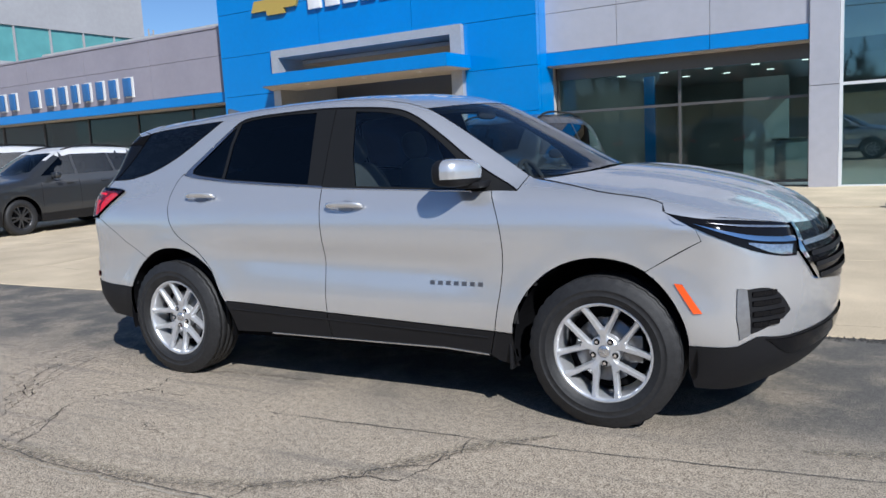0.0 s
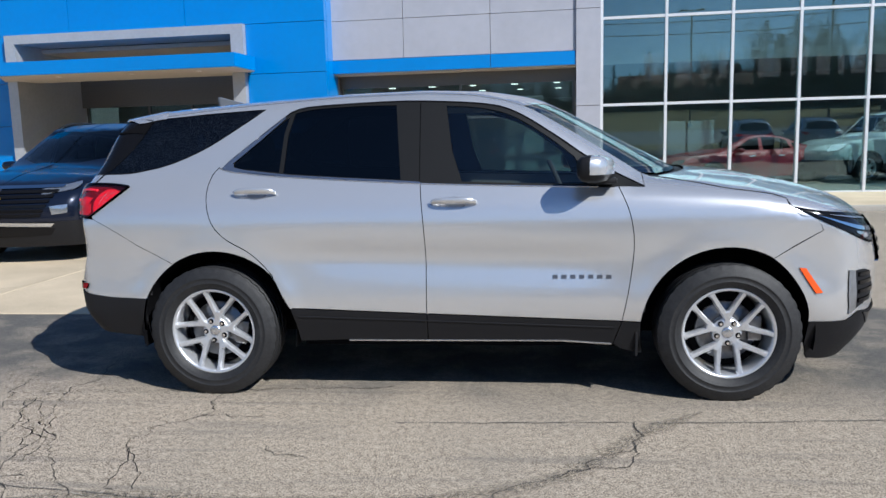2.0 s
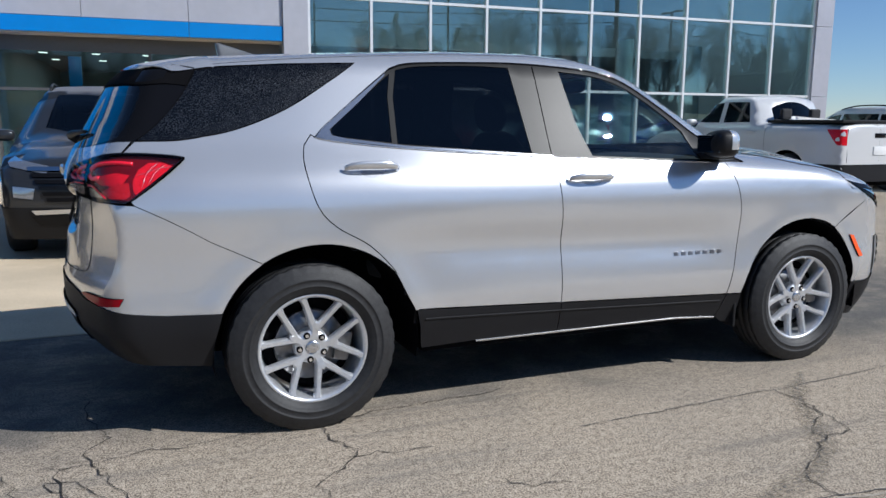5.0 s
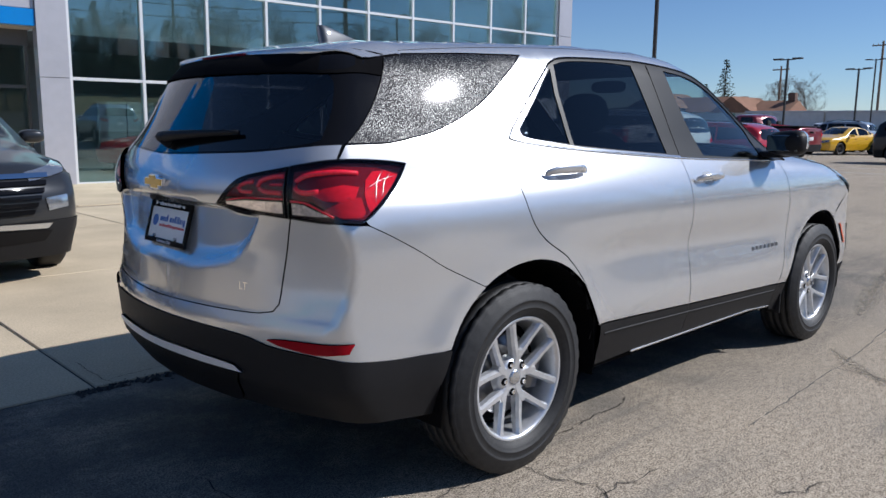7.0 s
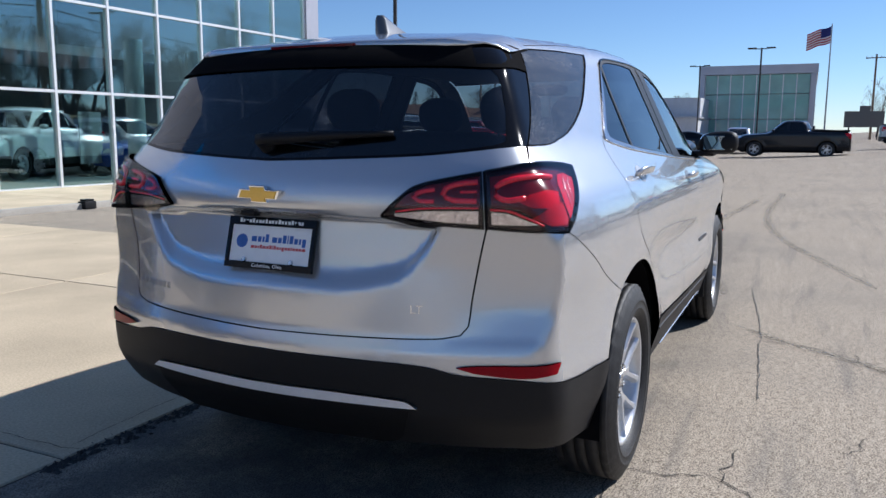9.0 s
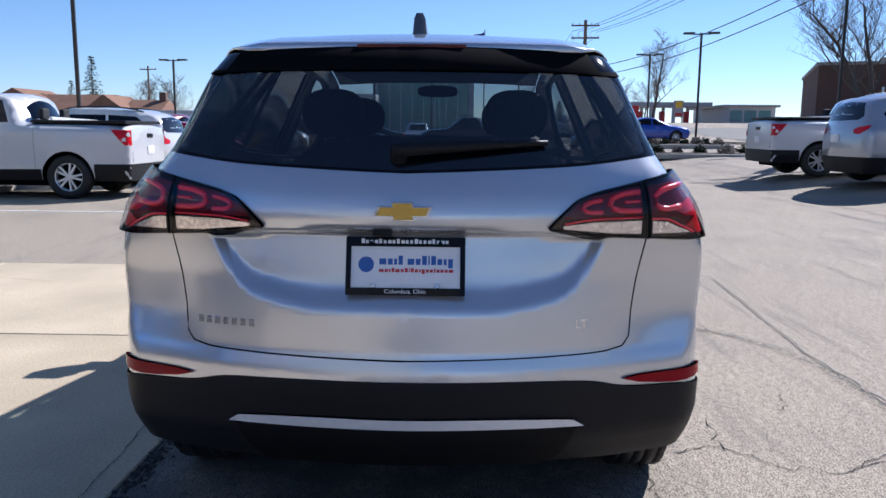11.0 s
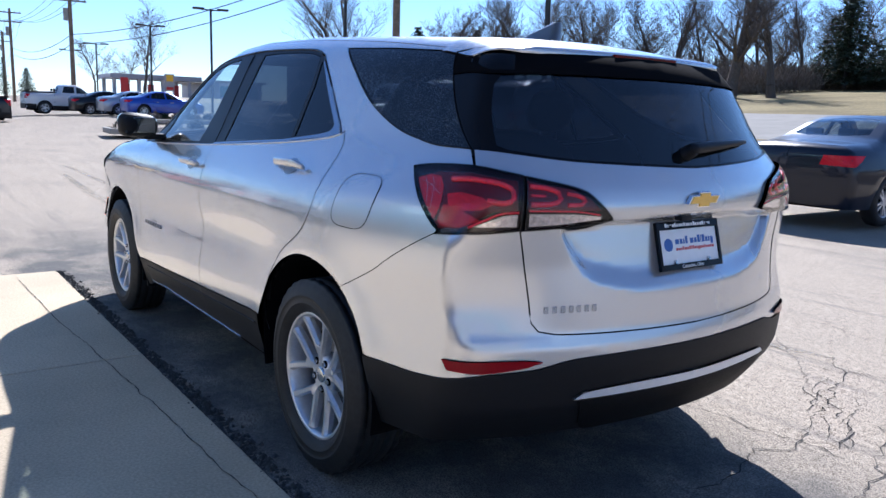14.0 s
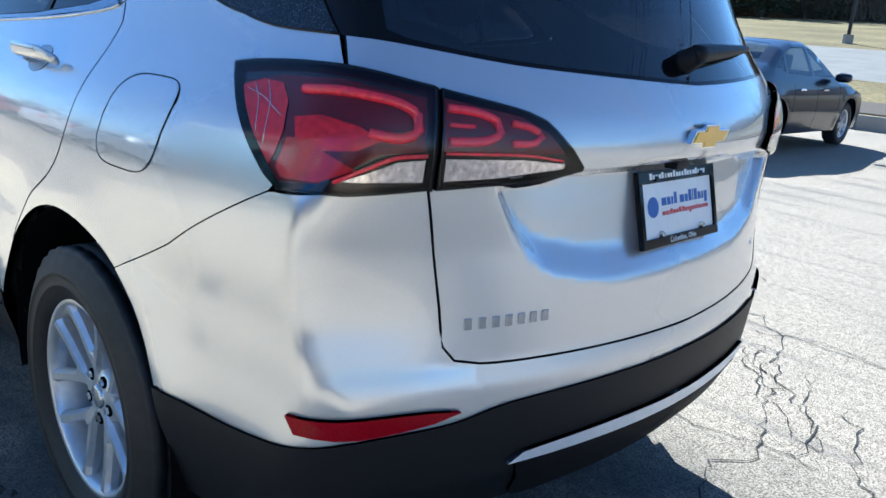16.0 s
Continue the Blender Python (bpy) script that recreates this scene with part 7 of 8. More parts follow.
pickup_shape = Shape(5.65, 1.98, (-1.72, 1.70), .39, [(-2.95, 1.30), (-2.75, 1.34), (-1.0, 1.36), (-.95, 1.40), (-.78, 1.80), (-.55, 1.87), (.2, 1.87), (.48, 1.80), (1.05, 1.32), (1.25, 1.24), (2.3, 1.16), (2.6, 1.02), (2.85, .85)], 1.28, low=.34, nose=.08, tail=.02, pickup=True,
                     dlo=([(.88, 1.33), (.62, 1.54), (.40, 1.70), (.14, 1.73), (.16, 1.33)], [(.04, 1.33), (.02, 1.735), (-.55, 1.73), (-.68, 1.34)]),
                     screens=([(.52, -.002), (.46, -.56), (.95, -.68), (1.06, -.30), (1.08, -.002)], [(-.80, -.002), (-.80, -.50), (-.92, -.52), (-.93, -.002)]),
                     rear_lamp=([(.90, 1.22), (.76, 1.22), (.76, .95), (.90, .95)],), head=([(.86, 1.02), (.58, 1.0), (.58, .84), (.86, .86)],))
pickup_shape.rails, pickup_shape.mirror_x = [(-2.4, -.84), (-1.05, -.84), (-.75, -.72), (.4, -.71), (.95, -.78), (1.6, -.82), (2.3, -.76)], .82

NOSE_OUT, NOSE_IN = -90, 90
scale = lambda x, y, z: Matrix.Diagonal((x, y, z, 1))
front_row = "vehicles parked along the showroom"
vehicle("suv", crossover, pose(-12.75, 6.35, 0, 0, 0, NOSE_OUT) @ scale(.94, .95, .97), P_GREY, "dark grey compact SUV with a white roof on the apron", "car", RIM_DARK, roof_mat=P_WHITE, group=front_row, grille=6)
vehicle("suv", crossover, pose(-16.4, 6.9, 0, 0, 0, NOSE_OUT) @ scale(1.02, 1, 1.06), P_WHITE, "white SUV parked on the apron beside a grey one", "car", group=front_row, grille=6)
vehicle("suv", crossover, pose(-5.95, 6.15, 0, 0, 0, NOSE_OUT) @ scale(1.06, 1.02, 1.0), P_NAVY, "navy blue SUV with chrome grille on the apron", "car", group=front_row, grille=7)
vehicle("suv", crossover, pose(-2.16, 6.12, 0, 0, 0, NOSE_OUT) @ scale(1.02, 1, .97), P_BLAZER, "dark slate SUV with black barred grille on the apron", "car", RIM_DARK, group=front_row, grille=6)
vehicle("pickup_truck", pickup_shape, pose(10.2, 8.5, 0, 0, 0, NOSE_IN), P_WHITE, "white pickup truck parked nose to the showroom", "pickup", group=front_row)
vehicle("suv", crossover, pose(13.1, 8.4, 0, 0, 0, NOSE_IN) @ scale(.96, .97, .97), P_WHITE, "white compact SUV parked nose to the showroom", "car", group=front_row)
vehicle("hatchback", crossover, pose(16.2, 7.9, 0, 0, 0, NOSE_IN) @ scale(.93, .97, .82), P_RED, "red hatchback parked nose to the showroom", "car", RIM_DARK, group=front_row)
vehicle("pickup_truck", pickup_shape, pose(30.5, 13.0, 0, 0, 0, 80), P_MAROON, "maroon pickup truck in the lot", "pickup")
vehicle("coupe", sedan, pose(38.5, 12.0, 0, 0, 0, 165) @ scale(1.02, 1.05, .96), P_YELLOW, "yellow coupe parked in the lot", "car", RIM_DARK)
vehicle("coupe", sedan, B @ pose(3.9, 3.9, .02, 0, 0, 200) @ scale(1.02, 1.06, .92), P_RED, "red coupe inside the showroom", "car", RIM_DARK)
vehicle("pickup_truck", pickup_shape, B @ pose(8.0, 4.6, .02, 0, 0, 205), P_WHITE, "white pickup truck inside the showroom", "pickup")
vehicle("coupe", sedan, B @ pose(11.6, 3.0, .02, 0, 0, 165), P_BLUE, "blue coupe inside the showroom", "car", RIM_DARK)
vehicle("suv", crossover, pose(29.5, 5.2, 0, 0, 0, NOSE_OUT), P_BLACK, "black SUV standing side-on in the lot", "car")
vehicle("pickup_truck", pickup_shape, pose(40.8, -.5, lot(40.8, -.5), 0, 0, 88), P_BLACK, "black crew-cab pickup truck in the lot", "pickup")
side_row = "vehicles parked along the grass"
vehicle("suv", crossover, pose(8.95, -10.8, .25, 0, 0, NOSE_OUT) @ scale(1.10, 1.05, 1.07), P_SILVER2, "pale silver family SUV with red tail lamps, beside grass", "car", group=side_row)
vehicle("suv", crossover, pose(11.9, -10.4, .25, 0, 0, NOSE_OUT) @ scale(1.10, 1.05, 1.07), P_SILVER2, "pale silver family SUV between a pickup and another SUV", "car", group=side_row)
vehicle("pickup_truck", pickup_shape, pose(15.0, -10.2, .25, 0, 0, NOSE_OUT), P_WHITE, "white pickup truck parked along the grass", "pickup", group=side_row)
vehicle("sedan", sedan, pose(1.8, -9.8, .03, 0, 0, NOSE_OUT), P_SLATE, "dark blue-grey sedan parked along the grass", "car", group=side_row, dark=False)
far_row = "vehicles in the far rows"
for k, (x, y, rz, sh, mt, nm, lb) in enumerate(((40.5, 9.4, 92, crossover, P_WHITE, "suv", "white SUV in the far rows of the lot"), (47, 5.8, 95, sedan, P_BLACK, "sedan", "black sedan in the far rows of the lot"),
                                                (44, 14.5, 90, crossover, P_SILVER2, "suv", "silver SUV in the far rows of the lot"), (48, 18, 90, sedan, P_GREY, "sedan", "grey sedan in the far rows of the lot"),
                                                (52, 3.0, 180, crossover, P_SILVER2, "suv", "silver SUV in the far rows of the lot"), (56, 9, 180, sedan, P_WHITE, "sedan", "white sedan in the far rows of the lot"),
                                                (42.8, -11.4, -88, sedan, P_BLUE, "coupe", "bright blue coupe in the far rows of the lot"), (45.5, -10.7, -88, sedan, P_SILVER2, "sedan", "silver sedan beside a blue coupe"),
                                                (48.2, -9.7, -88, sedan, P_BLACK, "sedan", "black sedan in the far rows of the lot"), (51.5, -8.1, -88, pickup_shape, P_WHITE, "pickup_truck", "white pickup truck in the far rows"),
                                                (58, 15, 180, crossover, P_BLACK, "suv", "black SUV in the far rows of the lot"), (60, 21, 180, crossover, P_WHITE, "suv", "white SUV in the far rows of the lot"), (52, 24, 90, sedan, P_MAROON, "sedan", "maroon sedan in the far rows"))):
    vehicle(nm, sh, pose(x, y, lot(x, y), 0, 0, rz), mt, lb, "pickup" if "pickup" in nm else "car", group=far_row)

# ---------------------------------------------------------------- grass, poles, cables, trees, far buildings
POLE = shader("dark_bronze_pole", (.035, .032, .030), rough=.5, metal=.4, grain=.1, size=20)
TIMBER = shader("weathered_timber_pole", (.20, .145, .10), rough=.9, grain=.25, size=8, stain=.2, stain_size=2, bump=.4, bump_size=60)
BARK = shader("grey_brown_bark", (.095, .078, .064), rough=.95, grain=.3, size=12, bump=.5, bump_size=50)
TWIG = shader("fine_winter_twigs", (.150, .118, .094), rough=.95, grain=.3, size=6)
NEEDLES = shader("dark_pine_needles", (.055, .075, .040), rough=.9, grain=.35, size=7, stain=.3, stain_size=1.5)
BRUSH = shader("brown_winter_brush", (.19, .150, .112), rough=.95, grain=.35, size=4, stain=.3, stain_size=.4)
BRICK_BROWN = shader("brown_brick_wall", (.125, .070, .050), rough=.9, grain=.12, size=14, stain=.1, stain_size=.6)
SIDING = shader("grey_white_siding", (.55, .56, .58), rough=.7, grain=.04, size=2, stain=.05)
ROOF_TAN = shader("brown_shingle_roof", (.24, .125, .075), rough=.9, grain=.2, size=14, stain=.12, stain_size=1)
FAR_GLASS = shader("green_far_glazing", (.20, .42, .38), rough=.10, coat=.8, grain=.15, size=.6)
RED_SIGN, YELLOW_SIGN = shader("red_sign", (.50, .03, .03), rough=.5, grain=.05, size=3), shader("yellow_sign", (.75, .45, .03), rough=.5, grain=.05, size=3)
HEDGE = shader("dark_evergreen_shrub", (.020, .030, .014), rough=.95, spec=.1, grain=.4, size=30)

def land(x, y):
    """The land climbs gently away beyond the side row of the lot."""
    rise = lot(x, y)
    return max(rise, float(np.interp(-y, (15.2, 20.5, 29, 64, 95, 150), (.27, .80, 1.75, 4.4, 5.0, 6.0)) * (1 - ramp(x, 45, 70)))) if y < -15 else rise


def sheet(name, x0, x1, y0, y1, mat, lift=0.0):
    nx, ny = max(2, int((x1 - x0) / 5)), max(2, int((y1 - y0) / 3))
    rng = random.Random(int(abs(y0)))
    v = [(x0 + (x1 - x0) * i / nx, y0 + (y1 - y0) * j / ny) for j in range(ny + 1) for i in range(nx + 1)]
    v = [(x, y, land(x, y) + lift + rng.uniform(-.02, .02)) for x, y in v]
    f = [(j * (nx + 1) + i, j * (nx + 1) + i + 1, (j + 1) * (nx + 1) + i + 1, (j + 1) * (nx + 1) + i) for j in range(ny) for i in range(nx)]
    return link_mesh(name, v, f, mat, smooth=True)


field = tagged(sheet("grass_field", -120, 75, -150, -29.0, GRASS, .012), "dry straw-coloured winter grass field", "grass", kind="structure")
verge = tagged(sheet("grass_verge", -40, 42, -20.6, -15.2, GRASS, .03), "dry grass verge beyond the parking row", "grass", kind="structure")
bed = tagged(sheet("gravel_bed", -40, 42, -17.3, -15.3, MULCH, .045), "dark gravel and mulch bed along the verge kerb", "planting bed", kind="structure")
kb = thing("kerb", Matrix(), "pale concrete kerb along the grass verge", "kerb", kind="structure")
for i in range(41):
    box_part("kerb_stone", -40 + 2 * i, -38.01 + 2 * i, -15.36, -15.18, -.05, .29, KERB, kb, bevel=.02)
road = tagged(sheet("road", -120, 75, -29.0, -20.6, shader("pale_road_asphalt", (.24, .23, .21), rough=.9, spec=.1, grain=.12, size=50, stain=.1), .02), "pale grey road behind the verge", "road", kind="structure")


def island(x, y, w, d, rot):
    isl = thing("planting_island", pose(x, y, lot(x, y) + .02, 0, 0, rot), "kerbed planting island with dark mulch in the lot", "planting island", "lot islands")
    bm = bmesh.new()
    add_box(bm, -w / 2, w / 2, -d / 2, d / 2, -.05, .15, .04)
    part("kerb_ring", bm, KERB, isl, smooth=True)
    box_part("mulch_bed", -w / 2 + .16, w / 2 - .16, -d / 2 + .16, d / 2 - .16, .1, .17, MULCH, isl)
    for k in range(9):
        rng = random.Random(k)
        cx, cy, r = -w / 2 + .6 + (w - 1.2) * k / 8, rng.uniform(-.45, .45), rng.uniform(.20, .36)
        v, f = [], []
        for _ in range(260):
            d = Vector((rng.gauss(0, 1), rng.gauss(0, 1), abs(rng.gauss(0, .8)))).normalized() * r * rng.uniform(.55, 1.05)
            u = Vector((rng.gauss(0, 1), rng.gauss(0, 1), rng.gauss(0, 1))).normalized() * .05
            t = d.cross(u).normalized() * .03
            i = len(v)
            p = Vector((cx, cy, .17)) + d
            v += [p - u, p + t, p + u, p - t]
            f.append((i, i + 1, i + 2, i + 3))
        link_mesh("shrub", v, f, HEDGE if k % 2 else BRUSH, isl)
    return isl


island(34.3, -10.6, 5.2, 2.2, 84)
island(25.2, -8.3, 7.8, 2.2, 84)
island(56, 1.5, 7, 2.2, 5)


def leafy_ball(name, x, y, r, label):
    t = thing(name, pose(x, y, land(x, y)), label, "shrub")
    bm = bmesh.new()
    add_tube(bm, (0, 0, 0), (0, 0, r), .05, .04, 8)
    part("stem", bm, BARK, t)
    rng = random.Random(9)
    v, f = [], []
    for _ in range(1400):
        d = Vector((rng.gauss(0, 1), rng.gauss(0, 1), rng.gauss(0, 1))).normalized()
        p = d * r * rng.uniform(.86, 1.02) + Vector((0, 0, r * 1.08))
        a = d.cross(Vector((rng.random(), rng.random(), rng.random()))).normalized() * .04
        b = d.cross(a).normalized() * .035 + d * .03
        k = len(v)
        v += [p - a, p + b, p + a, p - b]
        f.append((k, k + 1, k + 2, k + 3))
    link_mesh("foliage", v, f, HEDGE, t)


leafy_ball("topiary_shrub", 10.5, -17.0, .38, "round clipped dark green shrub in the gravel bed")
leafy_ball("topiary_shrub", 8.7, -16.7, .32, "smaller clipped dark green shrub in the gravel bed")


def lamp_post(x, y, h, heads=2, rot=0):
    p = thing("lamp_post", pose(x, y, land(x, y), 0, 0, rot), "dark bronze car park lamp post with flat heads", "lamp post", "lot lamp posts")
    bm = bmesh.new()
    add_tube(bm, (0, 0, 0), (0, 0, .35), .20, .20, 16)
    part("footing", bm, KERB, p, smooth=True)
    box_part("shaft", -.055, .055, -.055, .055, .35, h, POLE, p)
    for k in range(heads):
        s = 1 if k == 0 else -1
        box_part("arm", min(0, s * .5), max(0, s * .5), -.03, .03, h - .10, h - .04, POLE, p)
        box_part("lamp_head", min(s * .35, s * .95), max(s * .35, s * .95), -.17, .17, h - .07, h + .03, POLE, p, bevel=.02)


for x, y, h, r in ((21.0, 12.3, 9.5, 10), (48.9, 19.4, 5.8, 85), (60.5, 18.9, 5.8, 85), (59.2, 2.3, 7.6, 85), (13.7, -14.2, 8.6, 0), (39.6, -13.2, 6.0, 80), (52.1, -13.4, 6.0, 80), (64.7, -12.6, 5.2, 80), (30.5, -16.6, 8.5, 80), (74.9, -12.6, 4.9, 80), (78, 9, 8, 85), (80, 24, 8, 85), (-10, -20, 9, 20), (8, -32, 9, 0)):
    lamp_post(x, y, h, 2, r)


def utility_pole(x, y, h, arms=2, rot=0, thick=.16):
    p = thing("utility_pole", pose(x, y, min(land(x, y), 1.0), 0, 0, rot), "weathered timber utility pole with crossarms", "utility pole", "utility poles")
    bm = bmesh.new()
    add_tube(bm, (0, 0, 0), (0, 0, h), thick, thick * .7, 12)
    part("shaft", bm, TIMBER, p, smooth=True)
    for k in range(arms):
        box_part("crossarm", -1.15, 1.15, -.06, .06, h - .5 - 1.0 * k, h - .38 - 1.0 * k, TIMBER, p)
        for dx in (-1.05, -.5, .5, 1.05):
            bm = bmesh.new()
            add_tube(bm, (dx, 0, h - .38 - 1.0 * k), (dx, 0, h - .22 - 1.0 * k), .04, .03, 8)
            part("insulator", bm, KERB, p)
    if arms > 1:
        bm = bmesh.new()
        add_tube(bm, (.28, -.1, h - 2.9), (.28, -.1, h - 2.0), .2, .2, 12)
        part("transformer", bm, KERB, p, smooth=True)


POLES = [(26.5, -17.0, 12.0), (62, -10.3, 9.6), (98, -10.8, 10.5), (140, -15, 11.0), (-14, -14.5, 12.0)]
for x, y, h in POLES:
    utility_pole(x, y, h, 2, 86, .19)
for x, y, h in ((96, 40, 9), (88, 26, 10.5), (105.4, -8.0, 10.3), (128, 12, 10), (150, -16, 12)):
    utility_pole(x, y, h, 1, 80, .15)
line_poles = sorted(POLES)
for (x0, y0, h0), (x1, y1, h1) in zip(line_poles[:-1], line_poles[1:]):
    for k, (dy, dz) in enumerate(((-1.05, -.2), (-.5, -.2), (.5, -.2), (1.05, -.2), (0, -3.2), (0, -3.9))):
        pts = []
        for i in range(17):
            t = i / 16
            pts.append((x0 + (x1 - x0) * t, y0 + (y1 - y0) * t + dy, h0 + (h1 - h0) * t + dz - 4 * .9 * t * (1 - t)))
        v, f = sweep(pts, .016 if k < 4 else .026, 4)
        tagged(link_mesh("overhead_cable", v, f, POLE), "black overhead cable between utility poles", "cable", "overhead cables")


def bare_tree(seed, height, spread=1.0, thick=1.0):
    """Trunk and limbs of a leafless tree as one mesh each: (limbs, twigs)."""
    rng = random.Random(seed)
    limb, twig = ([], []), ([], [])

    def bar(p, q, r0, r1, sides, into):
        d = (q - p).normalized()
        u = d.cross(Vector((.31, .73, .2))).normalized()
        w = d.cross(u)
        k = len(into[0])
        for c, r in ((p, r0), (q, r1)):
            into[0].extend(c + (u * math.cos(6.2832 * i / sides) + w * math.sin(6.2832 * i / sides)) * r for i in range(sides))
        into[1].extend((k + i, k + (i + 1) % sides, k + sides + (i + 1) % sides, k + sides + i) for i in range(sides))

    def grow(p, d, length, r, level):
        n = (7, 4, 3, 2, 2)[level]
        for i in range(n):
            d = (d + Vector((rng.gauss(0, .11), rng.gauss(0, .11), rng.gauss(0, .05) + .05 * (level > 0)))).normalized()
            q = p + d * (length / n)
            r1 = max(r * (.84 if level == 0 else .76), .007)
            bar(p, q, r, r1, (8, 6, 5, 3, 3)[level], limb if level < 3 else twig)
            p, r = q, r1
            if level < 4 and (level > 0 or i > 0):
                for _ in range((2, 2, 2, 2)[level]):
                    a = rng.uniform(0, 6.2832)
                    side = Vector((math.cos(a), math.sin(a), rng.uniform(.1, .7)))
                    reach = (height * .40 * (1 - .09 * i), length * .52, length * .55, length * .6)[level] * rng.uniform(.65, 1.1)
                    grow(p, (d * .55 + side * .8 * spread).normalized(), reach, max(r * .52, .008), level + 1)
        return p

    grow(Vector((0, 0, 0)), Vector((0, 0, 1)), height * .70, height * .020 * thick, 0)
    return limb, twig


TREES, OAK = [], 4
for seed, h, sp, thick in ((3, 11, 1.0, 1), (8, 13, .8, 1), (15, 9.5, 1.2, 1), (21, 14, .7, 1), (27, 10.5, 1.5, 1.9)):
    limb, twig = bare_tree(seed, h, sp, thick)
    a = link_mesh("branch_frame", limb[0], limb[1], BARK)
    b = link_mesh("twig_crown", twig[0], twig[1], TWIG)
    TREES.append((a.data, b.data))
    bpy.data.objects.remove(a)
    bpy.data.objects.remove(b)


def pine_mesh(seed, h, r, dense=1.0):
    rng = random.Random(seed)
    trunk, tv = ([], []), ([], [])
    v, f = sweep([(0, 0, 0), (0, 0, h * .5), (0, 0, h * .98)], [h * .017, h * .011, h * .003], 8)
    nv, nf = [], []
    z = h * .12
    while z < h:
        t = (z - h * .12) / (h * .88)
        reach = r * (1 - t) ** .8 * rng.uniform(.75, 1.1) + .1
        for k in range(int(7 * dense)):
            a = rng.uniform(0, 6.2832)
            n = max(2, int(reach / .28))
            for i in range(n):
                for _ in range(3):
                    d = reach * (i + rng.random()) / n
                    p = Vector((math.cos(a) * d + rng.gauss(0, .08), math.sin(a) * d + rng.gauss(0, .08), z - .22 * d + rng.gauss(0, .08)))
                    s = rng.uniform(.16, .34)
                    u = Vector((math.cos(a + rng.gauss(0, .8)), math.sin(a + rng.gauss(0, .8)), rng.uniform(-.5, .3))) * s
                    w = Vector((-u.y, u.x, rng.uniform(-.2, .2))) * .35
                    k0 = len(nv)
                    nv += [p, p + u * .5 + w, p + u, p + u * .5 - w]
                    nf.append((k0, k0 + 1, k0 + 2, k0 + 3))
        z += h * .035
    a = link_mesh("trunk", v, f, BARK)
    b = link_mesh("crown", nv, nf, NEEDLES)
    out = (a.data, b.data)
    bpy.data.objects.remove(a)
    bpy.data.objects.remove(b)
    return out


PINES = [pine_mesh(1, 11, 2.3, 1.5), pine_mesh(2, 13, 3.4, 1.2), pine_mesh(4, 8, 3.0, 2.4)]


def plant_pine(x, y, k, s, label="dark green conifer with drooping boughs"):
    t = thing("conifer", pose(x, y, land(x, y) - .05, 0, 0, 40 * k + x) @ Matrix.Scale(s, 4), label, "tree", "conifers")
    for nm, me in zip(("trunk", "crown"), PINES[k % 3]):
        ob = new(nm, me)
        ob.parent = t


def plant_bare(x, y, k, s, rot, label="leafless winter tree with fine grey-brown twigs"):
    k = k if k == OAK else k % OAK
    t = thing("bare_tree", pose(x, y, land(x, y) - .05, 0, 0, rot) @ Matrix.Scale(s, 4), label, "tree", "winter trees")
    for nm, me in zip(("branch_frame", "twig_crown"), TREES[k]):
        ob = new(nm, me)
        ob.parent = t


rt = random.Random(12)
for x, y, k, s in ((46, -50, 0, .95), (52, -54, 1, 1.0), (57, -49, 3, .9), (63, -55, 2, 1.15), (69, -58, 1, 1.0), (41, -55, 3, .9), (75, -62, 0, 1.1), (48, -60, 2, 1.2), (58, -63, 1, 1.1), (36, -58, 1, .95)):
    plant_bare(x, y, k, s, x * 31)
plant_bare(28.3, -45, OAK, 1.15, 40, "spreading leafless oak on the grass field")
plant_bare(26.2, -46.5, OAK, .85, 200, "spreading leafless oak on the grass field")
rw = random.Random(31)
for i in range(9):
    plant_bare(47 + 3.2 * i + rw.uniform(-1, 1), -44 - 12 * rw.random() - .25 * i, i, rw.uniform(.85, 1.15), rw.uniform(0, 360))
for i in range(20):
    plant_bare(12 + 2.1 * i + rw.uniform(-1, 1), -60 - 14 * rw.random(), i, rw.uniform(.62, .88) * (.75 if i < 5 else 1), rw.uniform(0, 360))
for i in range(7):
    plant_pine(19 + 2.1 * i + rw.uniform(-.8, .8), -61 - 9 * rw.random(), 1 + i % 2, rw.uniform(.55, .8) if i % 2 == 0 else rw.uniform(.85, 1.1))
for i in range(30):
    x = -70 + 4.6 * i + rt.uniform(-1.6, 1.6)
    plant_bare(x, -68 + rt.uniform(-6, 5) + max(0, x - 30) * .25, i, rt.uniform(.75, 1.05) * (.52 if x < 22 else 1), rt.uniform(0, 360))
for i in range(16):
    plant_bare(-60 + 8.2 * i + rt.uniform(-2, 2), -82 + rt.uniform(-4, 4), i + 1, rt.uniform(.9, 1.15) * (.5 if i < 10 else 1), rt.uniform(0, 360))
for i, (x, y, k, s) in enumerate(((-6, -66, 1, .95), (2, -70, 0, 1.1), (9, -67, 1, .9), (-14, -68, 1, 1.0), (-22, -66, 0, .95), (16, -73, 1, 1.0), (-34, -67, 1, 1.0), (74, -50, 2, 1.5), (6, -62, 1, 1.1), (-2, -60, 1, 1.0), (-9, -61, 0, 1.1), (-46, -69, 1, 1.3), (24, -72, 0, 1.25))):
    plant_pine(x, y, k, s * (.48 if x < 20 else .8))
for x, y, k, s in ((48, -27, 1, .95), (52, -29.5, 3, .9), (86, -22, 0, 1.0), (110, -22, 2, .9), (125, -10, 0, .8), (104, 14, 2, .8), (94, 22, 2, .8), (98, 41.5, 2, .95), (100, 38, 0, .8), (140, 2, 1, .8), (133, -32, 2, 1.0)):
    plant_bare(x, y, k, s, x * 7)
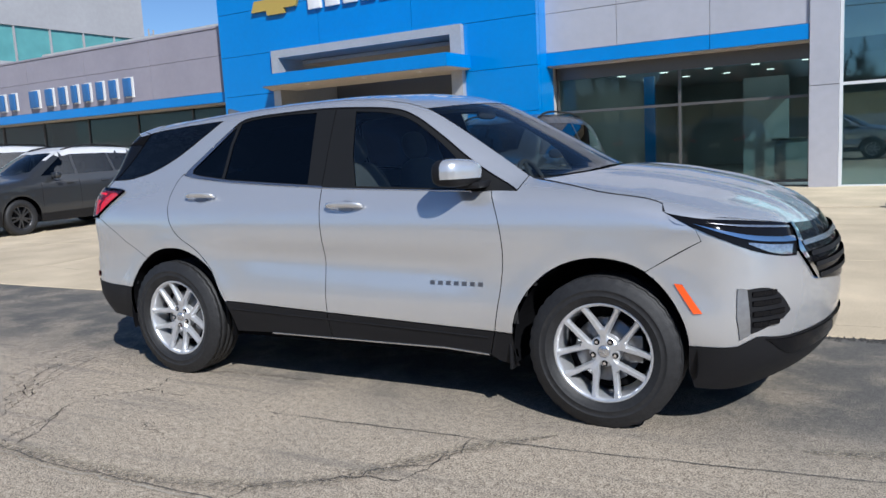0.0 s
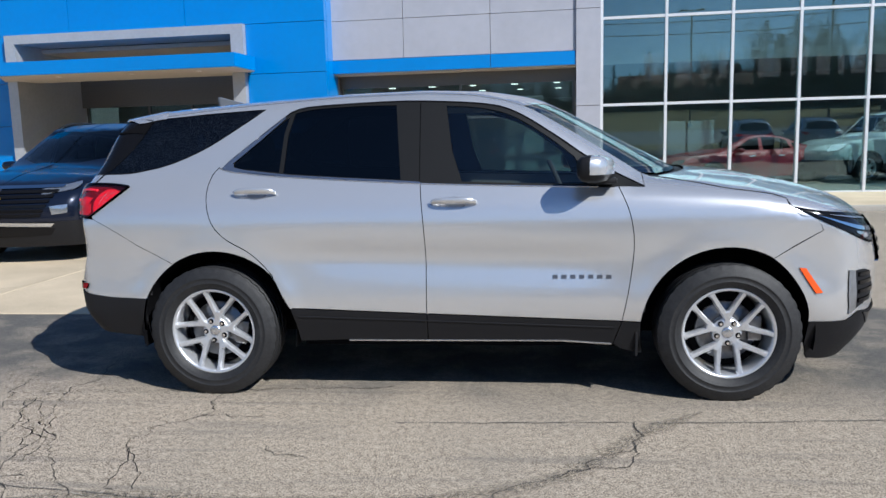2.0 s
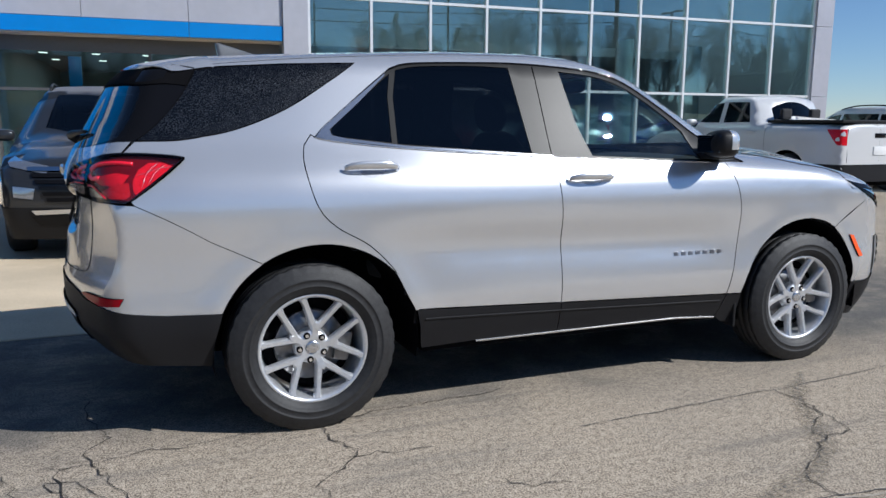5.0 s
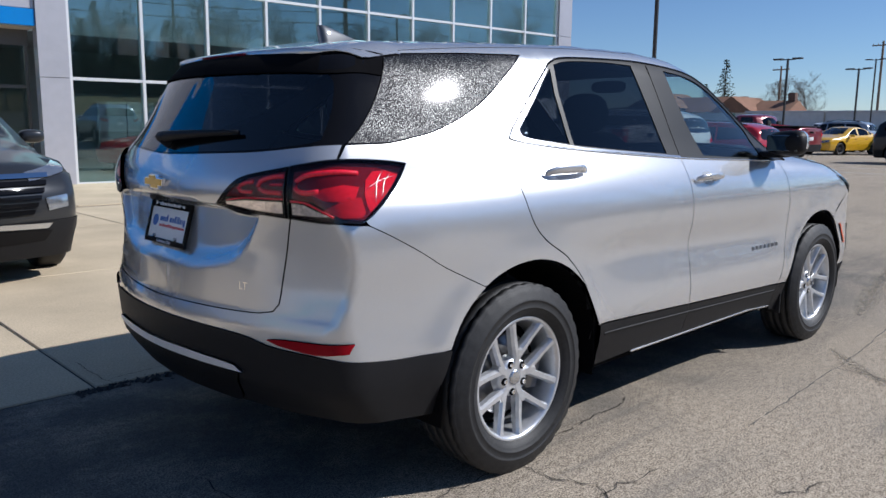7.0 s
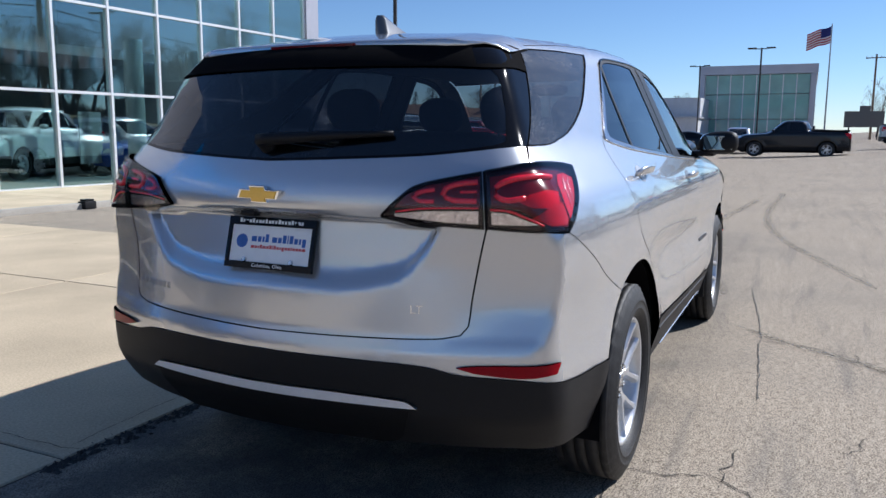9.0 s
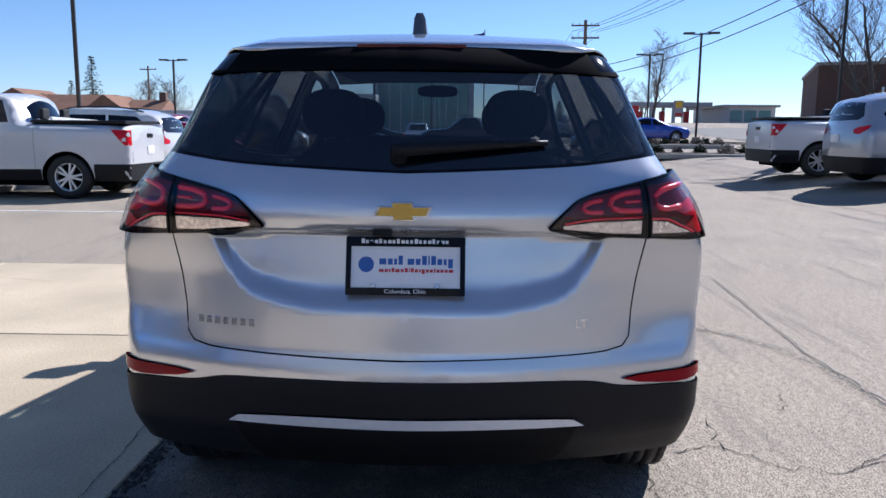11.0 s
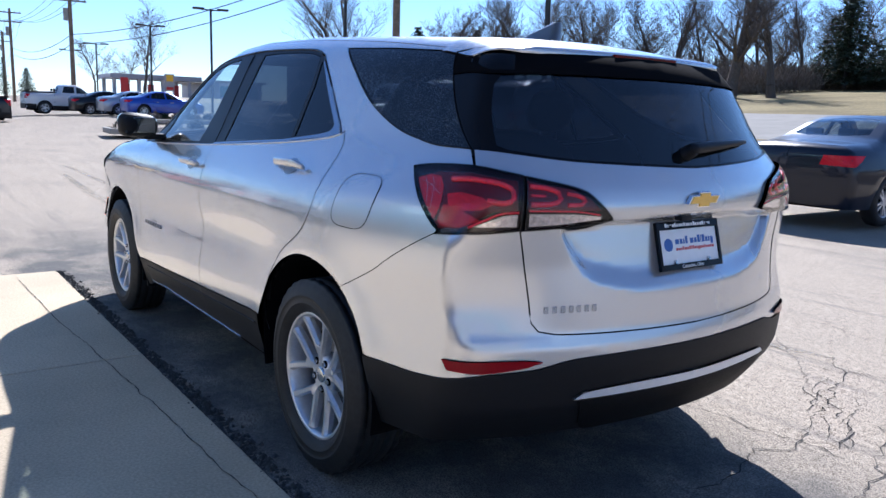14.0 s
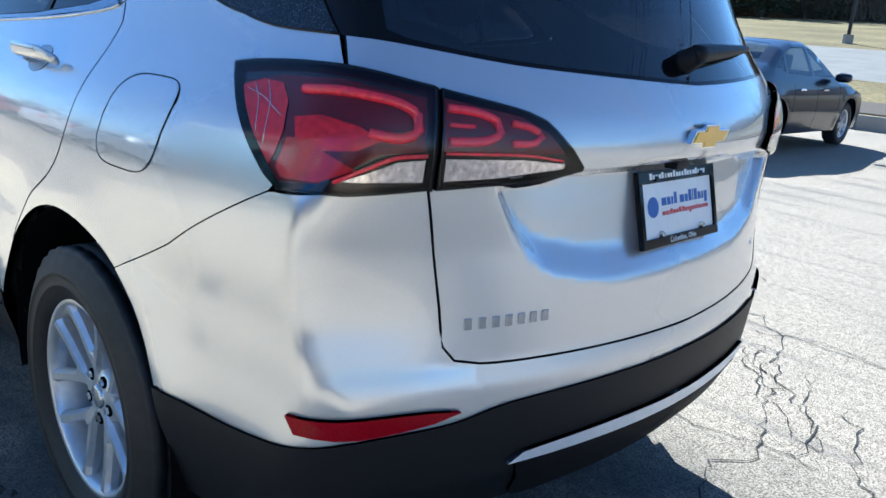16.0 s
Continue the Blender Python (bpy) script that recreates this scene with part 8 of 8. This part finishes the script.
for x, y, k, s in ((97, 47.8, 0, .93), (99, 51.6, 0, .66), (68, -54, 2, 1.2), (134, -14, 0, .55), (140, -18, 2, .55)):
    plant_pine(x, y, k, s)


def brush_band(x0, x1, y0, y1, h, count, seed, label):
    """A thicket: thousands of thin upright stems and twig tufts."""
    rng = random.Random(seed)
    v, f = [], []
    for _ in range(count):
        x, y = rng.uniform(x0, x1), rng.uniform(y0, y1)
        hh = h * rng.uniform(.35, 1.0) * (.8 + .3 * math.sin(x * .31) * math.sin(x * .13 + 1.7))
        z = rng.uniform(0, .5) * hh
        lean = Vector((rng.gauss(0, .55), rng.gauss(0, .55), 1)) * hh * rng.uniform(.25, .6)
        w = Vector((rng.gauss(0, 1), rng.gauss(0, 1), 0)).normalized() * rng.uniform(.015, .055)
        k = len(v)
        p = Vector((x, y, z + land(x, y)))
        v += [p - w, p + w, p + lean + w * .3, p + lean - w * .3]
        f.append((k, k + 1, k + 2, k + 3))
    tagged(link_mesh("brush_thicket", v, f, BRUSH), label, "thicket", kind="stuff")


brush_band(-75, 48, -73, -64.0, 4.0, 90000, 4, "brown winter thicket behind the grass field")
brush_band(30, 62, -60, -52, 3.6, 20000, 7, "brown winter thicket beside the brick building")
brush_band(38, 84, -78, -56, 3.8, 40000, 10, "grey-brown winter woods beyond the brick building")
brush_band(-95, 62, -98, -80, 4.5, 40000, 9, "grey-brown winter woods behind the field")
brush_band(8, 36, -96, -80, 9.0, 26000, 19, "tall dense winter woods behind the low house")
tagged(box_part("backdrop_bank", -160, 70, -150, -130, -1, 9, BRUSH), "dark wooded bank far behind the field", "backdrop", kind="structure")

# a low house among the trees, seen across the field
def house(name, x, y, w, d, h, ridge, rot, wall, label, chimney=True):
    hs = thing(name, pose(x, y, land(x, y), 0, 0, rot), label, "house", kind="structure")
    box_part("wall", -w / 2, w / 2, -d / 2, d / 2, 0, h, wall, hs)
    bm = bmesh.new()
    o = .35
    a = [bm.verts.new(p) for p in ((-w / 2 - o, -d / 2 - o, h), (w / 2 + o, -d / 2 - o, h), (w / 2 + o, d / 2 + o, h), (-w / 2 - o, d / 2 + o, h), (-w / 2 - o, 0, ridge), (w / 2 + o, 0, ridge))]
    for q in ((0, 1, 5, 4), (2, 3, 4, 5), (1, 2, 5), (3, 0, 4), (3, 2, 1, 0)):
        bm.faces.new([a[i] for i in q])
    part("roof", bm, ROOF_TAN, hs)
    for s in (-1, 1):
        bm = bmesh.new()
        g = [bm.verts.new(p) for p in ((s * (w / 2 + .01), -d / 2, h), (s * (w / 2 + .01), d / 2, h), (s * (w / 2 + .01), 0, ridge - .12))]
        bm.faces.new(g)
        part("gable", bm, wall, hs)
    box_part("gable_window", -w / 2 - .06, -w / 2 + .02, -.45, .45, 1.5, h - .1, TEAL_PANE, hs)
    for k in range(3):
        wn = box_part("window", -w / 2 + w * (k + .6) / 3.6, -w / 2 + w * (k + .6) / 3.6 + 1.1, -d / 2 - .05, -d / 2 + .05, 1.0, 2.1, LETTER_WHITE, hs)
        box_part("window_pane", -w / 2 + w * (k + .6) / 3.6 + .08, -w / 2 + w * (k + .6) / 3.6 + 1.02, -d / 2 - .07, -d / 2 - .04, 1.08, 2.02, TEAL_PANE, wn)
    if chimney:
        box_part("chimney", w * .3, w * .3 + .8, -.4, .4, h, ridge + .9, BRICK_BROWN, hs)


house("house", 92.0, 53.0, 8, 7.6, 3.7, 5.75, 0, SIDING, "white gabled house with a brown shingle roof", False)
house("house", 92.6, 46.9, 8.2, 7.0, 3.2, 5.2, -90, SIDING, "long white house wing under a brown shingle roof", False)
house("house", 91.2, 42.0, 7.2, 4.7, 3.1, 5.05, 0, SIDING, "narrow white gabled house with an upright window", False)
house("house", 92.2, 38.3, 4.0, 5.6, 3.2, 4.6, -90, SIDING, "low white house wing with a brick chimney")
house("house", 12, -78, 18, 8, 2.8, 5.0, 4, SIDING, "low grey house among winter trees")
house("house", -26, -84, 16, 8, 2.8, 5.2, -6, SIDING, "low pale house among winter trees")

# long pale warehouse, the far glass-fronted showroom, brick building, petrol station
wh = thing("warehouse", pose(0, 0, 0), "long low pale grey warehouse behind the far rows", "building", kind="structure")
box_part("wall", 82, 110, 9.5, 37.4, 0, 2.95, SIDING, wh)
box_part("roof_edge", 81.8, 110, 9.3, 37.6, 2.95, 3.15, PANEL_GREY, wh)
for k in range(4):
    box_part("downpipe", 81.85, 81.98, 16 + 6.5 * k, 16.12 + 6.5 * k, 0, 2.95, KERB, wh)
box_part("plant_room", 84, 92, 14.8, 17.0, 3.1, 5.0, BRICK_BROWN, wh)
box_part("upper_storey", 84.5, 108, 9.6, 14.0, 3.1, 5.2, SIDING, wh)
far = thing("far_showroom", pose(0, 0, 0), "distant showroom with green glass front and pale frame", "building", kind="structure")
x0, y0, y1, h = 92, -1.3, 10.2, 9.0
box_part("roof", x0 - .6, x0 + 22, y0 - .4, y1 + .6, h - 1.0, h, PANEL_GREY, far)
box_part("frame_side", x0 - .5, x0 + 22, y1 - .1, y1 + .5, 0, h - 1.0, PANEL_GREY, far)
box_part("frame_side", x0 - .5, x0 + 22, y0 - .3, y0 + .3, 0, h - 1.0, PANEL_GREY, far)
for i in range(8):
    a, b = y0 + .3 + (y1 - .1 - y0 - .3) * i / 8, y0 + .3 + (y1 - .1 - y0 - .3) * (i + 1) / 8
    for z0_, z1_ in ((0.1, 3.0), (3.0, 5.8), (5.8, 8.0)):
        box_part("pane", x0, x0 + .1, a + .05, b - .05, z0_ + .04, z1_ - .04, FAR_GLASS, far)
    box_part("mullion", x0 - .08, x0 + .1, b - .05, b + .05, 0, 8.0, MULLION, far)
box_part("core", x0 + .3, x0 + 22, y0 + .3, y1 - .1, 0, 8.0, INTERIOR, far)
br = thing("brick_building", pose(0, 0, 0), "low brown brick building with a flat roof", "building", kind="structure")
m = pose(61, -29.2, 0, 0, 0, -20)
bm = bmesh.new()
add_box(bm, 0, 20, -16, 0, 0, 6.7, 0, m)
part("wall", bm, BRICK_BROWN, br)
bm = bmesh.new()
add_box(bm, -.15, 20, -16.15, .15, 6.7, 6.95, 0, m)
part("coping", bm, KERB, br)
for k in range(3):
    bm = bmesh.new()
    add_box(bm, -.06, .02, -4.6 - 4.4 * k, -3.4 - 4.4 * k, 1.2, 4.2, 0, m)
    part("window", bm, TEAL_PANE, br)
bm = bmesh.new()
add_box(bm, 3, 5, -9, -5, 6.9, 7.5, 0, m)
part("roof_unit", bm, KERB, br)
fn = thing("fence", pose(0, 0, 0), "dark slatted yard fence with a pale gate", "fence", kind="structure")
for k in range(5):
    bm = bmesh.new()
    add_box(bm, -6.1, -6.0, -16 + 2.4 * k, -13.65 + 2.4 * k, 0, 4.6, 0, m)
    part("board", bm, BARK, fn)
for k in range(5):
    bm = bmesh.new()
    add_box(bm, -6.3, -6.2, -6.0 + .5 * k, -5.85 + .5 * k, 0, 4.6, 0, m)
    part("gate_slat", bm, LETTER_WHITE, fn)
st = thing("petrol_station", pose(0, 0, 0), "distant petrol station canopy with red and yellow signs", "petrol station", kind="structure")
box_part("canopy", 100, 108, -33.0, -21.8, 4.55, 5.05, SIDING, st)
box_part("canopy_edge", 99.9, 100, -33.1, -21.7, 4.50, 5.10, WHITE_WALL, st)
for xx in (101.0, 106.5):
    for yy in (-32.0, -28.6, -25.6, -22.6):
        box_part("column", xx, xx + .4, yy, yy + .4, 1.8, 4.55, SIDING, st)
for yy in (-30.4, -27.2, -24.2):
    box_part("fuel_pump", 101.0, 101.8, yy, yy + .6, 1.8, 3.9, RED_SIGN, st)
box_part("shop", 96.5, 112, -40, -34.2, 1.8, 4.4, SIDING, st)
box_part("shop_roof", 96.0, 112.5, -40.4, -33.4, 4.4, 4.7, KERB, st)
for k in range(3):
    box_part("shop_window", 96.42, 96.5, -39.4 + 1.8 * k, -37.9 + 1.8 * k, 2.6, 4.0, TEAL_PANE, st)
for yy in (-27.0, -26.1):
    box_part("sign_post", 92.1, 92.2, yy - .06, yy + .06, 1.6, 5.0, SIDING, st)
box_part("sign_panel", 92, 92.3, -27.1, -26.0, 3.0, 5.0, WHITE_WALL, st)
box_part("sign_emblem", 91.95, 92.0, -26.95, -26.15, 4.15, 4.9, YELLOW_SIGN, st)
box_part("sign_block", 91.95, 92.0, -26.95, -26.15, 3.15, 3.5, RED_SIGN, st)
box_part("red_sign", 88.4, 88.6, -20.9, -20.1, 2.6, 4.25, RED_SIGN, st)
box_part("sign_leg", 88.45, 88.55, -20.55, -20.45, 1.4, 2.6, KERB, st)

# dark hoarding by the far road
hd = thing("billboard", pose(96, -6.7, lot(96, -6.7)), "dark blue-grey roadside hoarding on posts", "billboard")
box_part("face", 0, .25, -2.0, 2.0, 1.6, 3.4, BRONZE, hd)
box_part("face_top", 0, .25, -.6, .5, 3.4, 4.0, BRONZE, hd)
for yy in (-1.5, 1.4):
    box_part("post", .05, .2, yy, yy + .14, 0, 1.6, POLE, hd)

# flag
fl = thing("flagpole", pose(84, -2.6, 0), "tall white flagpole with a striped flag", "flagpole")
bm = bmesh.new()
add_tube(bm, (0, 0, 0), (0, 0, 12.2), .09, .05, 10)
part("pole", bm, WHITE_WALL, fl, smooth=True)
FLAG_RED, FLAG_WHITE, FLAG_BLUE = shader("flag_red", (.45, .03, .04), rough=.8), shader("flag_white", (.7, .7, .7), rough=.8), shader("flag_blue", (.02, .03, .16), rough=.8)
def flag_strip(z0, z1, y0_, y1_):
    v, f = [], []
    for i in range(13):
        t = y0_ + (y1_ - y0_) * i / 12
        dx, dz = .16 * math.sin(t * 3.1), -.32 * t - .05 * math.sin(t * 4)
        v += [(dx, t, z0 + dz), (dx, t, z1 + dz), (dx + .015, t, z1 + dz), (dx + .015, t, z0 + dz)]
    f = [(4 * i + j, 4 * i + (j + 1) % 4, 4 * i + 4 + (j + 1) % 4, 4 * i + 4 + j) for i in range(12) for j in range(4)]
    return v, f
for k in range(13):
    z = 12.0 - .125 * (k + 1)
    v, f = flag_strip(z, z + .125, .06 if k > 6 else .95, 2.2)
    link_mesh("stripe", v, f, FLAG_WHITE if k % 2 else FLAG_RED, fl)
v, f = flag_strip(12.0 - .875, 12.0, .06, .95)
link_mesh("canton", v, f, FLAG_BLUE, fl)
# concrete wall that closes the lot far to the side
tagged(box_part("boundary_wall", -130, -128, -120, 120, -.1, 5, SIDING), "pale boundary wall far along the lot", "wall", kind="structure")
